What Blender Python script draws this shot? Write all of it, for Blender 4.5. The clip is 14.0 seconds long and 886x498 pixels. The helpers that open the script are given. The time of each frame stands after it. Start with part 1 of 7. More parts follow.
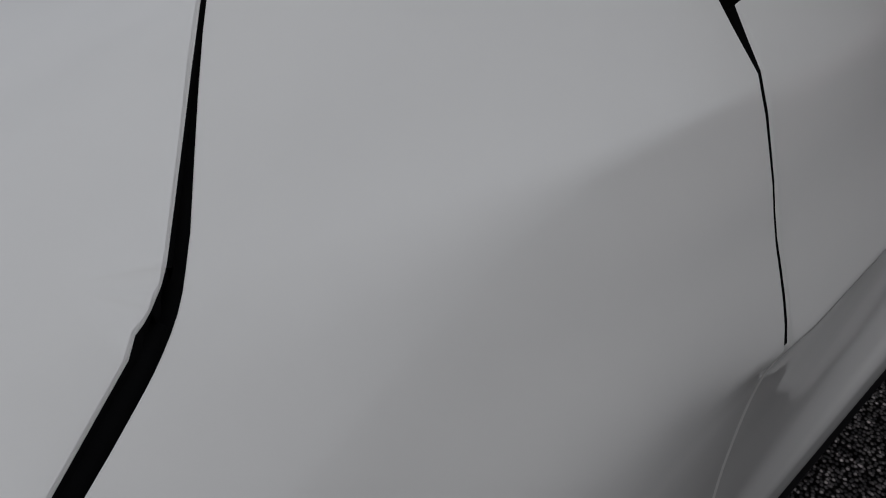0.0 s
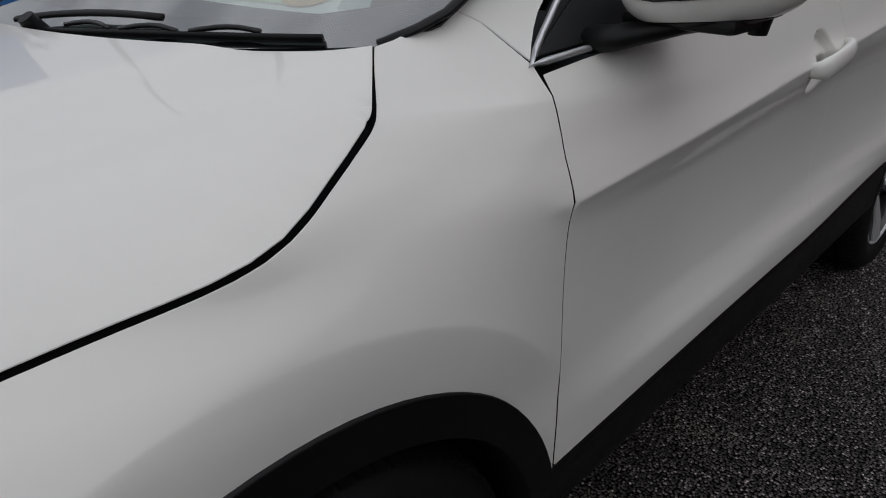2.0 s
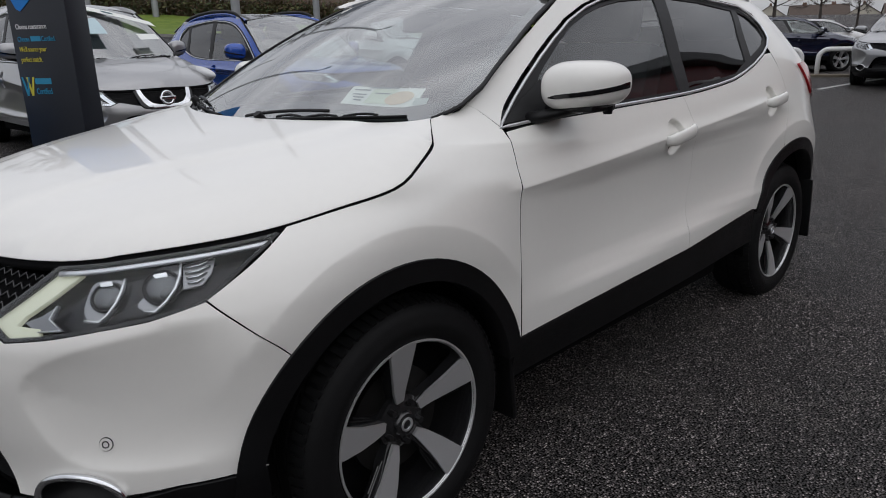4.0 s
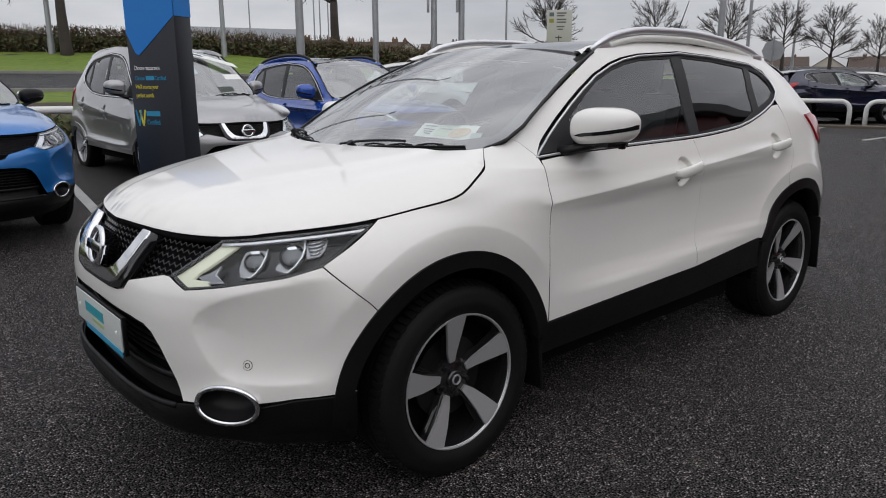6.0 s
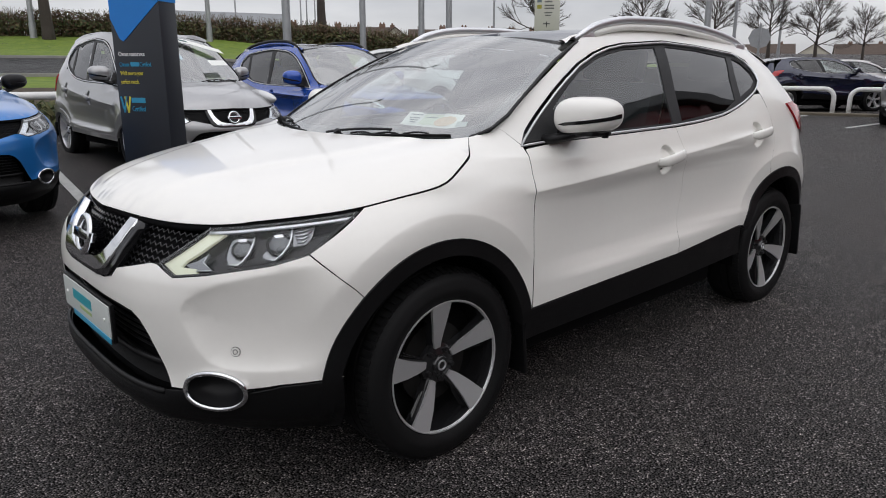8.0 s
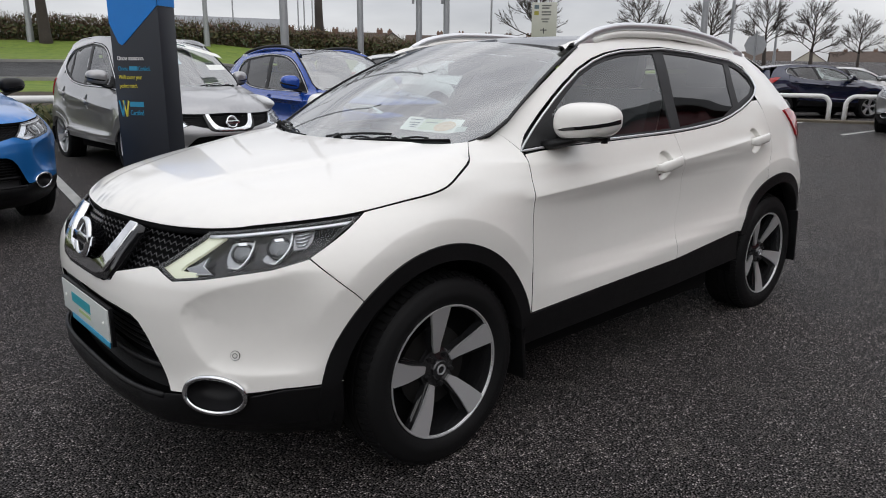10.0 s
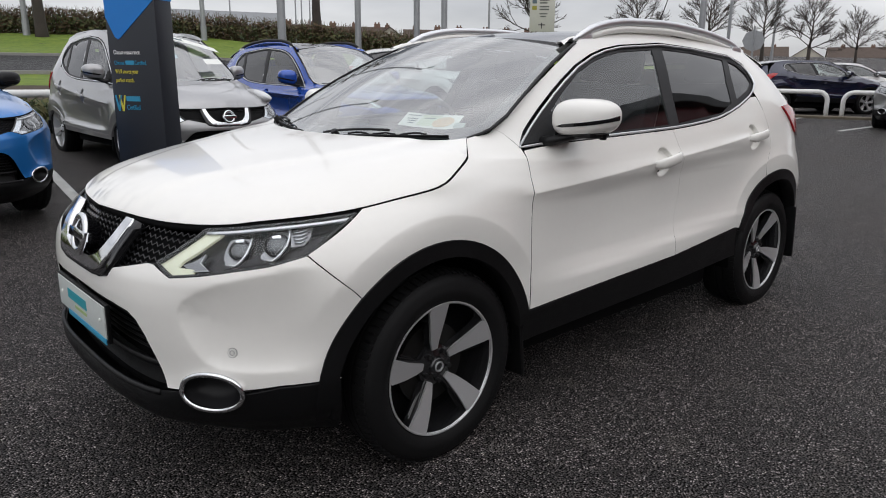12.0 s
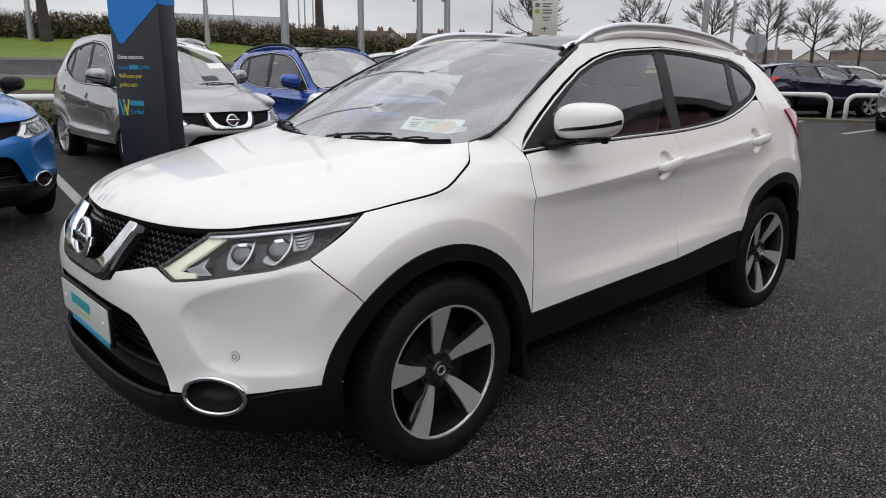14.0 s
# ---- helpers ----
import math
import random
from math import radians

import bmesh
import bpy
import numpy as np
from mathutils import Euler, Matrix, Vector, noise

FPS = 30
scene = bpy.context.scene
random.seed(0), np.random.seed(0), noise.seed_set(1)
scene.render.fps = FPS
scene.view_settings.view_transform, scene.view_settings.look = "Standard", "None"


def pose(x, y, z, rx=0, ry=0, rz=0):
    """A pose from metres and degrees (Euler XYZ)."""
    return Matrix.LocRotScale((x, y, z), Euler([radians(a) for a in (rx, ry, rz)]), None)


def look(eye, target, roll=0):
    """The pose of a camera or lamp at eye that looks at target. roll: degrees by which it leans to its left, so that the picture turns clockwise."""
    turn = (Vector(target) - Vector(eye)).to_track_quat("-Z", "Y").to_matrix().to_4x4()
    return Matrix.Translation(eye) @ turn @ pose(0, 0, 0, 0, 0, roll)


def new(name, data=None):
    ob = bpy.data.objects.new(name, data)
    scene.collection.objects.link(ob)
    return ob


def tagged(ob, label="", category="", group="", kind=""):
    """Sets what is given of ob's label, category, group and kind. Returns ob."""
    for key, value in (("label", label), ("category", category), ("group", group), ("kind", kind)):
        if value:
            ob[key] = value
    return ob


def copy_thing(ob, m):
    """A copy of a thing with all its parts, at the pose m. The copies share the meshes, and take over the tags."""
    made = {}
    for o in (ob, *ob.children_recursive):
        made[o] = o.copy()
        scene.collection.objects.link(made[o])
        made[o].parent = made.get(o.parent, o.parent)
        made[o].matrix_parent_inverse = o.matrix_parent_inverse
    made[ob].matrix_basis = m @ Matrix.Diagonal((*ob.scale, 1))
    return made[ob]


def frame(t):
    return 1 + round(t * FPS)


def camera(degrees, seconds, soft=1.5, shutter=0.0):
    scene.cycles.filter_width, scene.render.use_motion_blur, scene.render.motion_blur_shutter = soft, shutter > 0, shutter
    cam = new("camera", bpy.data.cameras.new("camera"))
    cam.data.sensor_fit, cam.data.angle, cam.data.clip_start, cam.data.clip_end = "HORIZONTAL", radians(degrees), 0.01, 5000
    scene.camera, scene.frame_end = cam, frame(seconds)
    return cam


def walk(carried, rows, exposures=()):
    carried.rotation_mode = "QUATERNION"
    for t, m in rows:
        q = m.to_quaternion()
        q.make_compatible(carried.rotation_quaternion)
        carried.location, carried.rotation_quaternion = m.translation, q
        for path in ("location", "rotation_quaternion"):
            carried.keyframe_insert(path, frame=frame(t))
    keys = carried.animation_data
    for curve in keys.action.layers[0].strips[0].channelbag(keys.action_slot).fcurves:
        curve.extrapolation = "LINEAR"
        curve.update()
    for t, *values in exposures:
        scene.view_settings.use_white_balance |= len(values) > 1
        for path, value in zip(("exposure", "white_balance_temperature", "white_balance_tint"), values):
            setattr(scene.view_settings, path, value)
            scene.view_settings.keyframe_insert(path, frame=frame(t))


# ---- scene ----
cam = camera(64.9, 14.0, soft=1.0)
walk(cam, [
    (0.0, look((0.171, -0.967, 1.228), (1.025, 0.183, -0.167), -5.84)),
    (0.5, look((0.146, -0.997, 1.228), (1.076, 0.169, -0.104), -3.60)),
    (1.0, look((0.052, -1.067, 1.240), (1.097, 0.159, 0.056), -3.02)),
    (1.5, look((-0.121, -1.194, 1.256), (1.076, 0.071, 0.274), -2.46)),
    (2.0, look((-0.290, -1.373, 1.277), (1.014, -0.084, 0.371), -0.29)),
    (2.5, look((-0.459, -1.528, 1.261), (0.848, -0.213, 0.511), -0.7)),
    (3.0, look((-0.679, -1.712, 1.298), (0.677, -0.401, 0.633), -0.9)),
    (5.5, look((-1.484, -2.525, 1.333), (-0.192, -1.068, 0.875), -0.3)),
    (6.0, look((-1.528, -2.549, 1.342), (-0.251, -1.077, 0.89), -0.1)),
    (6.5, look((-1.548, -2.566, 1.354), (-0.259, -1.112, 0.881), 0.0)),
    (7.0, look((-1.549, -2.584, 1.352), (-0.257, -1.137, 0.866), 0.1)),
    (7.5, look((-1.546, -2.585, 1.352), (-0.254, -1.138, 0.865), 0.0)),
    (8.0, look((-1.543, -2.579, 1.353), (-0.246, -1.137, 0.864), 0.1)),
    (10.5, look((-1.555, -2.572, 1.351), (-0.247, -1.135, 0.879), 0.4)),
    (11.0, look((-1.555, -2.568, 1.354), (-0.245, -1.133, 0.881), 0.5)),
    (11.5, look((-1.556, -2.568, 1.35), (-0.243, -1.135, 0.878), 0.5)),
    (12.0, look((-1.549, -2.565, 1.355), (-0.239, -1.135, 0.867), 0.5)),
    (12.5, look((-1.549, -2.569, 1.354), (-0.243, -1.135, 0.866), 0.5)),
    (13.0, look((-1.554, -2.562, 1.35), (-0.241, -1.132, 0.871), 0.6)),
    (13.5, look((-1.548, -2.569, 1.357), (-0.237, -1.137, 0.875), 0.4)),
    (14.0, look((-1.549, -2.571, 1.358), (-0.244, -1.133, 0.879), 0.4)),
], exposures=[(0.0, -1.33, 6260, 11), (1.0, -1.20, 6290, 11), (2.0, -0.89, 6400, 11), (3.0, -0.60, 6400, 11), (5.5, -0.27, 6480, 12), (7.0, -0.12, 6530, 12), (10.5, 0.00, 6550, 11), (14.0, 0.00, 6550, 11)])

# ---- overcast daylight ----
world = bpy.data.worlds.new("overcast_sky")
scene.world = world
world.use_nodes = True
wn, wl = world.node_tree.nodes, world.node_tree.links
wn.clear()
w_out = wn.new("ShaderNodeOutputWorld")
w_bg = wn.new("ShaderNodeBackground")
w_sky = wn.new("ShaderNodeTexSky")
w_sky.sky_type, w_sky.sun_disc = "NISHITA", False
w_sky.sun_elevation, w_sky.sun_rotation = radians(38), radians(200)
w_cloud = wn.new("ShaderNodeTexNoise")
w_cloud.inputs["Scale"].default_value, w_cloud.inputs["Detail"].default_value = 2.2, 6
w_co = wn.new("ShaderNodeTexCoord")
w_map = wn.new("ShaderNodeMapping")
w_map.inputs["Scale"].default_value = (1.0, 1.0, 4.0)
w_ramp = wn.new("ShaderNodeValToRGB")
w_ramp.color_ramp.elements[0].position, w_ramp.color_ramp.elements[1].position = 0.32, 0.68
w_ramp.color_ramp.elements[0].color = (4.8, 4.92, 5.25, 1)
w_ramp.color_ramp.elements[1].color = (8.6, 8.7, 8.95, 1)
w_mix = wn.new("ShaderNodeMixRGB")
w_mix.inputs["Fac"].default_value = 0.9
wl.new(w_co.outputs["Generated"], w_map.inputs["Vector"])
wl.new(w_map.outputs["Vector"], w_cloud.inputs["Vector"])
wl.new(w_cloud.outputs["Fac"], w_ramp.inputs["Fac"])
wl.new(w_sky.outputs["Color"], w_mix.inputs["Color1"])
wl.new(w_ramp.outputs["Color"], w_mix.inputs["Color2"])
w_sep = wn.new("ShaderNodeSeparateXYZ")
w_up = wn.new("ShaderNodeMapRange")
w_up.inputs[1].default_value, w_up.inputs[2].default_value = 0.0, 1.0
w_up.inputs[3].default_value, w_up.inputs[4].default_value = 0.68, 1.50
w_mul = wn.new("ShaderNodeVectorMath")
w_mul.operation = "SCALE"
wl.new(w_co.outputs["Generated"], w_sep.inputs[0])
wl.new(w_sep.outputs["Z"], w_up.inputs[0])
wl.new(w_mix.outputs["Color"], w_mul.inputs[0])
wl.new(w_up.outputs[0], w_mul.inputs["Scale"])
wl.new(w_mul.outputs[0], w_bg.inputs["Color"])
w_bg.inputs["Strength"].default_value = 0.137
wl.new(w_bg.outputs["Background"], w_out.inputs["Surface"])

sun = new("sun", bpy.data.lights.new("sun", "SUN"))
sun.data.energy, sun.data.angle, sun.data.color = 0.66, radians(100), (1.0, 0.97, 0.92)
sun.matrix_world = look((0, 0, 20), (9, 20, 0))


# ---- materials ----
def material(name, color, rough=0.5, metal=0.0, coat=0.0, ior=1.5, vary=0.0, scale=4.0, bump=0.0, bump_scale=200.0,
             trans=0.0, emit=None, spec=0.5, rough_vary=0.0, detail=6.0):
    m = bpy.data.materials.new(name)
    m.use_nodes = True
    n, l = m.node_tree.nodes, m.node_tree.links
    b = n["Principled BSDF"]
    b.inputs["Base Color"].default_value = (*color, 1)
    b.inputs["Roughness"].default_value, b.inputs["Metallic"].default_value = rough, metal
    b.inputs["IOR"].default_value, b.inputs["Specular IOR Level"].default_value = ior, spec
    b.inputs["Coat Weight"].default_value, b.inputs["Coat Roughness"].default_value = coat, 0.03
    b.inputs["Transmission Weight"].default_value = trans
    if emit:
        b.inputs["Emission Color"].default_value = (*emit[:3], 1)
        b.inputs["Emission Strength"].default_value = emit[3]
    if vary or bump or rough_vary:
        co = n.new("ShaderNodeTexCoord")
        if vary or rough_vary:
            t = n.new("ShaderNodeTexNoise")
            t.inputs["Scale"].default_value, t.inputs["Detail"].default_value = scale, detail
            l.new(co.outputs["Object"], t.inputs["Vector"])
            fine = n.new("ShaderNodeTexNoise")
            fine.inputs["Scale"].default_value, fine.inputs["Detail"].default_value = scale * 14, 4
            l.new(co.outputs["Object"], fine.inputs["Vector"])
            both = n.new("ShaderNodeMath")
            both.operation = "ADD"
            l.new(t.outputs["Fac"], both.inputs[0])
            l.new(fine.outputs["Fac"], both.inputs[1])
            if vary:
                r = n.new("ShaderNodeMapRange")
                r.inputs[1].default_value, r.inputs[2].default_value = 0.6, 1.4
                r.inputs[3].default_value, r.inputs[4].default_value = 1 - vary, 1 + vary
                l.new(both.outputs[0], r.inputs[0])
                mul = n.new("ShaderNodeVectorMath")
                mul.operation = "SCALE"
                mul.inputs[0].default_value = color
                l.new(r.outputs[0], mul.inputs["Scale"])
                l.new(mul.outputs[0], b.inputs["Base Color"])
            if rough_vary:
                r2 = n.new("ShaderNodeMapRange")
                r2.inputs[1].default_value, r2.inputs[2].default_value = 0.6, 1.4
                r2.inputs[3].default_value, r2.inputs[4].default_value = max(0, rough - rough_vary), rough + rough_vary
                l.new(both.outputs[0], r2.inputs[0])
                l.new(r2.outputs[0], b.inputs["Roughness"])
        if bump:
            bt = n.new("ShaderNodeTexNoise")
            bt.inputs["Scale"].default_value, bt.inputs["Detail"].default_value = bump_scale, 5
            l.new(co.outputs["Object"], bt.inputs["Vector"])
            bn = n.new("ShaderNodeBump")
            bn.inputs["Strength"].default_value, bn.inputs["Distance"].default_value = bump, 0.01
            l.new(bt.outputs["Fac"], bn.inputs["Height"])
            l.new(bn.outputs["Normal"], b.inputs["Normal"])
    return m


PAINT = material("pearl_white_paint", (0.815, 0.80, 0.76), 0.38, coat=0.8, rough_vary=0.04, scale=3, vary=0.012)
BLACK_PLASTIC = material("black_textured_plastic", (0.0045, 0.0045, 0.005), 0.44, bump=0.10, bump_scale=900, vary=0.2, scale=6, rough_vary=0.08, spec=0.25)
MATT_BLACK = material("satin_black_trim", (0.007, 0.007, 0.008), 0.45, rough_vary=0.05, spec=0.28)
GLOSS_BLACK = material("gloss_black", (0.006, 0.006, 0.007), 0.08)
# underbody black, also put into the panel gaps in place of shade
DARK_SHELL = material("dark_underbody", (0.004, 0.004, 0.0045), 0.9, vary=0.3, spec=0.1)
CHROME = material("chrome", (0.72, 0.73, 0.75), 0.08, metal=1.0, rough_vary=0.03, scale=20)
SILVER_TRIM = material("satin_silver_trim", (0.74, 0.75, 0.77), 0.38, metal=0.85, rough_vary=0.05, scale=15)
RUBBER = material("tyre_rubber", (0.007, 0.007, 0.0074), 0.6, vary=0.25, scale=12, bump=0.15, bump_scale=500, spec=0.18)
ALLOY_BLACK = material("black_alloy_paint", (0.012, 0.012, 0.013), 0.22, coat=0.6)
ALLOY_CUT = material("machined_alloy", (0.58, 0.58, 0.585), 0.36, metal=0.6, rough_vary=0.06, scale=30)
REFLECTOR = material("lamp_reflector", (0.75, 0.76, 0.78), 0.18, metal=1.0)
DRL = material("daytime_lamp", (0.72, 0.74, 0.58), 0.3, emit=(1.0, 1.0, 0.72, 0.14))
SEAT = material("dark_seat_cloth", (0.035, 0.036, 0.04), 0.85, vary=0.12, scale=5)
DASH = material("dash_plastic", (0.03, 0.03, 0.033), 0.6, vary=0.2, bump=0.1, bump_scale=700)
HEADLINING = material("grey_headlining", (0.42, 0.42, 0.41), 0.9, vary=0.05)
PAPER = material("white_card", (0.78, 0.80, 0.76), 0.5, vary=0.02)
TAIL_RED = material("red_tail_lens", (0.42, 0.02, 0.025), 0.12, coat=0.5)
INK = material("dark_ink", (0.05, 0.10, 0.12), 0.6)


def glass(name, tint, base=0.08, power=3.4):
    """A single thin pane: clear with a mirror gloss that grows at a grazing view."""
    m = bpy.data.materials.new(name)
    m.use_nodes = True
    n, l = m.node_tree.nodes, m.node_tree.links
    n.clear()
    out = n.new("ShaderNodeOutputMaterial")
    t = n.new("ShaderNodeBsdfTransparent")
    t.inputs["Color"].default_value = (*tint, 1)
    g = n.new("ShaderNodeBsdfGlossy")
    g.inputs["Roughness"].default_value = 0.01
    # gloss of both faces of a pane: base at a square view, rising to 1 at a grazing one
    lw, pw, fr = n.new("ShaderNodeLayerWeight"), n.new("ShaderNodeMath"), n.new("ShaderNodeMapRange")
    lw.inputs["Blend"].default_value = 0.5
    pw.operation = "POWER"
    pw.inputs[1].default_value = power
    fr.inputs[3].default_value, fr.inputs[4].default_value = base, 1.0
    l.new(lw.outputs["Facing"], pw.inputs[0])
    l.new(pw.outputs[0], fr.inputs[0])
    mix = n.new("ShaderNodeMixShader")
    l.new(fr.outputs[0], mix.inputs[0])
    l.new(t.outputs[0], mix.inputs[1])
    l.new(g.outputs[0], mix.inputs[2])
    l.new(mix.outputs[0], out.inputs["Surface"])
    return m


SCREEN_GLASS = glass("windscreen_glass", (0.84, 0.93, 0.91), 0.34, 2.8)
SIDE_GLASS = glass("side_glass", (0.76, 0.84, 0.83), 0.11)
PRIVACY_GLASS = glass("privacy_glass", (0.06, 0.06, 0.065), 0.075)
LENS = glass("lamp_lens", (0.92, 0.94, 0.95), 0.03)


# ---- mesh helpers ----
def mesh_ob(name, verts, faces, mat, parent=None, label="", smooth=True, normals=None, sharp=None, second=None):
    me = bpy.data.meshes.new(name)
    me.from_pydata([tuple(v) for v in verts], [], [tuple(f) for f in faces])
    me.materials.append(mat)
    if second:
        me.materials.append(second[0])
        for i in second[1]:
            me.polygons[i].material_index = 1
    if smooth:
        me.shade_smooth()
        if sharp is not None:
            me.set_sharp_from_angle(angle=radians(sharp))
    if normals is not None:
        me.normals_split_custom_set_from_vertices([tuple(v) for v in normals])
    ob = new(name, me)
    if parent is not None:
        ob.parent = parent
    if label:
        ob["label"] = label
    return ob


def part(name, bm, mat, parent=None, label="", smooth=True, sharp=35):
    me = bpy.data.meshes.new(name)
    bm.to_mesh(me)
    bm.free()
    me.materials.append(mat)
    if smooth:
        me.shade_smooth()
        me.set_sharp_from_angle(angle=radians(sharp))
    ob = new(name, me)
    if parent is not None:
        ob.parent = parent
    if label:
        ob["label"] = label
    return ob


def box(bm, cx, cy, cz, sx, sy, sz, bevel=0.0, m=None):
    """A box with rounded edges, added to bm."""
    t = bmesh.new()
    bmesh.ops.create_cube(t, size=1.0, matrix=Matrix.Diagonal((sx, sy, sz, 1)))
    if bevel:
        bmesh.ops.bevel(t, geom=t.edges[:], offset=bevel, segments=2, affect="EDGES", profile=0.6)
    bmesh.ops.transform(t, matrix=(m or Matrix()) @ Matrix.Translation((cx, cy, cz)), verts=t.verts)
    tmp = bpy.data.meshes.new("tmp")
    t.to_mesh(tmp)
    t.free()
    bm.from_mesh(tmp)
    bpy.data.meshes.remove(tmp)
    return bm


def rod(bm, a, b, r1, r2=None, n=10):
    """A tapered round bar from a to b."""
    a, b = Vector(a), Vector(b)
    d = b - a
    q = d.to_track_quat("Z", "Y").to_matrix().to_4x4()
    bmesh.ops.create_cone(bm, cap_ends=True, segments=n, radius1=r1, radius2=r1 if r2 is None else r2, depth=d.length,
                          matrix=Matrix.Translation((a + b) / 2) @ q)
    return bm


def tube(pts, r, n=8, flat=1.0, up=(0, 0, 1), closed=False, taper=None):
    """Verts and faces of a bar swept along pts; flat squashes it along up."""
    P = [Vector(p) for p in pts]
    V, F = [], []
    k = len(P)
    for i, p in enumerate(P):
        a, b = (P[i - 1], P[(i + 1) % k]) if closed else (P[max(i - 1, 0)], P[min(i + 1, k - 1)])
        t = (b - a).normalized()
        e1 = t.cross(Vector(up))
        e1 = e1.normalized() if e1.length > 1e-6 else t.orthogonal().normalized()
        e2 = e1.cross(t).normalized()
        rr = r * (taper[i] if taper else 1)
        for j in range(n):
            c = 2 * math.pi * j / n
            V.append(p + e1 * math.cos(c) * rr + e2 * math.sin(c) * rr * flat)
    m = k if closed else k - 1
    for i in range(m):
        for j in range(n):
            F.append((i * n + j, i * n + (j + 1) % n, (i + 1) % k * n + (j + 1) % n, (i + 1) % k * n + j))
    if not closed:
        F.append(tuple(range(n - 1, -1, -1)))
        F.append(tuple(range((k - 1) * n, k * n)))
    return V, F


def hermite_slopes(xs, ys):
    """Slopes of a curve that keeps within its points (columns of ys run along axis 0)."""
    h = np.diff(xs).reshape(-1, *([1] * (ys.ndim - 1)))
    d = np.diff(ys, axis=0) / h
    m = np.zeros_like(ys)
    m[0], m[-1] = d[0], d[-1]
    for i in range(1, len(xs) - 1):
        same = d[i - 1] * d[i] > 0
        w1, w2 = 2 * h[i] + h[i - 1], h[i] + 2 * h[i - 1]
        with np.errstate(divide="ignore", invalid="ignore"):
            m[i] = np.where(same, (w1 + w2) / (w1 / d[i - 1] + w2 / d[i]), 0)
    return m


def curve(points):
    """A smooth function through (x, value) pairs, straight beyond its ends."""
    xs = np.array([p[0] for p in points], float)
    ys = np.array([p[1] for p in points], float)
    ms = hermite_slopes(xs, ys)

    def f(x):
        x = np.asarray(x, float)
        i = np.clip(np.searchsorted(xs, x) - 1, 0, len(xs) - 2)
        h = xs[i + 1] - xs[i]
        t = np.clip((x - xs[i]) / h, 0, 1)
        v = ((2 * t**3 - 3 * t**2 + 1) * ys[i] + (t**3 - 2 * t**2 + t) * h * ms[i]
             + (-2 * t**3 + 3 * t**2) * ys[i + 1] + (t**3 - t**2) * h * ms[i + 1])
        return v + np.minimum(x - xs[0], 0) * ms[0] + np.maximum(x - xs[-1], 0) * ms[-1]
    return f


def smoothstep(a, b, x):
    t = np.clip((np.asarray(x, float) - a) / (b - a), 0, 1)
    return t * t * (3 - 2 * t)


def resample(pts, step, closed=True):
    """Points along a polygon about one step apart, corners kept."""
    out = []
    k = len(pts)
    for i in range(k if closed else k - 1):
        a, b = np.array(pts[i], float), np.array(pts[(i + 1) % k], float)
        n = max(1, int(round(np.linalg.norm(b - a) / step)))
        out += [tuple(a + (b - a) * j / n) for j in range(n)]
    if not closed:
        out.append(tuple(pts[-1]))
    return out


def rounded(pts, corner=0.3, rounds=2, keep=()):
    """Cuts the corners of a closed polygon, but for those whose index is in keep."""
    p = [(np.array(q, float), i in keep) for i, q in enumerate(pts)]
    for _ in range(rounds):
        o = []
        for i in range(len(p)):
            (a, _k), (b, hard), (c, _k2) = p[i - 1], p[i], p[(i + 1) % len(p)]
            if hard:
                o.append((b, True))
            else:
                o.append((b + (a - b) * corner * 0.8, False))
                o.append((b + (c - b) * corner * 0.8, False))
        p = o
    return [tuple(q) for q, _ in p]


def inside(poly, X, Y):
    r = np.zeros(len(X), bool)
    k = len(poly)
    for i in range(k):
        (x1, y1), (x2, y2) = poly[i], poly[(i + 1) % k]
        if y1 == y2:
            continue
        c = ((y1 > Y) != (y2 > Y)) & (X < (x2 - x1) * (Y - y1) / (y2 - y1) + x1)
        r ^= c
    return r


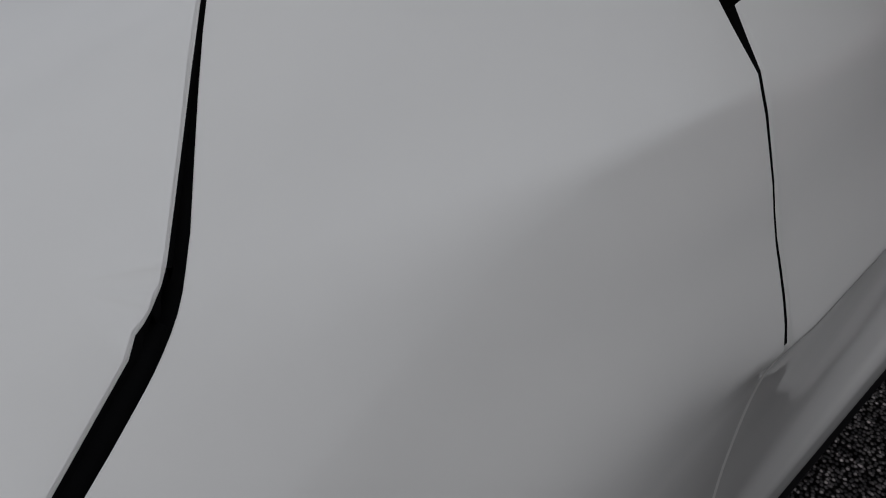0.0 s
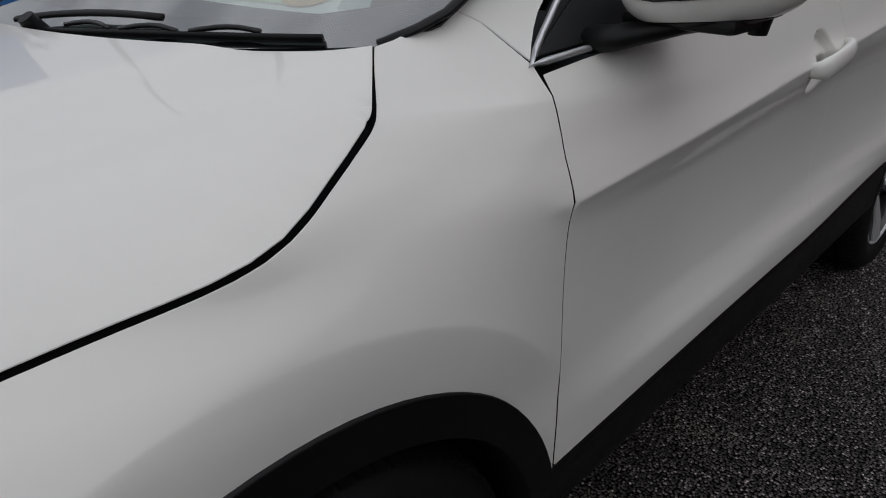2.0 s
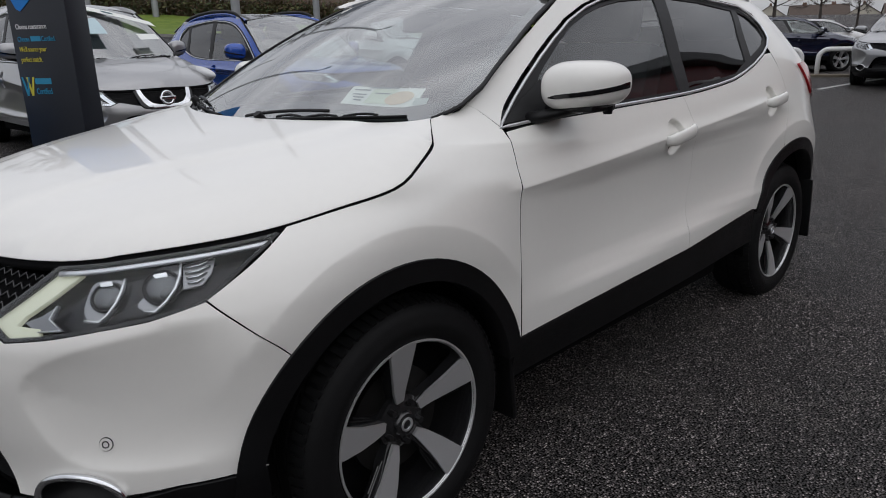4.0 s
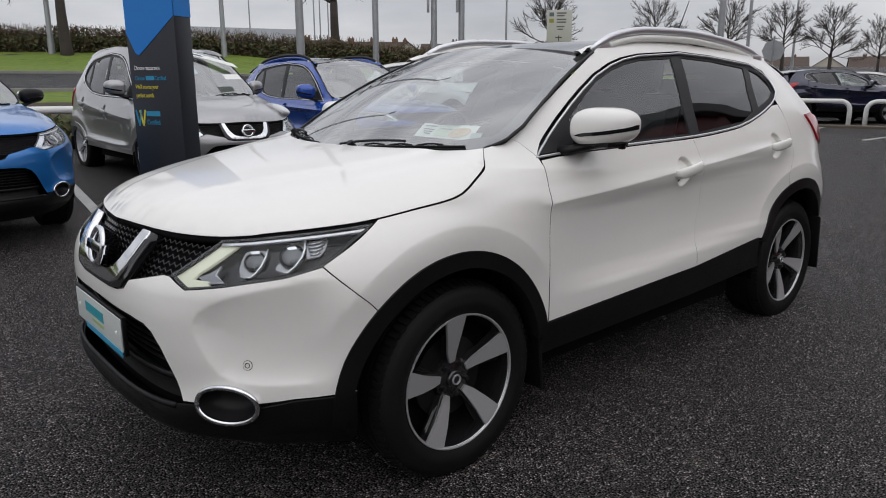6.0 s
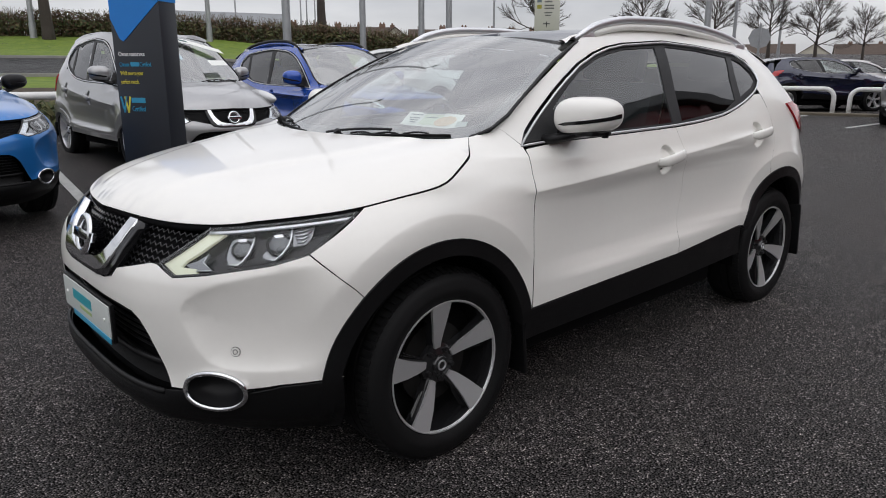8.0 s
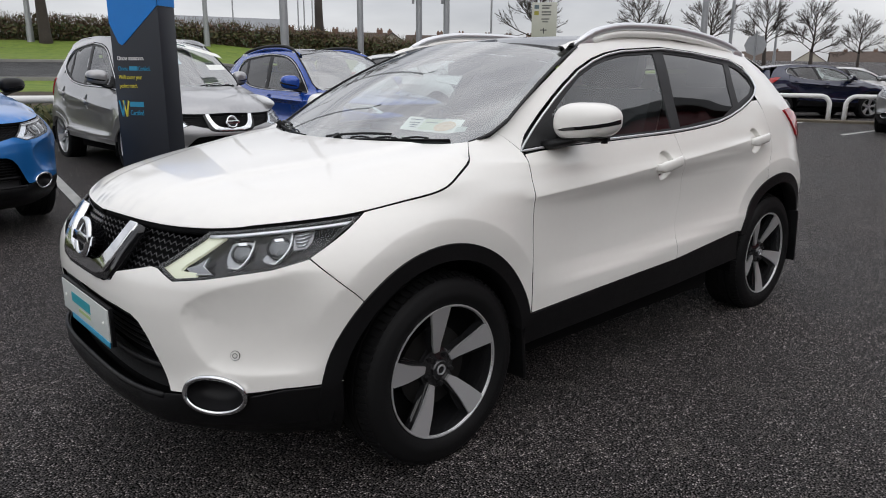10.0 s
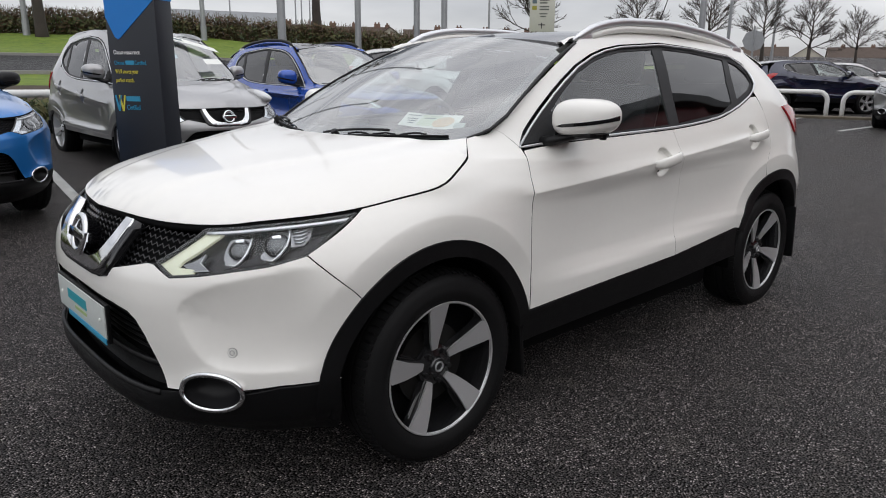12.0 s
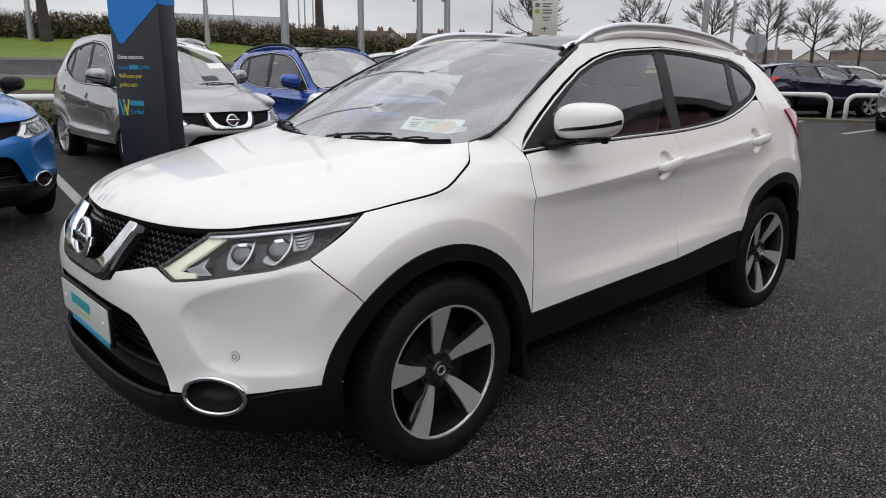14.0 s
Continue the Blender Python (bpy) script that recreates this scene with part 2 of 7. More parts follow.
def skin(name, poly, surface, mat, parent, label="", step=0.03, rim=0.014, lift=0.0, holes=(), flip=False, edge=0.0025, creases=()):
    """A panel: the polygon poly (and its holes) of the surface's own two coordinates, filled with a fine net, bent onto the surface,
    with a rim turned inwards along its edge."""
    from mathutils.geometry import delaunay_2d_cdt
    loops = [resample(p, step) for p in (poly, *holes)]
    bpts = [p for lp in loops for p in lp]
    A = np.array(bpts)
    lo, hi = A.min(0), A.max(0)
    gx, gy = np.meshgrid(np.arange(lo[0], hi[0], step), np.arange(lo[1], hi[1], step))
    gx[::2] += step / 2
    G = np.stack([gx.ravel(), gy.ravel()], 1)
    ok = inside(loops[0], G[:, 0], G[:, 1])
    for lp in loops[1:]:
        ok &= ~inside(lp, G[:, 0], G[:, 1])
    G = G[ok]
    if len(G):
        far = np.ones(len(G), bool)
        for i in range(0, len(G), 400):
            dd = ((G[i:i + 400, None, :] - A[None, :, :]) ** 2).sum(2).min(1)
            far[i:i + 400] = dd > (0.55 * step) ** 2
        G = G[far]
    for line, w in creases:
        L = np.array(resample(line, 0.009, closed=False))
        T = np.gradient(L, axis=0)
        T /= np.linalg.norm(T, axis=1, keepdims=True)
        Nl = np.stack([-T[:, 1], T[:, 0]], 1)
        R = np.concatenate([L + Nl * o * w for o in (-1, -0.33, 0.33, 1)])
        keep = inside(loops[0], R[:, 0], R[:, 1])
        for i in range(len(R)):
            if keep[i]:
                keep[i] = ((A - R[i]) ** 2).sum(1).min() > 0.005**2
        R = R[keep]
        if len(R):
            G = G[[((R - p) ** 2).sum(1).min() > (0.5 * step) ** 2 for p in G]]
            G = np.concatenate([G, R])
    edges, start = [], 0
    for lp in loops:
        k = len(lp)
        edges += [(start + i, start + (i + 1) % k) for i in range(k)]
        start += k
    v2, _, f2, *_ = delaunay_2d_cdt([Vector(p) for p in bpts] + [Vector(p) for p in G], edges, [], 0, 1e-7)
    UV = np.array([tuple(v) for v in v2])
    C = np.array([UV[list(f)].mean(0) for f in f2])
    ok = inside(loops[0], C[:, 0], C[:, 1])
    for lp in loops[1:]:
        ok &= ~inside(lp, C[:, 0], C[:, 1])
    F = [tuple(f) for f, o in zip(f2, ok) if o]
    used = sorted({i for f in F for i in f})
    back = {o: i for i, o in enumerate(used)}
    F = [tuple(back[i] for i in f) for f in F]
    UV = UV[used]
    P = surface(UV[:, 0], UV[:, 1])
    e = 1e-4
    Nn = np.cross(surface(UV[:, 0] + e, UV[:, 1]) - surface(UV[:, 0] - e, UV[:, 1]), surface(UV[:, 0], UV[:, 1] + e) - surface(UV[:, 0], UV[:, 1] - e))
    Nn /= np.maximum(np.linalg.norm(Nn, axis=1, keepdims=True), 1e-12)
    if flip:
        Nn = -Nn
    a, b, c = (P[[f[i] for f in F]] for i in range(3))
    fn = np.cross(b - a, c - a)
    wrong = (fn * Nn[[f[0] for f in F]]).sum(1) < 0
    F = [tuple(reversed(f)) if w else f for f, w in zip(F, wrong)]
    P = P + Nn * lift
    V, NN = list(P), list(Nn)
    if rim:
        count = {}
        for f in F:
            for i in range(len(f)):
                a, b = f[i], f[(i + 1) % len(f)]
                count[(a, b)] = count.get((a, b), 0) + 1
        border = [(a, b) for (a, b) in count if (b, a) not in count]
        out = {}
        for a, b in border:
            d = P[b] - P[a]
            o = np.cross(d, Nn[a])
            o /= max(np.linalg.norm(o), 1e-9)
            for i in (a, b):
                out[i] = out.get(i, 0) + o
        i1, i2 = {}, {}
        for i, o in out.items():
            o = o / max(np.linalg.norm(o), 1e-9)
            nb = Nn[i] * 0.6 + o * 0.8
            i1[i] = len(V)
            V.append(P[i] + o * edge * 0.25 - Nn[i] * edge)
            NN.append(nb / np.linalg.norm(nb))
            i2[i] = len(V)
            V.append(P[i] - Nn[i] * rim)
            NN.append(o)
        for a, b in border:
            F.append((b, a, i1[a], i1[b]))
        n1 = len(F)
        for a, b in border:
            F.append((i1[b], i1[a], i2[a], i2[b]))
        # painted panels get near-black inner rims: gap shade put into the colour
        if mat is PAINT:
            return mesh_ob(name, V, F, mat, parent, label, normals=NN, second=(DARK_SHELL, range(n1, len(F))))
    return mesh_ob(name, V, F, mat, parent, label, normals=NN)


def sheet(name, surface, us, ws, mat, parent, label="", flip=False):
    """A plain net over a surface."""
    U, W = np.meshgrid(us, ws)
    P = surface(U.ravel(), W.ravel())
    k = len(us)
    F = [(j * k + i, j * k + i + 1, (j + 1) * k + i + 1, (j + 1) * k + i) for j in range(len(ws) - 1) for i in range(k - 1)]
    if flip:
        F = [tuple(reversed(f)) for f in F]
    return mesh_ob(name, P, F, mat, parent, label)


# ---- the white crossover: its surfaces ----
# The car stands along x, its nose towards -x, front axle at x = 0, middle at y = 0.
def plan_curve(points):
    """Half the widest outline seen from above: s runs from the nose's middle round to the tail."""
    P = np.array(points, float)
    t = np.concatenate([[0], np.cumsum(np.linalg.norm(np.diff(P, axis=0), axis=1) ** 0.7)])
    fx, fy = curve(list(zip(t, P[:, 0]))), curve(list(zip(t, P[:, 1])))
    tt = np.linspace(0, t[-1], 3000)
    X, Y = fx(tt), fy(tt)
    k = np.hanning(161)
    k /= k.sum()
    pad = 80
    X = np.convolve(np.concatenate([X[pad:0:-1], X, X[-2:-pad - 2:-1]]), k, "valid")
    Y = np.convolve(np.concatenate([-Y[pad:0:-1], Y, -Y[-2:-pad - 2:-1]]), k, "valid")
    S = np.concatenate([[0], np.cumsum(np.hypot(np.diff(X), np.diff(Y)))])
    return S, X, Y


PLAN_S, PLAN_X, PLAN_Y = plan_curve([
    (-0.905, 0.0), (-0.902, 0.2), (-0.885, 0.38), (-0.835, 0.55), (-0.75, 0.69), (-0.63, 0.80), (-0.49, 0.872), (-0.33, 0.91), (-0.1, 0.92),
    (0.15, 0.916), (0.43, 0.903), (1.0, 0.902), (1.6, 0.905), (2.2, 0.908), (2.6, 0.918), (2.9, 0.888), (3.08, 0.835), (3.25, 0.71), (3.37, 0.52),
    (3.44, 0.3), (3.45, 0.0)])
PLAN_NX = np.gradient(PLAN_Y, PLAN_S)
PLAN_NY = -np.gradient(PLAN_X, PLAN_S)


def s_at(x):
    """s at which the outline has this x."""
    return float(np.interp(x, PLAN_X, PLAN_S))


def s_xy(x, y):
    return float(PLAN_S[np.argmin((PLAN_X - x) ** 2 + (PLAN_Y - abs(y)) ** 2)])


# How far the skin stands in from the outline, height by height, at stations along it.
STATIONS = [
    (s_xy(-0.905, 0.0), [(0.18, 0.24), (0.25, 0.08), (0.30, 0.005), (0.36, -0.015), (0.42, 0.015), (0.55, 0.0), (0.66, 0.0), (0.73, 0.015), (0.80, 0.04), (0.87, 0.062), (0.93, 0.095), (1.0, 0.17)]),
    (s_xy(-0.86, 0.45), [(0.18, 0.22), (0.25, 0.08), (0.30, 0.012), (0.36, -0.01), (0.45, 0.01), (0.56, 0.0), (0.66, -0.004), (0.73, 0.004), (0.79, 0.03), (0.84, 0.07), (0.90, 0.125), (0.96, 0.20)]),
    (s_xy(-0.72, 0.72), [(0.18, 0.22), (0.25, 0.12), (0.31, 0.045), (0.36, 0.022), (0.43, 0.006), (0.47, 0.006), (0.54, 0.004), (0.62, 0.003), (0.69, 0.001), (0.74, 0.004), (0.81, 0.03), (0.87, 0.08), (0.92, 0.13), (0.98, 0.21)]),
    (s_xy(-0.52, 0.86), [(0.18, 0.20), (0.26, 0.10), (0.32, 0.04), (0.38, 0.02), (0.44, 0.008), (0.48, 0.009), (0.56, 0.008), (0.64, 0.006), (0.71, 0.006), (0.76, 0.010), (0.83, 0.036), (0.88, 0.07), (0.94, 0.13), (1.0, 0.21)]),
    (s_at(-0.30), [(0.18, 0.10), (0.27, 0.04), (0.36, 0.02), (0.5, 0.0), (0.6, 0.0), (0.72, 0.0), (0.80, 0.006), (0.86, 0.025), (0.90, 0.05), (0.945, 0.095), (1.02, 0.19)]),
    (s_at(0.0), [(0.18, 0.10), (0.27, 0.03), (0.36, 0.01), (0.5, 0.0), (0.6, 0.0), (0.75, 0.0), (0.84, 0.004), (0.91, 0.018), (0.96, 0.042), (1.0, 0.058), (1.06, 0.13)]),
    (s_at(0.23), [(0.18, 0.10), (0.27, 0.03), (0.36, 0.01), (0.5, 0.0), (0.6, 0.0), (0.75, 0.0), (0.87, 0.008), (0.95, 0.028), (1.0, 0.056), (1.045, 0.096), (1.0655, 0.124), (1.09, 0.155), (1.126, 0.206), (1.17, 0.27)]),
    (s_at(0.45), [(0.2, 0.10), (0.27, 0.04), (0.40, 0.012), (0.47, 0.0), (0.55, 0.0), (0.66, 0.008), (0.80, 0.012), (0.925, 0.012), (1.0, 0.036), (1.046, 0.068), (1.085, 0.102), (1.14, 0.155), (1.30, 0.27)]),
    (s_at(0.9), [(0.2, 0.10), (0.27, 0.04), (0.40, 0.012), (0.50, 0.0), (0.548, 0.002), (0.585, 0.017), (0.64, 0.033), (0.74, 0.040), (0.86, 0.034), (0.94, 0.014), (1.0, 0.030), (1.06, 0.052), (1.12, 0.078), (1.30, 0.178), (1.45, 0.272), (1.52, 0.335), (1.6, 0.43)]),
    (s_at(1.55), [(0.2, 0.10), (0.27, 0.04), (0.42, 0.012), (0.525, 0.0), (0.575, 0.002), (0.612, 0.018), (0.67, 0.035), (0.77, 0.043), (0.89, 0.036), (0.97, 0.017), (1.03, 0.036), (1.07, 0.050), (1.13, 0.078), (1.30, 0.168), (1.45, 0.252), (1.53, 0.310), (1.6, 0.40)]),
    (s_at(2.15), [(0.2, 0.10), (0.27, 0.04), (0.45, 0.012), (0.58, 0.0), (0.625, 0.002), (0.66, 0.013), (0.71, 0.024), (0.80, 0.032), (0.92, 0.031), (1.01, 0.018), (1.06, 0.036), (1.10, 0.050), (1.16, 0.078), (1.30, 0.158), (1.44, 0.250), (1.52, 0.318), (1.6, 0.42)]),
    (s_at(2.62), [(0.2, 0.10), (0.27, 0.04), (0.45, 0.01), (0.56, 0.0), (0.66, 0.0), (0.76, 0.0), (0.85, 0.004), (0.94, 0.02), (1.04, 0.045), (1.12, 0.065), (1.20, 0.095), (1.30, 0.160), (1.42, 0.255), (1.50, 0.335), (1.6, 0.46)]),
    (s_xy(3.12, 0.855), [(0.2, 0.12), (0.3, 0.05), (0.45, 0.01), (0.56, 0.0), (0.66, 0.0), (0.76, 0.004), (0.85, 0.015), (0.94, 0.04), (1.04, 0.055), (1.12, 0.07), (1.20, 0.115), (1.30, 0.20), (1.42, 0.31), (1.50, 0.40), (1.6, 0.55)]),
    (s_xy(3.40, 0.55), [(0.2, 0.12), (0.3, 0.05), (0.45, 0.01), (0.56, 0.0), (0.66, 0.0), (0.76, 0.02), (0.85, 0.07), (0.94, 0.11), (1.04, 0.12), (1.12, 0.14), (1.20, 0.18), (1.30, 0.28), (1.42, 0.40), (1.50, 0.50), (1.6, 0.66)]),
    (s_xy(3.45, 0.0), [(0.2, 0.12), (0.3, 0.05), (0.45, 0.01), (0.56, 0.0), (0.66, 0.0), (0.76, 0.02), (0.85, 0.07), (0.94, 0.11), (1.04, 0.12), (1.12, 0.14), (1.20, 0.18), (1.30, 0.27), (1.42, 0.37), (1.50, 0.46), (1.6, 0.62)]),
]
ST_S = np.array([p[0] for p in STATIONS])
ST_F = [curve(p[1]) for p in STATIONS]
ARCH_F, ARCH_R, ARCH_RAD = (-0.035, 0.345), (2.60, 0.365), 0.468


CREASE = curve([(0.4, 0.921), (0.8, 0.941), (1.23, 0.969), (1.74, 1.002), (2.24, 1.047), (2.6, 1.08)])
HANDLES = ((1.372, 0.968), (2.285, 1.034))


SHOULDER = curve([(0.0, 1.050), (0.2, 1.065), (0.3, 1.058), (0.45, 1.047), (0.60, 1.034), (0.9, 1.01)])
# edge of the scooped corner of the bumper: along its top, round its inner end and back along its floor
SCOOP = np.array([(1.13, 0.800), (1.02, 0.797), (0.911, 0.786), (0.821, 0.772), (0.739, 0.754), (0.675, 0.728), (0.630, 0.700), (0.610, 0.668), (0.614, 0.630), (0.632, 0.590),
                  (0.655, 0.550), (0.687, 0.511), (0.735, 0.490), (0.817, 0.482), (0.956, 0.480), (1.056, 0.486), (1.16, 0.50)])


def scoop_depth(s, z):
    """How deep the bumper corner is scooped out, sharp at its edge and soft inside."""
    out = np.zeros_like(s)
    near = (s > 0.55) & (s < 1.25) & (z > 0.44) & (z < 0.86)
    if not near.any():
        return out
    ss, zz = s[near], z[near]
    d = np.full(len(ss), 9.0)
    for a, b in zip(SCOOP[:-1], SCOOP[1:]):
        ab = b - a
        t = np.clip(((ss - a[0]) * ab[0] + (zz - a[1]) * ab[1]) / (ab @ ab), 0, 1)
        d = np.minimum(d, np.hypot(ss - a[0] - t * ab[0], zz - a[1] - t * ab[1]))
    d = np.where(inside([tuple(p) for p in SCOOP], ss, zz), d, -d)
    d = 0.5 * (d + np.sqrt(d * d + 0.006**2))
    out[near] = 0.027 * (1 - np.exp(-d / 0.045)) * (1 - smoothstep(0.93, 1.12, ss))
    return out


def inset(s, z):
    s, z = np.abs(np.asarray(s, float)), np.asarray(z, float)
    T = np.array([f(z) for f in ST_F])
    M = hermite_slopes(ST_S, T)
    i = np.clip(np.searchsorted(ST_S, s) - 1, 0, len(ST_S) - 2)
    n = np.arange(len(s))
    h = ST_S[i + 1] - ST_S[i]
    t = np.clip((s - ST_S[i]) / h, 0, 1)
    v = ((2 * t**3 - 3 * t**2 + 1) * T[i, n] + (t**3 - 2 * t**2 + t) * h * M[i, n]
         + (-2 * t**3 + 3 * t**2) * T[i + 1, n] + (t**3 - t**2) * h * M[i + 1, n])
    x = np.interp(s, PLAN_S, PLAN_X)
    # the crease along the doors
    zc = CREASE(x)
    v = v - 0.013 * np.exp(-np.sqrt((z - zc) ** 2 + 0.003**2) / 0.024) * smoothstep(0.36, 0.47, x) * (1 - smoothstep(2.2, 2.55, x))
    # the shoulder from the bonnet's corner over the wing into the door
    v = v + (0.004 - 0.013 * np.exp(-np.sqrt((z - SHOULDER(x)) ** 2 + 0.004**2) / 0.030)) * smoothstep(-0.1, 0.2, x) * (1 - smoothstep(0.5, 0.95, x)) * smoothstep(0.93, 1.02, z)
    v = v + scoop_depth(s, z)
    # hollows behind the door handles
    for hx, hz in HANDLES:
        v = v + 0.032 * (1 - smoothstep(0.66, 1.0, np.hypot((x - hx) / 0.066, (z - hz) / 0.070)))
    for cx, cz in (ARCH_F, ARCH_R):
        r = np.hypot(x - cx, z - cz)
        # a sharp-edged flare round the arch, its band turned slightly down towards the tyre
        q = r - 0.556
        lip = 0.5 * (q - np.sqrt(q * q + 0.004**2))
        ridge = (1 + 10.0 * lip) * np.exp(-np.maximum(q - lip, 0) / 0.05)
        v = v - 0.011 * np.maximum(ridge, 0) * smoothstep(0.55, 0.75, z)
    return v


def body(s, z):
    """The outer skin: s along the outline (minus: the car's right side), z the height."""
    s, z = np.asarray(s, float), np.asarray(z, float)
    a, d = np.abs(s), inset(s, z)
    x = np.interp(a, PLAN_S, PLAN_X) + np.interp(a, PLAN_S, PLAN_NX) * d
    y = np.interp(a, PLAN_S, PLAN_Y) + np.interp(a, PLAN_S, PLAN_NY) * d
    return np.stack([x, -np.sign(s) * np.maximum(y, 0), z], -1)


HOOD_C = curve([(-0.92, 0.925), (-0.85, 0.957), (-0.75, 0.985), (-0.55, 1.028), (-0.3, 1.072), (0.0, 1.112), (0.25, 1.140), (0.5, 1.165)])
HOOD_A = curve([(-0.9, 0.05), (-0.6, 0.07), (-0.3, 0.055), (0.21, 0.025), (0.4, 0.02)])
KINK_S = s_xy(0.1925, 0.92)
EDGE_Z = curve([(0.0, 0.905), (s_xy(-0.885, 0.38), 0.898), (s_xy(-0.80, 0.62), 0.905), (s_xy(-0.63, 0.80), 0.922), (s_at(-0.32), 0.945), (s_at(-0.15), 0.968), (s_at(0.0), 0.993), (s_at(0.1), 1.029), (KINK_S, 1.0655)])
EDGE_S = np.linspace(0.0, KINK_S, 90)
EDGE = body(EDGE_S, EDGE_Z(EDGE_S))
WS_CORNER = (0.262, 0.708, 1.126)
_t = np.linspace(0, 1, 12)[1:, None]
_k = EDGE[-1] * (1, -1, 1)
EDGE_ALL = np.concatenate([EDGE * (1, -1, 1), _k + (np.array(WS_CORNER) - _k) * _t, np.array(WS_CORNER) + np.array((0.1, -0.10, 0.03)) * _t])


def crown(x, y):
    w = 0.22 + 0.30 * smoothstep(-0.9, 0.1, x)
    a = np.abs(y)
    return HOOD_C(x) - HOOD_A(x) * (y / 0.8) ** 2 - 0.007 * smoothstep(w - 0.05, w + 0.03, a) + 0.003 * np.exp(-((a - w) / 0.03) ** 2)


EDGE_DROP = EDGE_ALL[:, 2] - crown(EDGE_ALL[:, 0], EDGE_ALL[:, 1])
EDGE_SOFT = 0.065 + 0.02 * smoothstep(-0.6, -0.2, EDGE_ALL[:, 0]) - 0.035 * smoothstep(0.0, 0.25, EDGE_ALL[:, 0])


def bonnet_z(x, y):
    """A crowned sheet that rolls down to meet the wings, lamps and grille along its edge."""
    x, y = np.asarray(x, float), np.asarray(y, float)
    d = np.sqrt((x[:, None] - EDGE_ALL[:, 0]) ** 2 + (np.abs(y)[:, None] - EDGE_ALL[:, 1]) ** 2)
    w = 1.0 / (d**2 + 2e-4) ** 2
    w /= w.sum(1, keepdims=True)
    q = d.min(1)
    return crown(x, y) + (w * EDGE_DROP).sum(1) * np.exp(-q / (w * EDGE_SOFT).sum(1))


def bonnet(x, y):
    return np.stack([np.asarray(x, float), np.asarray(y, float), bonnet_z(x, y)], -1)


def screen(y, v):
    """The windscreen: y across, v from its foot to its head."""
    y, v = np.asarray(y, float), np.asarray(v, float)
    yy = y * (1 - 0.165 * v)
    x = (0.05 + 0.50 * y**2) * (1 - v) + (0.985 + 0.16 * y**2) * v
    z = (1.095 + 0.05 * y**2) * (1 - v) + (1.548 - 0.085 * y**2) * v
    b = 0.03 * 4 * v * (1 - v)
    return np.stack([x - b * 0.45, yy, z + b * 0.9], -1)


ROOF_Z = curve([(0.90, 1.520), (1.3, 1.566), (1.7, 1.583), (2.2, 1.578), (2.7, 1.53), (3.1, 1.455), (3.3, 1.40)])


def roof(x, y):
    x, y = np.asarray(x, float), np.asarray(y, float)
    return np.stack([x, y, ROOF_Z(x) - (0.045 - 0.014 * smoothstep(1.1, 1.6, x)) * (np.abs(y) / 0.6) ** 2.4], -1)


def arc(c, r, a0, a1, n=24):
    return [(c[0] + r * math.cos(radians(a0 + (a1 - a0) * i / n)), c[1] + r * math.sin(radians(a0 + (a1 - a0) * i / n))) for i in range(n + 1)]


def on_side(points, side=1):
    return [(side * s_at(x), z) for x, z in points]


def ring_on(surface, centre, ru, rw, n=36, lift=0.0, power=2.0):
    """Points of a rounded ring lying on a surface."""
    a = np.linspace(0, 2 * math.pi, n, endpoint=False)
    cu = np.sign(np.cos(a)) * np.abs(np.cos(a)) ** (2 / power)
    cw = np.sign(np.sin(a)) * np.abs(np.sin(a)) ** (2 / power)
    return [(centre[0] + ru * u, centre[1] + rw * w) for u, w in zip(cu, cw)]


def lay(surface, pts, lift=0.0):
    """Points of the surface's own coordinates, laid onto it and lifted along its normal."""
    U = np.array(pts, float)
    e = 1e-4
    P = surface(U[:, 0], U[:, 1])
    N = np.cross(surface(U[:, 0] + e, U[:, 1]) - surface(U[:, 0] - e, U[:, 1]), surface(U[:, 0], U[:, 1] + e) - surface(U[:, 0], U[:, 1] - e))
    N /= np.linalg.norm(N, axis=1, keepdims=True)
    return P + N * lift, N


def strip(name, surface, pts, r, mat, parent, label="", lift=0.0, closed=False, flat=1.0, flip=1):
    P, N = lay(surface, pts, lift * flip)
    V, F = tube(P, r, 8, closed=closed, flat=flat, up=tuple(N.mean(0)))
    return mesh_ob(name, V, F, mat, parent, label)


DISC = material("worn_brake_disc", (0.012, 0.0115, 0.011), 0.5, metal=0.5, vary=0.2)
NUT = material("dark_wheel_nut", (0.08, 0.08, 0.083), 0.3, metal=0.9)


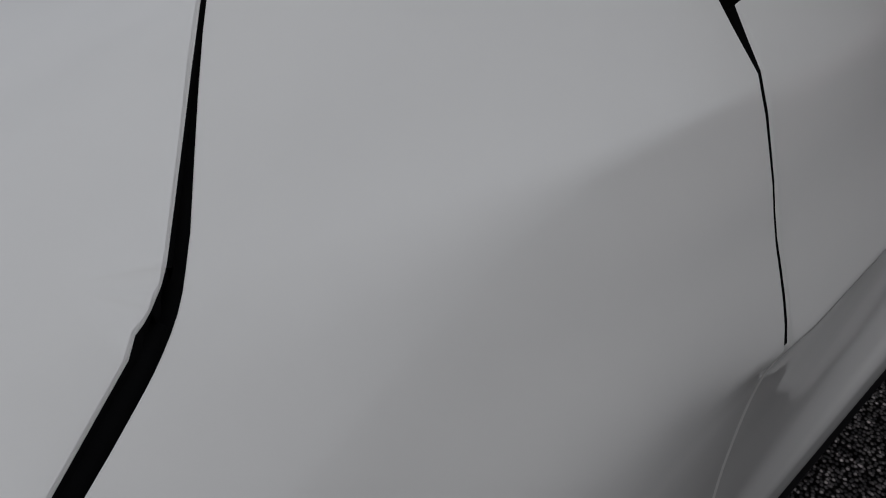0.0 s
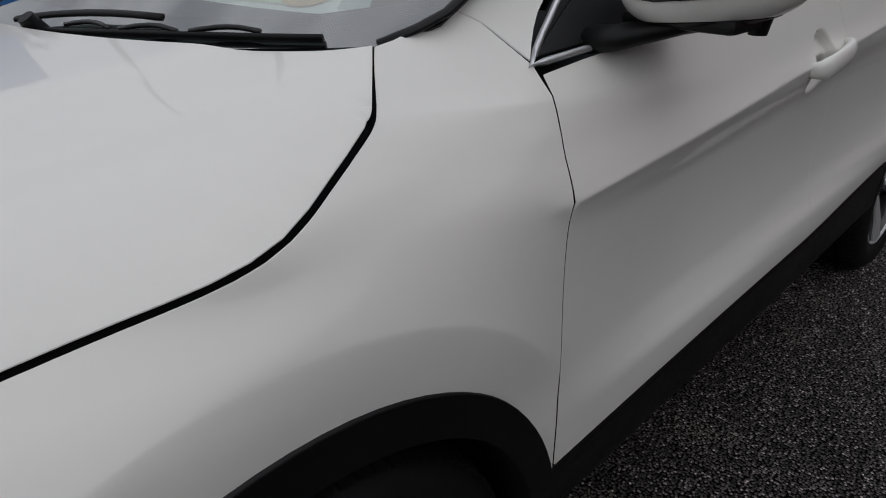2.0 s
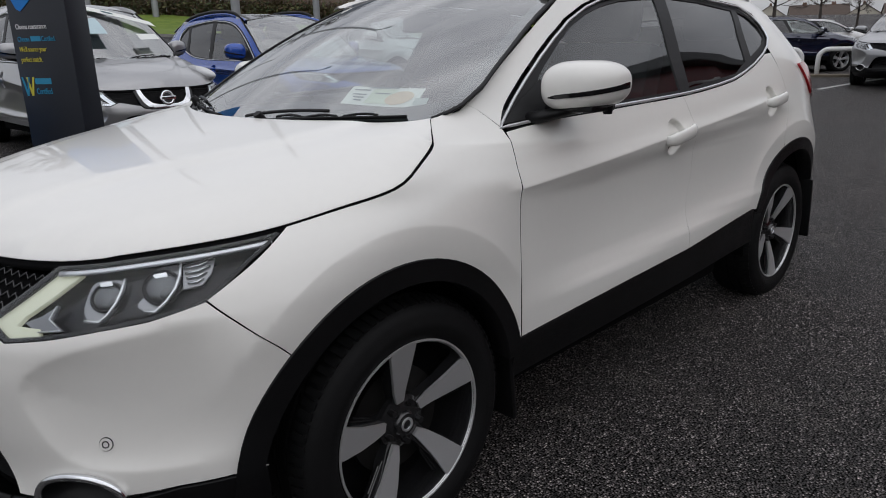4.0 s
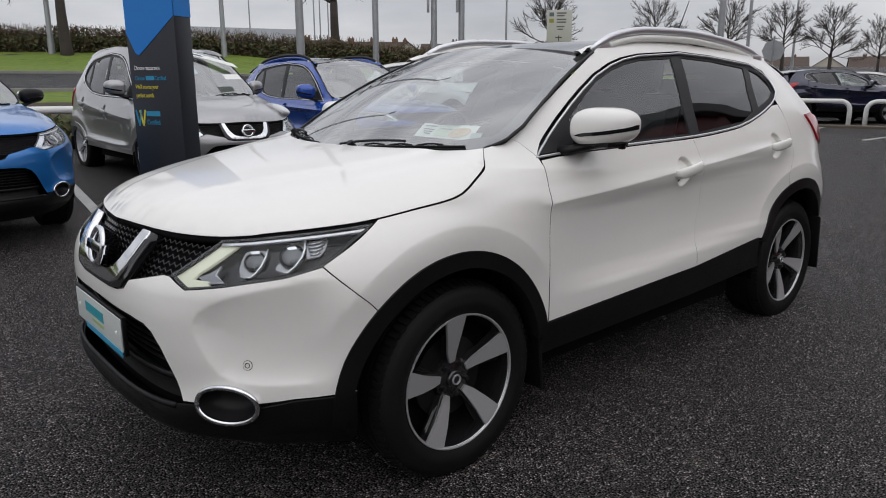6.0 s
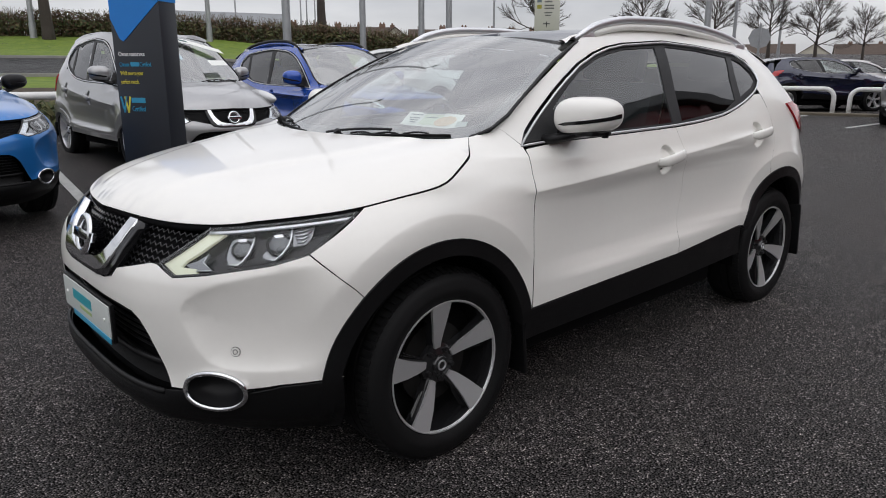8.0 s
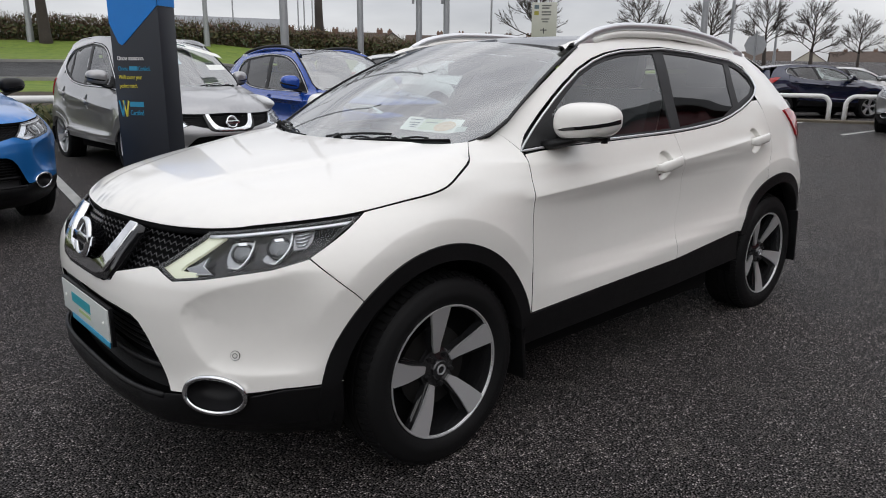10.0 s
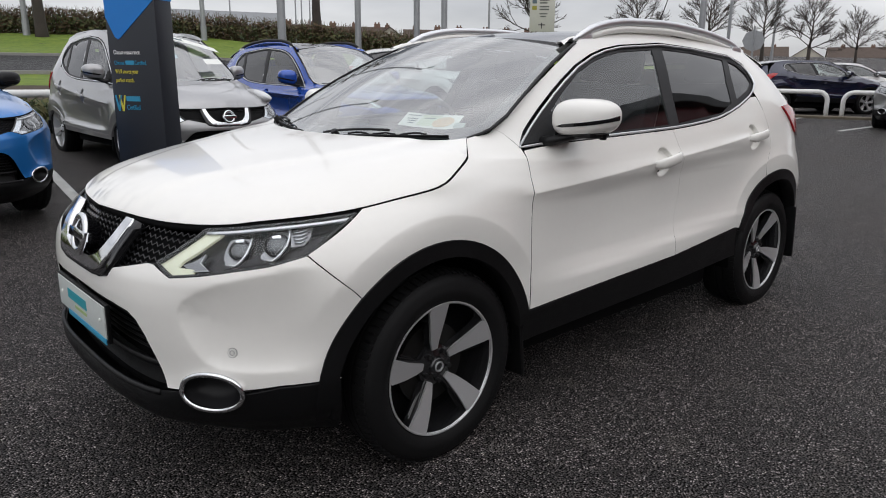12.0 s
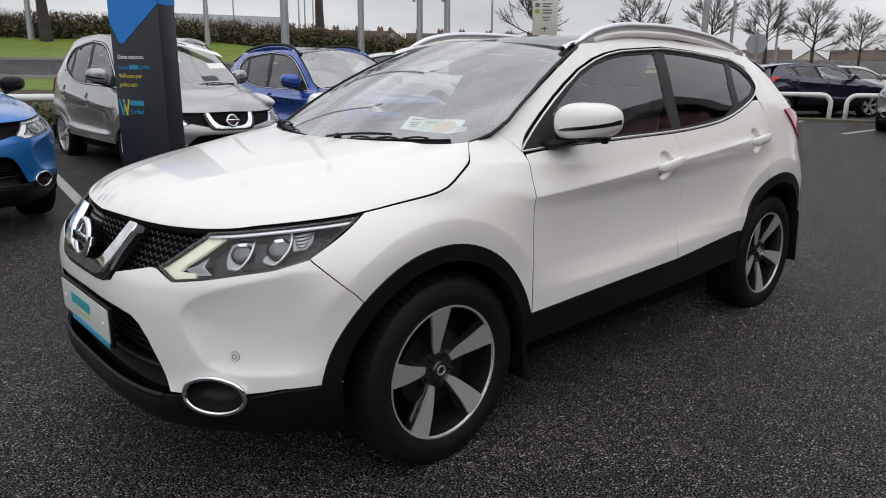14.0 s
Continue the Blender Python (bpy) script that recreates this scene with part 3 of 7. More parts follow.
def build_wheel(name, parent, x, y, side, turn, z=0.343, R=0.350, rim_r=0.247):
    """A five-spoke alloy wheel with its tyre, facing outwards along -y for side 1."""
    wheel = new(name)
    wheel.parent = parent
    m = pose(x, y, z) @ Matrix.Diagonal((1, side, 1, 1))

    def put(nm, bm, mat, label="", sharp=35):
        bmesh.ops.transform(bm, matrix=m, verts=bm.verts)
        bmesh.ops.recalc_face_normals(bm, faces=bm.faces)
        return part(nm, bm, mat, wheel, label, sharp=sharp)

    def lathe(profile, n=72):
        bm = bmesh.new()
        rows = []
        for j in range(n):
            a = 2 * math.pi * j / n
            rows.append([bm.verts.new((r * math.cos(a), yy, r * math.sin(a))) for r, yy in profile])
        for j in range(n):
            for i in range(len(profile) - 1):
                bm.faces.new((rows[j][i], rows[j][i + 1], rows[(j + 1) % n][i + 1], rows[(j + 1) % n][i]))
        return bm
    # tyre: outer face towards -y
    tyre = lathe([(rim_r - 0.004, 0.02), (rim_r - 0.003, -0.012), (rim_r + 0.006, -0.020), (rim_r + 0.03, -0.030), (rim_r + 0.045, -0.031), (rim_r + 0.05, -0.029),
                  (R - 0.035, -0.028), (R - 0.018, -0.018), (R - 0.006, -0.003), (R - 0.001, 0.018), (R - 0.001, 0.05), (R - 0.009, 0.052), (R - 0.009, 0.058), (R, 0.06), (R, 0.095),
                  (R - 0.009, 0.097), (R - 0.009, 0.103), (R, 0.105), (R, 0.14), (R - 0.006, 0.19), (R - 0.05, 0.21), (rim_r, 0.19)])
    # tread blocks round the shoulder
    for j in range(80):
        a = 2 * math.pi * j / 80
        box(tyre, 0, 0, 0, 0.017, 0.042, 0.012, 0.0, pose(0, 0, 0) @ Matrix.Rotation(-a, 4, "Y") @ Matrix.Translation((0, 0.012, R - 0.0035)) @ Matrix.Rotation(0.28, 4, "X"))
    put("tyre", tyre, RUBBER)
    put("rim", lathe([(rim_r, -0.014), (rim_r - 0.002, -0.018), (rim_r - 0.009, -0.016), (rim_r - 0.013, -0.004), (rim_r - 0.018, 0.05), (rim_r - 0.03, 0.16), (rim_r, 0.18)]), ALLOY_BLACK)
    put("rim_edge", lathe([(rim_r - 0.0005, -0.014), (rim_r - 0.002, -0.0195), (rim_r - 0.007, -0.0195), (rim_r - 0.011, -0.012)]), ALLOY_CUT, "bright machined rim edge")
    put("brake_disc", lathe([(0.07, 0.055), (0.15, 0.055), (0.15, 0.075), (0.07, 0.075)], 48), DISC)
    barrel = lathe([(0.0, 0.09), (rim_r - 0.02, 0.09), (rim_r - 0.02, 0.10)], 48)
    put("backplate", barrel, DARK_SHELL)
    for k in range(5):
        a = radians(turn + 72 * k)
        e = Vector((math.cos(a), 0, math.sin(a)))
        t = Vector((-math.sin(a), 0, math.cos(a)))
        # the spoke's black body
        bm = bmesh.new()
        prof = [(0.045, 0.026, 0.030), (0.09, 0.022, 0.024), (0.15, 0.030, 0.006), (rim_r - 0.012, 0.046, -0.012)]
        rows = []
        for r, w, yy in prof:
            rows.append([bm.verts.new(e * r + t * (sg * w) + Vector((0, yy + dy, 0))) for sg, dy in ((-1.15, 0.035), (-1, 0.004), (1, 0.004), (1.15, 0.035))])
        for i in range(len(rows) - 1):
            for j in range(4):
                bm.faces.new((rows[i][j], rows[i][(j + 1) % 4], rows[i + 1][(j + 1) % 4], rows[i + 1][j]))
        put("spoke", bm, ALLOY_BLACK, "black painted spoke")
        # its machined face, narrow at the hub and flaring to the rim
        bm = bmesh.new()
        prof = [(0.064, -0.010, 0.014, 0.024), (0.10, -0.015, 0.025, 0.016), (0.16, -0.027, 0.034, 0.0), (rim_r - 0.020, -0.045, 0.041, -0.0125), (rim_r - 0.007, -0.048, 0.036, -0.0150)]
        lo, hi = [], []
        for r, w0, w1, yy in prof:
            lo.append([bm.verts.new(e * r + t * w + Vector((0, yy - 0.003, 0))) for w in (w0, w1)])
            hi.append([bm.verts.new(e * r + t * w + Vector((0, yy + 0.006, 0))) for w in (w0, w1)])
        for i in range(len(prof) - 1):
            bm.faces.new((lo[i][0], lo[i][1], lo[i + 1][1], lo[i + 1][0]))
            bm.faces.new((lo[i][0], lo[i + 1][0], hi[i + 1][0], hi[i][0]))
            bm.faces.new((lo[i][1], hi[i][1], hi[i + 1][1], lo[i + 1][1]))
        bm.faces.new((lo[0][0], hi[0][0], hi[0][1], lo[0][1]))
        put("spoke_face", bm, ALLOY_CUT, "bright machined spoke face")
        for o, r0, r1 in ((0.010, 0.11, 0.205), (0.018, 0.125, 0.195)):
            bm = bmesh.new()
            rod(bm, e * r0 - t * (0.017 + o) + Vector((0, 0.026, 0)), e * r1 - t * (0.038 + o) + Vector((0, 0.008, 0)), 0.0022, 0.0030, 6)
            put("spoke_ridge", bm, ALLOY_BLACK)
        # wheel nut
        b = radians(turn + 72 * k + 36)
        bm = bmesh.new()
        c = Vector((0.057 * math.cos(b), 0.030, 0.057 * math.sin(b)))
        rod(bm, c, c + Vector((0, -0.018, 0)), 0.010, 0.009, 6)
        put("wheel_nut", bm, NUT)
    put("hub", lathe([(0.0, 0.010), (0.030, 0.010), (0.034, 0.014), (0.036, 0.022), (0.075, 0.034), (0.080, 0.05)], 40), ALLOY_BLACK)
    put("hub_badge", lathe([(0.014, 0.006), (0.019, 0.0055), (0.020, 0.009), (0.013, 0.009), (0.014, 0.006)], 32), SILVER_TRIM)
    return wheel


# ---- the white crossover: its parts ----
car = new("white_crossover")
tagged(car, "pearl white five-door crossover with black wheel-arch cladding", "car")

edge_at = EDGE_Z


def hollow(side, hx, hz):
    """The line round a door handle's hollow, and half the width of its slope."""
    return [(side * s_at(hx + 0.0555 * math.cos(a)), hz + 0.0585 * math.sin(a)) for a in np.linspace(0, 2 * math.pi, 40)], 0.0125


rear_edge = [(0.026 + 0.478 * yy * yy, yy) for yy in np.linspace(-0.706, 0.706, 33)]
def eased(pts, corner, reach):
    """The open line pts with the corner at that index rounded over a length reach to either side."""
    P = [np.array(p, float) for p in pts]
    c = P[corner]
    far = lambda seq: next((q for q in seq if np.linalg.norm(q - c) >= reach), seq[-1])
    a, b = far(P[corner - 1::-1]), far(P[corner + 1:])
    a, b = c + (a - c) * min(1, reach / np.linalg.norm(a - c)), c + (b - c) * min(1, reach / np.linalg.norm(b - c))
    bend = [a * (1 - t) ** 2 + 2 * c * t * (1 - t) + b * t * t for t in np.linspace(0, 1, 7)]
    keep = lambda q: np.linalg.norm(q - c) > reach * 1.02
    return [tuple(q) for q in P[:corner] if keep(q)] + [tuple(q) for q in bend] + [tuple(q) for q in P[corner + 1:] if keep(q)]


rim_l = [(p[0] + 0.002, p[1] + (0.0025 + 0.0025 * max(0, i - 34) / 10 if i > 20 else 0)) for i, p in enumerate(EDGE[::2])] + [(EDGE[-1][0] + 0.002, EDGE[-1][1] + 0.005)]
rim_l = eased(rim_l + [rear_edge[0]], len(rim_l) - 1, 0.013)[:-1]
hood_poly = [(x, -y) for x, y in reversed(rim_l[1:])] + rim_l + rear_edge
skin("bonnet", hood_poly, bonnet, PAINT, car, step=0.03, rim=0.02)

for side, tag in ((1, "left"), (-1, "right")):
    sg = side
    # front wing
    lamp_low = (s_xy(-0.512, 0.865), 0.832)
    seam_arch = (s_at(-0.385), 0.714)
    wing = on_side([(0.430, 0.468), (0.430, 0.6), (0.434, 0.75), (0.434, 0.924), (0.441, 0.98), (0.449, 1.020), (0.4525, 1.036), (0.457, 1.052), (0.460, 1.085), (0.425, 1.138), (0.40, 1.155),
                    (0.345, 1.138), (0.305, 1.128)] + [(0.2010 + 0.0785 * u, 1.0655 + 0.0605 * u) for u in (0.97, 0.8, 0.6, 0.4, 0.2)], sg)
    s_tip = s_xy(-0.30, 0.915)
    top = [(sg * s, float(edge_at(s)) - 0.003 - 0.0010 * float(smoothstep(s_tip, s_at(0.05), s))) for s in np.linspace(KINK_S, s_tip, 16)]
    low = [(sg * lamp_low[0], lamp_low[1]), (sg * seam_arch[0], seam_arch[1])]
    ang = math.degrees(math.atan2(0.714 - ARCH_F[1], -0.385 - ARCH_F[0]))
    a_arc = on_side(arc(ARCH_F, ARCH_RAD - 0.02, ang, 14, 20), sg)
    corner = len(wing)
    edge_line = eased(wing + top, corner, 0.018)
    shoulder_line = [(sg * s_at(x), float(SHOULDER(x))) for x in np.linspace(0.2, 0.46, 12)]
    skin("front_wing", edge_line + low + a_arc, body, PAINT, car, step=0.014, creases=[(on_side(arc(ARCH_F, 0.556, 128, 20, 40), sg), 0.007), (shoulder_line, 0.008)])
    # front door, outer skin below the glass
    belt = curve([(0.44, 1.084), (0.695, 1.103), (1.074, 1.111), (1.49, 1.119), (1.93, 1.149), (2.22, 1.206), (2.42, 1.268)])
    g = 0.003
    fd = [(0.438, 0.472), (1.508 - g, 0.508), (1.506 - g, 0.584), (1.522, 0.677), (1.560, 0.796), (1.545, 0.909), (1.515, 1.019), (1.500 - g, float(belt(1.5)) - 0.012)]
    fd += [(x, float(belt(x)) - 0.012) for x in np.linspace(1.4, 0.47, 12)]
    fd += [(0.463, 1.052), (0.4585, 1.036), (0.455, 1.020), (0.447, 0.98), (0.4405, 0.924), (0.4408, 0.75), (0.438, 0.6)]
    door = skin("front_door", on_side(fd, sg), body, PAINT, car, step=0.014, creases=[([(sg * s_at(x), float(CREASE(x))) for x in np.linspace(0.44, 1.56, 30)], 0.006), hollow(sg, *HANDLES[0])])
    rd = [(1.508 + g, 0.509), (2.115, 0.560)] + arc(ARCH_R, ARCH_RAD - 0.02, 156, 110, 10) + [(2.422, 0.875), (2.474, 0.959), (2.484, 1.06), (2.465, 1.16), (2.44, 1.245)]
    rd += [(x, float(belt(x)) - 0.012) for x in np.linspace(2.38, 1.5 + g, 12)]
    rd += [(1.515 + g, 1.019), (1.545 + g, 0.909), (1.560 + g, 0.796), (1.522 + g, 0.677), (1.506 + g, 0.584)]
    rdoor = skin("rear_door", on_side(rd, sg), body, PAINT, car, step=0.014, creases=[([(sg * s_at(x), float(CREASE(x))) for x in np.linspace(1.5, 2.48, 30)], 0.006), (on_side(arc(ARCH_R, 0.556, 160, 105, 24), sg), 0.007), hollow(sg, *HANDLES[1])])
    # rear quarter
    rq = arc(ARCH_R, ARCH_RAD - 0.02, 109, 12, 18)
    rq = [(2.428, 0.875)] + rq + [(3.06, 0.50), (3.16, 0.52), (3.22, 0.75), (3.13, 0.88), (3.02, 0.96), (2.93, 1.07), (3.02, 1.16), (2.98, 1.25), (2.88, 1.38), (2.72, 1.49),
          (2.505, 1.432), (2.515, 1.38), (2.52, 1.345), (2.510, 1.306), (2.447, 1.272), (2.471, 1.16), (2.490, 1.06), (2.480, 0.959)]
    skin("rear_quarter_panel", on_side(rq, sg), body, PAINT, car, step=0.020, creases=[(on_side(arc(ARCH_R, 0.556, 112, 20, 40), sg), 0.007)])
    # pillar and cant rail
    outer = [(0.270, 1.131), (0.335, 1.140), (0.402, 1.160), (0.477, 1.199), (0.55, 1.242), (0.63, 1.288), (0.71, 1.335), (0.796, 1.382), (0.90, 1.432), (1.0, 1.478), (1.06, 1.506), (1.14, 1.528), (1.3, 1.545), (1.6, 1.556), (2.0, 1.548),
             (2.4, 1.525), (2.72, 1.49), (2.50, 1.432), (2.39, 1.472), (2.0, 1.504), (1.694, 1.516), (1.33, 1.494), (1.19, 1.473), (1.08, 1.446), (0.94, 1.397), (0.82, 1.339), (0.73, 1.287), (0.64, 1.228), (0.522, 1.143),
             (0.462, 1.092), (0.428, 1.139), (0.402, 1.157)]
    outer = [p for i, p in enumerate(outer) if i not in (0, 1)]
    skin("roof_pillar", on_side(outer, sg), body, PAINT, car, step=0.025)
    # window surround: black, glass set in it
    dlo = [(0.468, 1.090)] + [(x, float(belt(x)) - 0.002) for x in np.linspace(0.6, 2.36, 14)] + [(2.44, 1.278), (2.500, 1.314), (2.508, 1.345), (2.50, 1.377), (2.46, 1.42), (2.378, 1.460), (2.0, 1.492), (1.694, 1.504), (1.335, 1.482),
           (1.20, 1.462), (1.087, 1.434), (0.95, 1.386), (0.831, 1.328), (0.74, 1.276), (0.65, 1.217), (0.532, 1.133)]
    fglass = [(0.70, float(belt(0.7)) + 0.012), (1.505, float(belt(1.5)) + 0.014), (1.53, 1.253), (1.603, 1.482), (1.335, 1.466), (1.20, 1.444), (1.087, 1.416), (0.95, 1.366), (0.84, 1.308), (0.755, 1.255), (0.70, 1.215)]
    rglass = [(1.585, float(belt(1.585)) + 0.014), (2.03, float(belt(2.03)) + 0.010), (2.165, 1.219), (2.212, 1.33), (2.295, 1.446), (2.0, 1.475), (1.70, 1.487), (1.615, 1.253)]
    qglass = [(2.235, float(belt(2.23)) + 0.028), (2.42, 1.290), (2.480, 1.322), (2.482, 1.37), (2.42, 1.418), (2.345, 1.440), (2.29, 1.36)]
    skin("window_frame", on_side(dlo, sg), body, MATT_BLACK, car, step=0.03, lift=-0.007, holes=[on_side(fglass, sg), on_side(rglass, sg), on_side(qglass, sg)], label="black window surround")
    for nm, pg, mt, lb in (("front_window", fglass, SIDE_GLASS, "clear front door window"), ("rear_window", rglass, PRIVACY_GLASS, "dark tinted rear door window"), ("quarter_window", qglass, PRIVACY_GLASS, "dark tinted quarter window")):
        w = skin(nm, on_side(pg, sg), body, mt, car, lb, step=0.04, rim=0, lift=-0.011)
        w.visible_shadow = False
    # bright strip round the glass
    ring = on_side(resample([(0.455, 1.086)] + dlo[1:], 0.03), sg)
    U = np.array(ring)
    Pn = body(U[:, 0], U[:, 1])
    V, F = tube([p + np.array((0, -sg * 0.002, 0)) for p in Pn], 0.0055, 6, closed=True)
    mesh_ob("window_trim", V, F, SILVER_TRIM, car, "bright strip round the side windows")
    # sill and arch cladding
    sill = [(0.40, 0.463), (1.5, 0.503), (2.125, 0.555)] + [(2.14, 0.47), (2.17, 0.395), (1.5, 0.366), (0.9, 0.352), (0.40, 0.342)]
    skin("sill_cladding", on_side(sill, sg), body, BLACK_PLASTIC, car, step=0.03, lift=0.006, rim=0.12, edge=0.012)
    for c, a0, a1, nm in ((ARCH_F, 188, 10, "front_arch_cladding"), (ARCH_R, 158, -32, "rear_arch_cladding")):
        ringp = arc(c, ARCH_RAD + 0.004, a0, a1, 40) + arc(c, ARCH_RAD - 0.052, a1, a0, 40)
        skin(nm, on_side(ringp, sg), body, BLACK_PLASTIC, car, step=0.025, lift=0.009, rim=0.07, edge=0.005)
        # liner
        V, F = [], []
        A = np.linspace(radians(-8), radians(188), 40)
        for a in A:
            for yy in (0.86, 0.75, 0.55, 0.52):
                rr = ARCH_RAD - 0.05 if yy > 0.53 else 0.0
                V.append((c[0] + rr * math.cos(a), -sg * yy, c[1] + rr * math.sin(a)))
        for i in range(len(A) - 1):
            for j in range(3):
                F.append((i * 4 + j, i * 4 + j + 1, (i + 1) * 4 + j + 1, (i + 1) * 4 + j))
        mesh_ob("wheel_arch_liner", V, F, DARK_SHELL, car)
    build_wheel("front_wheel", car, 0.0, -sg * 0.868, sg, 24)
    build_wheel("rear_wheel", car, 2.626, -sg * 0.840, sg, 54)

# windscreen and roof
_h = [(0.69, 0.0), (0.737, 0.05), (0.757, 0.165), (0.752, 0.4), (0.734, 0.67), (0.717, 0.94)]
SCREEN_EDGE = _h + [(-y, v) for y, v in reversed(_h)]
skin("windscreen_surround", SCREEN_EDGE, screen, GLOSS_BLACK, car, "black printed border of the windscreen", step=0.05, lift=-0.004,
     holes=[rounded([(-0.69, 0.070), (0.69, 0.070), (0.700, 0.40), (0.668, 0.885), (-0.668, 0.885), (-0.700, 0.40)], 0.12, 2)], rim=0.005, flip=True)
ws = skin("windscreen", SCREEN_EDGE, screen, SCREEN_GLASS, car, step=0.05, rim=0, lift=0.0, flip=True)
ws.visible_shadow = False
for sg in (1, -1):
    strip("screen_trim", screen, [(sg * y, v) for y, v in zip(np.interp(np.linspace(0.0, 0.94, 30), [p[1] for p in _h], [p[0] for p in _h]), np.linspace(0.0, 0.94, 30))], 0.008, MATT_BLACK, car, "black edge of the windscreen", lift=0.003, flat=0.6, flip=-1)
ROOF_GLASS = material("dark_roof_panel", (0.02, 0.021, 0.023), 0.06, coat=0.5)
skin("roof_panel", [(0.925 + 0.13 * y * y, y) for y in np.linspace(-0.565, 0.565, 15)] + [(2.6, 0.565), (2.6, -0.565)], roof, ROOF_GLASS, car, "dark gloss panoramic roof", step=0.06)
skin("rear_roof", [(2.605, -0.56), (3.15, -0.50), (3.15, 0.50), (2.605, 0.56)], roof, PAINT, car, step=0.06)

# front bumper, over both sides
half = [(1.104, 0.437), (1.058, 0.438), (0.914, 0.438), (0.806, 0.427), (0.785, 0.453), (0.75, 0.470), (0.705, 0.476), (0.66, 0.470), (0.625, 0.453), (0.606, 0.428), (0.600, 0.412), (0.545, 0.409), (0.516, 0.471), (0.468, 0.567), (0.43, 0.612), (0.39, 0.632), (0.30, 0.640), (0.0, 0.642)]
seam = [(s_at(-0.387), 0.7105), (1.015, 0.8285), (0.898, 0.804), (0.797, 0.792), (0.693, 0.776), (0.579, 0.761), (0.499, 0.790), (0.470, 0.791), (0.285, 0.748), (0.255, 0.715), (0.18, 0.698), (0.0, 0.692)]
arch_bit = on_side(arc(ARCH_F, ARCH_RAD - 0.02, 167, 134, 8))
left_low = half[::-1]
poly = [(s, z) for s, z in left_low] + arch_bit + seam
poly = poly[:-1] + [(-s, z) for s, z in reversed(poly)]
skin("front_bumper", poly, body, PAINT, car, step=0.018, creases=[([(sg * s, z) for s, z in SCOOP[2:-2]], 0.008) for sg in (1, -1)])
# black lower bumper
lowp = [(0.0, 0.388), (0.25, 0.388), (0.45, 0.392), (0.542, 0.402), (0.604, 0.408), (0.625, 0.385), (0.66, 0.368), (0.705, 0.362), (0.75, 0.368), (0.785, 0.385), (0.806, 0.414), (0.914, 0.434), (1.058, 0.434), (1.10, 0.434), (1.12, 0.225), (0.86, 0.205), (0.60, 0.20), (0.3, 0.195), (0.0, 0.195)]
poly = [(s, z - 0.004) for s, z in lowp]
poly = poly[:-1] + [(-s, z) for s, z in reversed(poly)]
skin("lower_bumper", poly, body, BLACK_PLASTIC, car, step=0.03, lift=0.003)

# flat underside between the wheels
bm = bmesh.new()
box(bm, 1.40, 0, 0.25, 3.5, 1.10, 0.12, 0.03)
box(bm, 1.32, 0, 0.27, 1.66, 1.50, 0.12, 0.03)
part("underbody", bm, DARK_SHELL, car)
# near-black inner shell behind all shut lines, standing in for shade in them
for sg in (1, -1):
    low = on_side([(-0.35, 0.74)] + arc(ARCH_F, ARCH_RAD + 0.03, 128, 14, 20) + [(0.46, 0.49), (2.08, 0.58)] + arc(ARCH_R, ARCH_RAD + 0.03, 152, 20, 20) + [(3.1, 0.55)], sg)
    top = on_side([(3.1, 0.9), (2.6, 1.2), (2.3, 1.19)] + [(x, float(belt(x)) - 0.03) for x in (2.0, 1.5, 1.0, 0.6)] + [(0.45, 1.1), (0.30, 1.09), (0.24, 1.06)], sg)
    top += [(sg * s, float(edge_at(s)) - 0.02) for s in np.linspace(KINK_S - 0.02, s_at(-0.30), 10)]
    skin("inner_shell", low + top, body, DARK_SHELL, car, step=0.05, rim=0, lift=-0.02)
# dark bars sunk along each shut line, the gap's shade built as shapes
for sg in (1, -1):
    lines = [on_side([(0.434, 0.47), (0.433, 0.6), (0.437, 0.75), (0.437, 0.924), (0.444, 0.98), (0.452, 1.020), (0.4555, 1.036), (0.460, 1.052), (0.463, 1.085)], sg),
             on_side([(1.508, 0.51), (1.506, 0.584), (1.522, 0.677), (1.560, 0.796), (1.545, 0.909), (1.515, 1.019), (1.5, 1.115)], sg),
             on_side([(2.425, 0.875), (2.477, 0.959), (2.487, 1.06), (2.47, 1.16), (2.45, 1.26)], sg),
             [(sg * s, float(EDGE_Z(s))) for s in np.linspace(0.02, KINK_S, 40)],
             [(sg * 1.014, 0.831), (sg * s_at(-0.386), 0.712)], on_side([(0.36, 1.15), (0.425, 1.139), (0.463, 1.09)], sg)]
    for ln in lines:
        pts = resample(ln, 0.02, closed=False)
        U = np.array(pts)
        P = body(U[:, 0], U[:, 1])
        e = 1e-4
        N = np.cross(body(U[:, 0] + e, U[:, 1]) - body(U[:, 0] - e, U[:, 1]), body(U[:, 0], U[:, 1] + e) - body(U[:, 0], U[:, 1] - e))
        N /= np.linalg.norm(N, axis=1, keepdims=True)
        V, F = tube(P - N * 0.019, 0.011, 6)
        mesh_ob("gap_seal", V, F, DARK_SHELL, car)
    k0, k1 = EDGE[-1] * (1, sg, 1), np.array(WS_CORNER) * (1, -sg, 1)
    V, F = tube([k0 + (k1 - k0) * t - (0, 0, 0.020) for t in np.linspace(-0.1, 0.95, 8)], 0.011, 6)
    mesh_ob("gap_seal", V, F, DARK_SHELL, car)


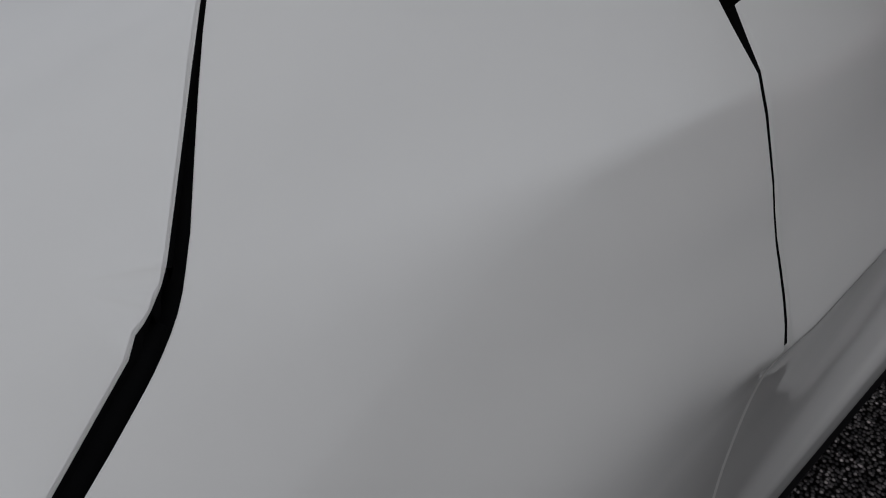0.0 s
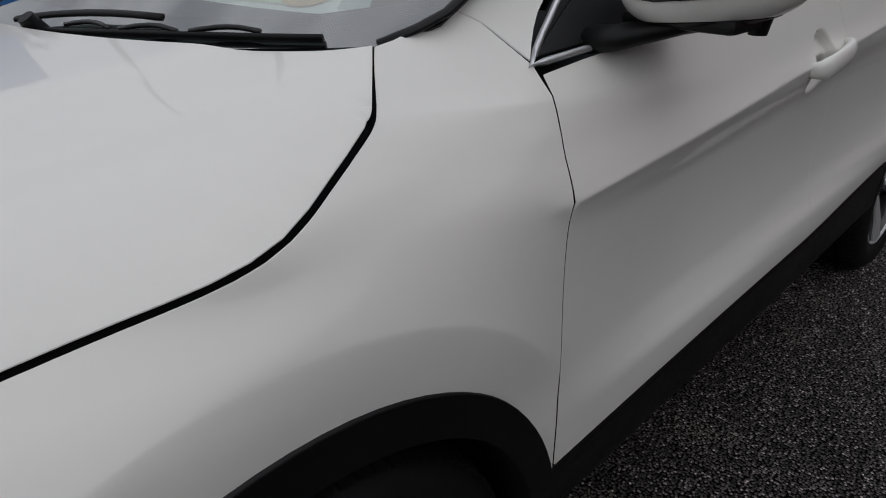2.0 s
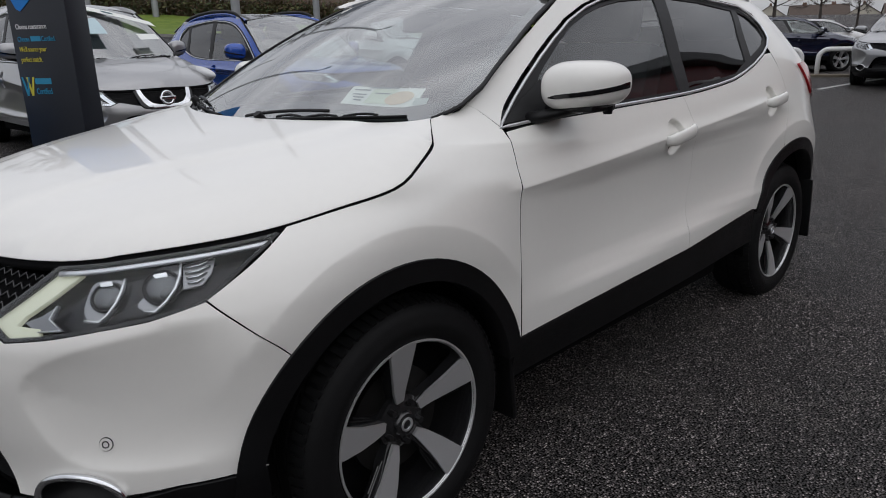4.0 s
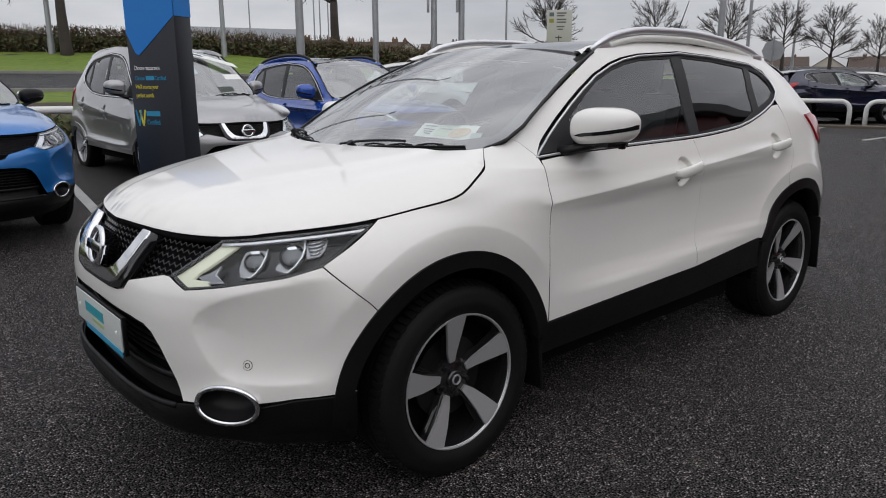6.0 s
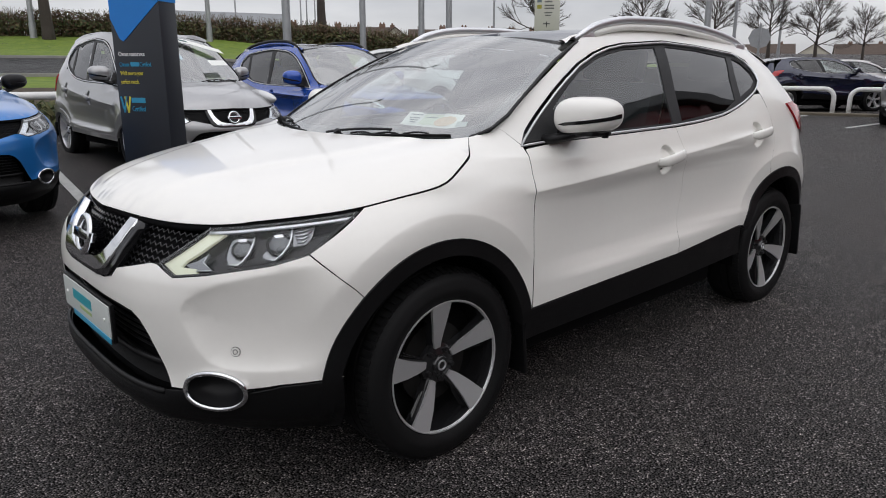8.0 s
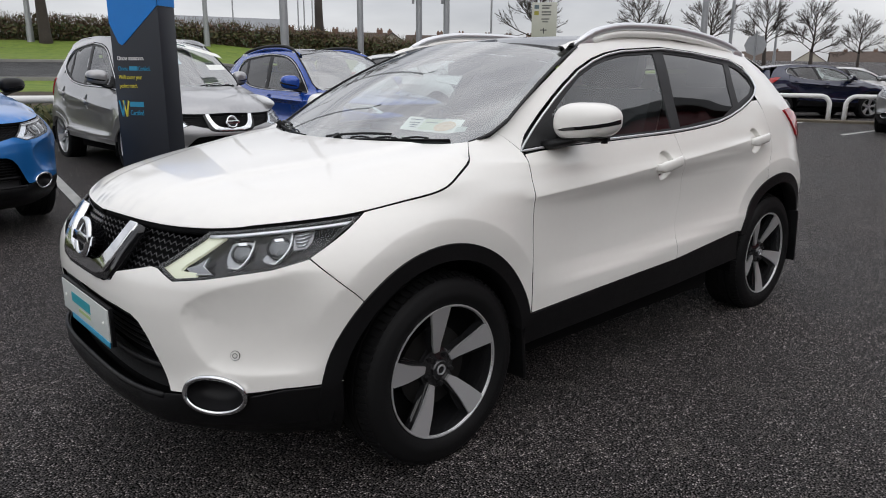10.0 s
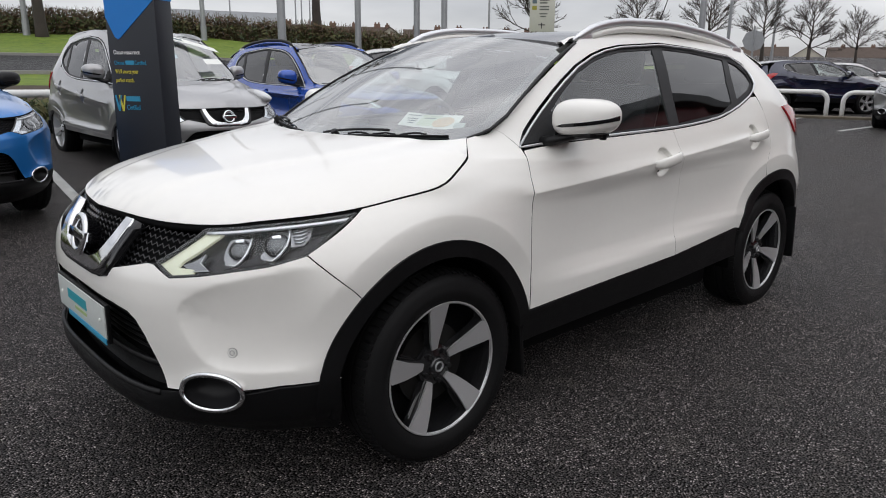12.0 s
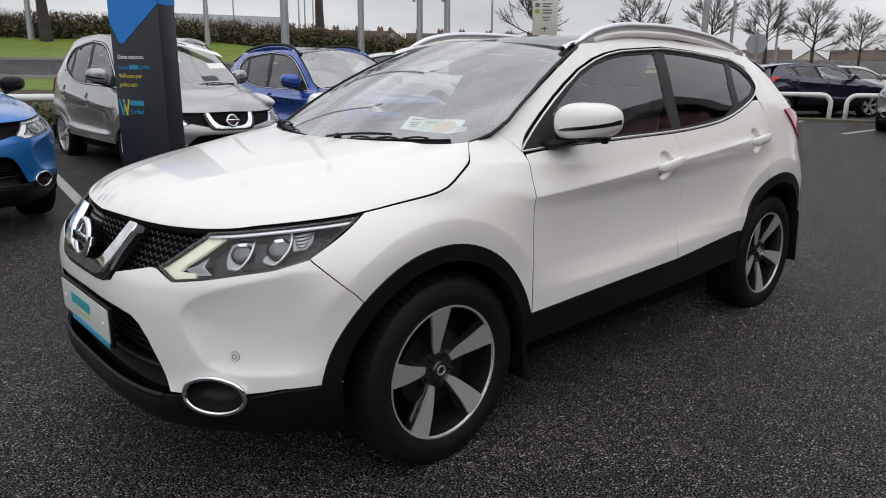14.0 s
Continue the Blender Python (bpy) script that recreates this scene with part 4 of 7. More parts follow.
def headlamp(sg):
    low = [(0.503, 0.796), (0.579, 0.765), (0.693, 0.780), (0.797, 0.796), (0.898, 0.808), (1.013, 0.829), (1.125, 0.898), (1.218, 0.941)]
    top = [(s, float(EDGE_Z(s)) - 0.007) for s in np.linspace(1.20, 0.655, 10)]
    outline = [(sg * s, z) for s, z in low + top]
    lamp = skin("headlamp", outline, body, HOUSING, car, "clear headlamp with lit daytime strip", step=0.04, rim=0.0, lift=-0.045)
    V, F = tube(lay(body, resample(outline, 0.02), -0.012)[0], 0.008, 6, closed=True)
    mesh_ob("lamp_bezel", V, F, GLOSS_BLACK, lamp)
    rim_pts = resample(outline, 0.02)
    a, b = lay(body, rim_pts, -0.006)[0], lay(body, rim_pts, -0.05)[0]
    k = len(rim_pts)
    mesh_ob("lamp_wall", np.concatenate([a, b]), [(i, (i + 1) % k, k + (i + 1) % k, k + i) for i in range(k)], GLOSS_BLACK, lamp)
    # daytime strip: a bent arrow along the inner edge
    arrow = [(0.512, 0.797), (0.582, 0.770), (0.655, 0.780), (0.648, 0.796), (0.585, 0.797), (0.600, 0.815), (0.722, 0.893), (0.672, 0.898), (0.655, 0.893)]
    skin("daytime_strip", [(sg * s, z) for s, z in arrow], body, DRL, lamp, "lit pale yellow strip", step=0.02, rim=0.012, lift=-0.016)
    ours = lambda pts: [(sg * u, w) for u, w in pts]
    skin("indicator", ours([(0.600, 0.806), (0.640, 0.820), (0.676, 0.842), (0.667, 0.815), (0.703, 0.795), (0.646, 0.789)]), body, REFLECTOR_DARK, lamp, "clear chevron indicator", step=0.02, rim=0.01, lift=-0.022)
    strip("indicator_edge", body, ours([(0.678, 0.840), (0.669, 0.816), (0.703, 0.796), (0.648, 0.790)]), 0.0022, SILVER_TRIM, lamp, lift=-0.018)
    # bright strip along the top
    line = [(sg * s, float(EDGE_Z(s)) - 0.017) for s in np.linspace(0.66, 1.19, 16)]
    strip("lamp_brow", body, line, 0.0065, SILVER_TRIM, lamp, "bright brow strip", lift=-0.010, flip=1, flat=0.7)
    # two deep reflectors, each with a bright blade along its outer edge and a projector eye
    inner = [(0.741, 0.836), (0.741, 0.862), (0.750, 0.884), (0.800, 0.888), (0.834, 0.886), (0.820, 0.845), (0.791, 0.812), (0.758, 0.815)]
    outer = [(0.862, 0.842), (0.886, 0.862), (0.898, 0.900), (0.930, 0.908), (0.968, 0.908), (0.954, 0.866), (0.930, 0.843), (0.907, 0.825), (0.885, 0.829)]
    skin("reflector_bridge", ours([(0.832, 0.884), (0.822, 0.845), (0.800, 0.815), (0.860, 0.822), (0.905, 0.822), (0.900, 0.900)]), body, HOUSING, lamp, step=0.02, rim=0.0, lift=-0.034)
    for poly, blade, (s, z), r in ((inner, [(0.757, 0.814), (0.790, 0.811), (0.806, 0.824), (0.822, 0.845), (0.831, 0.865), (0.836, 0.886)], (0.795, 0.858), 0.030),
                                   (outer, [(0.884, 0.828), (0.907, 0.824), (0.932, 0.842), (0.953, 0.864), (0.964, 0.885), (0.969, 0.908)], (0.922, 0.869), 0.035)):
        skin("bowl", ours(rounded(poly, 0.25, 1)), body, REFLECTOR_DARK, lamp, "deep grey reflector", step=0.02, rim=0.012, lift=-0.028)
        strip("bowl_blade", body, ours(blade), 0.0036, EDGE_AND_GLINT, lamp, "bright reflector edge", lift=-0.016)
        P, N = lay(body, [(sg * s, z)], -0.026)
        c, n = Vector(P[0]), Vector(N[0])
        m = Matrix.Translation(c) @ n.to_track_quat("Z", "Y").to_matrix().to_4x4()
        bm = bmesh.new()
        bmesh.ops.create_uvsphere(bm, u_segments=24, v_segments=12, radius=r, matrix=m @ Matrix.Diagonal((1, 1, 0.5, 1)))
        part("lamp_eye", bm, EYE_GLASS, lamp, "glass projector eye")
        V, F = tube([m @ Vector((r * 1.06 * math.cos(a), r * 1.06 * math.sin(a), 0.004)) for a in np.linspace(0, 2 * math.pi, 28, endpoint=False)], 0.0028, 6, closed=True, up=tuple(n))
        mesh_ob("eye_ring", V, F, MATT_BLACK, lamp)
        # small pale patch above the eye, a highlight put in as colour
        skin("bowl_glint", ours([(s - 0.018, z + 0.019), (s + 0.012, z + 0.022), (s + 0.016, z + 0.015), (s - 0.012, z + 0.013)]), body, EDGE_AND_GLINT, lamp, step=0.02, rim=0.004, lift=-0.009)
    # fluted side reflector towards the wing
    skin("side_reflector", ours([(0.972, 0.906), (1.050, 0.916), (1.035, 0.888), (1.012, 0.868), (0.968, 0.864)]), body, REFLECTOR_DARK, lamp, step=0.02, rim=0.008, lift=-0.026)
    for u in range(4):
        strip("flute", body, ours([(0.974 + 0.002 * u, 0.900 - 0.009 * u), (1.010 - 0.003 * u, 0.903 - 0.010 * u), (1.046 - 0.010 * u, 0.912 - 0.011 * u)]), 0.0024, REFLECTOR, lamp, lift=-0.022)
    lens = skin("lens", outline, body, LENS, lamp, "clear lens", step=0.03, rim=0.0, lift=-0.001)
    lens.visible_shadow = False
    return lamp


REFLECTOR_DARK = material("dim_reflector", (0.30, 0.30, 0.31), 0.28, metal=0.85)
HOUSING = material("grey_lamp_housing", (0.018, 0.018, 0.020), 0.2, metal=0.4)
EDGE_AND_GLINT = material("bright_edge_and_glint", (0.82, 0.83, 0.84), 0.2, metal=0.7)
EYE_GLASS = material("projector_glass", (0.10, 0.105, 0.11), 0.04, metal=0.6, coat=1.0)
for sg in (1, -1):
    headlamp(sg)

# upper grille: dark back, mesh of zigzag bars, chrome V
gpoly = [(0.499, 0.790), (0.655, 0.893)] + [(s, float(EDGE_Z(s)) - 0.006) for s in np.linspace(0.6, -0.6, 21)] + [(-0.655, 0.893), (-0.499, 0.790), (-0.28, 0.748), (-0.2, 0.69), (0.2, 0.69), (0.28, 0.748)]
grille = skin("upper_grille", gpoly, body, DARK_SHELL, car, "black mesh grille", step=0.05, rim=0, lift=-0.045)
for i in range(9):
    z0 = 0.735 + 0.0185 * i
    for sg in (1, -1):
        pts = []
        s = 0.0
        k = 0
        while s < 0.62:
            hi = min(float(EDGE_Z(s)) - 0.008, 0.9)
            lo = 0.71 if s < 0.22 else (0.752 if s < 0.285 else 0.752 + (s - 0.285) * 0.19 + max(0, s - 0.49) * 0.45)
            z = z0 + (0.005 if k % 2 else -0.005)
            if lo < z < hi:
                pts.append((sg * s, z))
            s += 0.016
            k += 1
        if len(pts) > 3:
            strip("grille_bar", body, pts, 0.0032, GLOSS_BLACK, grille, lift=-0.022, flip=1)
vout = [(0.318, 0.884), (0.302, 0.82), (0.280, 0.757), (0.238, 0.716), (0.15, 0.700), (0.0, 0.697)]
vmid = [(0.0, 0.712), (0.14, 0.716), (0.215, 0.735), (0.250, 0.775), (0.270, 0.82), (0.292, 0.886)]
vin = [(0.0, 0.745), (0.10, 0.748), (0.165, 0.765), (0.205, 0.80), (0.228, 0.83), (0.252, 0.888)]


def both_sides(a, b):
    """A band between two half curves, over both sides of the car."""
    a2 = a[:-1] + [(-s, z) for s, z in reversed(a)]
    b2 = [(-s, z) for s, z in reversed(b)] + b[1:]
    return a2 + b2


vb = skin("grille_v", both_sides(vout, vmid), body, GLOSS_BLACK, car, "chrome V across the grille", step=0.02, lift=0.008, rim=0.03)
skin("v_band", both_sides(vmid[::-1], vin), body, CHROME, vb, "bright chrome band", step=0.02, lift=0.018, rim=0.03, edge=0.006)
# round badge with a cross bar
badge = new("badge")
badge.parent = car
badge["label"] = "chrome ring badge with cross bar"
bm_c = Vector((-0.893, 0.0, 0.812))
tilt = Matrix.Translation(bm_c) @ Matrix.Rotation(radians(14), 4, "Y")
pts = [tilt @ Vector((0, 0.060 * math.cos(a), 0.060 * math.sin(a))) for a in np.linspace(0, 2 * math.pi, 40, endpoint=False)]
V, F = tube(pts, 0.014, 10, closed=True, up=(1, 0, 0), flat=0.8)
mesh_ob("badge_ring", V, F, CHROME, badge)
bm = bmesh.new()
box(bm, 0, 0, 0, 0.026, 0.172, 0.034, 0.005, tilt)
part("badge_bar", bm, CHROME, badge)
bm = bmesh.new()
box(bm, -0.0135, 0, 0, 0.003, 0.130, 0.018, 0.001, tilt)
part("badge_mark", bm, GLOSS_BLACK, badge)
bm = bmesh.new()
rod(bm, tilt @ Vector((0.005, 0, 0)), tilt @ Vector((0.05, 0, 0)), 0.072, 0.05, 32)
part("badge_cup", bm, GLOSS_BLACK, badge)

# dealer plate in its holder
plate = new("plate_holder")
plate.parent = car
bm = bmesh.new()
box(bm, -0.9085, 0, 0.558, 0.014, 0.545, 0.134, 0.004)
part("holder", bm, BLACK_PLASTIC, plate)
bm = bmesh.new()
box(bm, -0.9165, 0, 0.560, 0.006, 0.522, 0.113, 0.0015)
part("plate", bm, PLATE_SILVER := material("pale_plate", (0.55, 0.58, 0.56), 0.4, vary=0.05), plate, "pale dealer plate")
for cy, cz, w, h, col in ((0.035, 0.572, 0.215, 0.036, (0.02, 0.30, 0.36)), (0.0, 0.537, 0.13, 0.012, (0.38, 0.48, 0.2))):
    bm = bmesh.new()
    box(bm, -0.9202, cy, cz, 0.0012, w, h)
    part("plate_bar", bm, material("plate_ink", col, 0.5), plate)
bm = bmesh.new()
box(bm, -0.9205, -0.055, 0.4975, 0.003, 0.42, 0.020, 0.001)
part("plate_strip", bm, material("sky_blue_strip", (0.03, 0.28, 0.46), 0.4), plate)
for cy in (-0.215, 0.215):
    bm = bmesh.new()
    rod(bm, (-0.9195, cy, 0.562), (-0.924, cy, 0.562), 0.0065, 0.0045, 12)
    part("plate_screw", bm, PAPER, plate)

# lower grille: recess, cross bar, lip edge
skin("lower_grille", [(-0.545, 0.30), (0.545, 0.30), (0.516, 0.471), (0.468, 0.567), (0.43, 0.612), (0.39, 0.634), (-0.39, 0.634), (-0.43, 0.612), (-0.468, 0.567), (-0.516, 0.471)], body, DARK_SHELL, car, "dark lower air intake", step=0.05, rim=0, lift=-0.07)
strip("intake_bar", body, [(s, 0.455 + 0.03 * s * s) for s in np.linspace(-0.50, 0.50, 31)], 0.012, BLACK_PLASTIC, car, lift=-0.028, flat=0.6)
skin("intake_shelf", [(-0.49, 0.405), (0.49, 0.405), (0.49, 0.45), (-0.49, 0.45)], body, BLACK_PLASTIC, car, step=0.05, rim=0.01, lift=-0.05)
strip("lip_edge", body, [(s, 0.386 + 0.02 * s * s) for s in np.linspace(-0.52, 0.52, 31)], 0.010, BLACK_PLASTIC, car, lift=0.002, flat=0.7)
for i in range(6):
    zz = 0.485 + 0.024 * i
    lim = 0.50 - max(0, zz - 0.47) * 0.5
    strip("intake_slat", body, [(s, zz) for s in np.linspace(-lim, lim, 21)], 0.004, BLACK_PLASTIC, car, lift=-0.055)

for sg in (1, -1):
    # fog lamp: chrome ring, dark bowl, glass
    c = (sg * 0.705, 0.417)
    ring = ring_on(body, c, 0.098, 0.060, 40)
    fog = skin("fog_lamp", ring, body, DARK_SHELL, car, "fog lamp bowl in a chrome ring", step=0.02, rim=0.0, lift=-0.06)
    strip("fog_ring", body, ring, 0.0085, CHROME, fog, "chrome ring", lift=0.009, closed=True)
    bowl, bf = [], []
    for depth, shrink in ((0.006, 0.97), (-0.03, 0.86), (-0.055, 0.62)):
        bowl += list(lay(body, [(c[0] + (u - c[0]) * shrink, c[1] + (w - c[1]) * shrink) for u, w in ring], depth)[0])
    for q in range(2):
        bf += [(q * 40 + i, q * 40 + (i + 1) % 40, (q + 1) * 40 + (i + 1) % 40, (q + 1) * 40 + i) for i in range(40)]
    mesh_ob("fog_bowl", bowl, bf + [tuple(range(80, 120))], MATT_BLACK, fog, "empty dark bowl")
    # parking sensor
    ring = ring_on(body, (sg * 0.772, 0.541), 0.0135, 0.0135, 20)
    sensor = skin("parking_sensor", ring, body, PAINT, car, step=0.01, rim=0.006, lift=0.004)
    strip("sensor_ring", body, ring, 0.0018, BLACK_PLASTIC, sensor, lift=0.001, closed=True)
    strip("sensor_dot_ring", body, ring_on(body, (sg * 0.772, 0.541), 0.007, 0.007, 16), 0.0012, BLACK_PLASTIC, sensor, lift=0.0045, closed=True)

    # door mirror
    mirror = new("door_mirror")
    mirror.parent = car

    def shell(a, b, sg=sg):
        """a: round the upright axis, b: up and down."""
        a, b = np.asarray(a, float), np.asarray(b, float)
        pw = lambda v, p: np.sign(v) * np.abs(v) ** p
        ca, sa, cb, sb = pw(np.cos(a), 0.8), pw(np.sin(a), 0.75), pw(np.cos(b), 0.68), pw(np.sin(b), 0.80)
        yy = 0.116 * sa * cb
        x = 0.685 - 0.088 * ca * cb + 0.35 * np.maximum(yy, 0) * 0.9 + 0.25 * np.minimum(yy, 0)
        z = 1.196 + (0.072 - 0.05 * yy) * sb + 0.05 * yy
        return np.stack([x, -sg * (0.932 + yy), z], -1)
    cap = [(-2.1, -0.92), (2.1, -0.92), (2.1, 1.5), (-2.1, 1.5)]
    skin("mirror_cap", cap, shell, PAINT, mirror, "white mirror cap", step=0.07, rim=0.006, flip=sg < 0)
    skin("mirror_base", [(-2.1, -1.5), (2.1, -1.5), (2.1, -0.94), (-2.1, -0.94)], shell, BLACK_PLASTIC, mirror, "black lower shell", step=0.08, rim=0.0, lift=0.001, flip=sg < 0)
    skin("mirror_indicator", [(-0.55, -0.30), (-0.25, -0.37), (0.45, -0.30), (1.7, -0.12), (1.7, 0.03), (0.5, -0.12), (-0.25, -0.22)], shell, GLOSS_BLACK, mirror, "smoked indicator strip", step=0.05, rim=0.003, lift=0.0022, flip=sg < 0)
    bm = bmesh.new()
    bmesh.ops.create_uvsphere(bm, u_segments=24, v_segments=12, radius=1.0, matrix=Matrix.Translation((0.735, -sg * 0.925, 1.196)) @ Matrix.Diagonal((0.02, 0.112, 0.066, 1)))
    part("mirror_glass", bm, CHROME, mirror)
    V, F = tube([(0.60, -sg * 0.775, 1.098), (0.615, -sg * 0.83, 1.106), (0.665, -sg * 0.90, 1.128), (0.70, -sg * 0.96, 1.135)], 0.036, 12, flat=0.55, taper=[1.1, 0.95, 0.85, 0.5])
    mesh_ob("mirror_arm", V, F, BLACK_PLASTIC, mirror)
    bm = bmesh.new()
    rod(bm, (0.735, -sg * 0.980, 1.112), (0.735, -sg * 0.980, 1.14), 0.013, 0.018, 14)
    box(bm, 0.70, -sg * 0.905, 1.131, 0.13, 0.17, 0.020, 0.009)
    part("camera_pod", bm, BLACK_PLASTIC, mirror)
    skin("mirror_foot", on_side([(0.475, 1.094), (0.70, 1.108), (0.70, 1.21), (0.62, 1.170), (0.545, 1.128)], sg), body, BLACK_PLASTIC, mirror, step=0.03, rim=0.01, lift=0.003)

    # door handles
    for hx, hz, rise in ((1.385, 0.975, 0.028), (2.31, 1.040, 0.022)):
        t = np.linspace(-1, 1, 13)
        pts = [(sg * s_at(hx + 0.105 * u), hz + rise * 0.5 * u + 0.004 * u * u) for u in t]
        lift = [0.006 + 0.032 * (1 - abs(u) ** 6) for u in t]
        P = np.array([(hx + 0.105 * u, 0.0, hz + rise * 0.5 * u + 0.004 * u * u) for u in t])
        base_y = max(abs(lay(body, [p], 0.0)[0][0][1]) for p in pts)
        P[:, 1] = -sg * (base_y + np.array(lift) * 0.75 - 0.010)
        V, F = tube(P, 0.025, 12, flat=0.48, up=(0, -sg, 0), taper=[0.55, 0.8] + [1.0] * 9 + [0.9, 0.6])
        mesh_ob("door_handle", V, F, PAINT, car, "white pull handle")
    # mud flaps
    for fx, fy, fz, fh in ((0.405, 0.80, 0.33, 0.27), (2.985, 0.80, 0.405, 0.33)):
        bm = bmesh.new()
        box(bm, 0, 0, 0, 0.022, 0.19, fh, 0.009, pose(fx, -sg * fy, fz, 0, -6, 0))
        for dz in (0.25, 0.42):
            rod(bm, (fx - 0.008, -sg * (fy + 0.05), fz + fh * (dz - 0.05)), (fx - 0.022, -sg * (fy + 0.05), fz + fh * (dz - 0.05)), 0.009, 0.007, 10)
        part("mud_flap", bm, BLACK_PLASTIC, car, "black rubber mud flap with two screws")
    # roof rails
    rx = np.linspace(1.03, 2.70, 26)
    rz = curve([(1.03, 1.500), (1.10, 1.532), (1.2, 1.568), (1.45, 1.602), (1.78, 1.609), (2.1, 1.594), (2.45, 1.555), (2.62, 1.515), (2.70, 1.488)])
    V, F = tube([(x, -sg * (0.585 - 0.012 * (x - 1)), float(rz(x))) for x in rx], 0.016, 10, flat=1.15, taper=[0.55, 0.85] + [1.0] * 22 + [0.85, 0.55])
    rail = mesh_ob("roof_rail", V, F, SILVER_TRIM, car, "satin silver roof rail")
    for fx in (1.12, 2.58):
        bm = bmesh.new()
        box(bm, fx, -sg * 0.580, float(rz(fx)) - 0.028, 0.11, 0.024, 0.045, 0.010)
        part("rail_foot", bm, SILVER_TRIM, rail)
    V, F = tube([(x, -sg * (0.583 - 0.012 * (x - 1)), float(rz(x)) - 0.034) for x in rx[2:-2]], 0.017, 8)
    mesh_ob("rail_plinth", V, F, PAINT, rail, "white plinth under the rail")
    # roof side above the doors, out to the rail
    V, F = [], []
    for x in np.linspace(0.94, 2.72, 30):
        zo = float(np.interp(x, [0.9, 1.0, 1.1, 1.3, 1.6, 2.0, 2.4, 2.72], [1.462, 1.507, 1.527, 1.548, 1.556, 1.548, 1.525, 1.49]))
        po = body(np.array([sg * s_at(x)]), np.array([zo]))[0]
        pi = roof(np.array([x]), np.array([-sg * 0.56]))[0]
        for u in (0, 0.35, 0.7, 1.0):
            q = po + (pi - po) * u
            V.append((q[0], q[1], q[2] + 0.012 * 4 * u * (1 - u)))
    for i in range(29):
        for j in range(3):
            f = (i * 4 + j, i * 4 + j + 1, (i + 1) * 4 + j + 1, (i + 1) * 4 + j)
            F.append(f if sg > 0 else f[::-1])
    mesh_ob("roof_side", V, F, PAINT, car)
    # tail lamp and tail
    tl = [(s_at(2.74), 1.185), (s_at(2.86), 1.19), (s_at(3.02), 1.155), (s_at(3.10), 1.06), (s_at(3.06), 1.00), (s_at(2.93), 1.035), (s_at(2.85), 1.10)]
    skin("tail_lamp", [(sg * s, z) for s, z in tl], body, TAIL_RED, car, "red and clear tail lamp", step=0.03, rim=0.02, lift=0.012)
    tg = [(s_at(3.17), 0.50), (PLAN_S[-1] - 0.001, 0.50), (PLAN_S[-1] - 0.001, 1.40), (s_at(3.0), 1.40), (s_at(3.03), 1.15), (s_at(3.16), 0.88)]
    skin("tailgate_half", [(sg * s, z) for s, z in tg], body, PAINT, car, step=0.06)
    skin("rear_lower_bumper", [(sg * s, z) for s, z in ((s_at(2.98), 0.34), (PLAN_S[-1] - 0.001, 0.30), (PLAN_S[-1] - 0.001, 0.50), (s_at(3.06), 0.50))], body, BLACK_PLASTIC, car, step=0.06)

# antenna
bm = bmesh.new()
rod(bm, (2.61, 0.0, 1.545), (2.80, 0.0, 1.885), 0.0045, 0.0025, 8)
rod(bm, (2.60, 0.0, 1.525), (2.625, 0.0, 1.555), 0.022, 0.010, 12)
part("antenna", bm, BLACK_PLASTIC, car)

# cowl and wipers
cowl_poly = [(0.006 + 0.478 * y * y, y) for y in np.linspace(-0.70, 0.70, 21)] + [(0.10 + 0.50 * y * y, y) for y in np.linspace(0.70, -0.70, 21)]
skin("cowl", cowl_poly, lambda x, y: np.stack([np.asarray(x, float), np.asarray(y, float), 1.086 + 0.045 * np.asarray(y, float) ** 2], -1), BLACK_PLASTIC, car, step=0.04, rim=0.03)
for y0, y1, v0, v1 in ((-0.13, -0.625, 0.006, 0.012), (0.60, 0.10, 0.006, 0.014)):
    wiper = new("wiper")
    wiper.parent = car
    t = np.linspace(0, 1, 15)
    at = lambda u: y0 + (y1 - y0) * u
    # squeegee, the thin frame above it in short links, and the arm that bows over both
    strip("wiper_blade", screen, [(at(u), v0 + (v1 - v0) * u + 0.010 * math.sin(math.pi * u)) for u in t], 0.0045, BLACK_PLASTIC, wiper, lift=0.006, flat=1.5, flip=-1)
    for u0, u1 in ((0.16, 0.36), (0.40, 0.60), (0.64, 0.84)):
        strip("wiper_link", screen, [(at(u), v0 + 0.016 + 0.010 * math.sin(math.pi * (u - u0) / (u1 - u0))) for u in np.linspace(u0, u1, 7)], 0.0038, GLOSS_BLACK, wiper, lift=0.011, flip=-1)
    strip("wiper_arm", screen, [(at(u), v0 + 0.004 + 0.040 * math.sin(math.pi * min(1.0, 0.15 + u)) ** 0.8) for u in np.linspace(-0.12, 0.52, 10)], 0.0062, BLACK_PLASTIC, wiper, lift=0.014, flat=0.7, flip=-1)
    bm = bmesh.new()
    P, N = lay(screen, [(y0 + (y1 - y0) * 0.05, v0)], 0.0)
    rod(bm, P[0], P[0] - N[0] * 0.035, 0.018, 0.013, 12)
    part("wiper_pivot", bm, BLACK_PLASTIC, wiper)

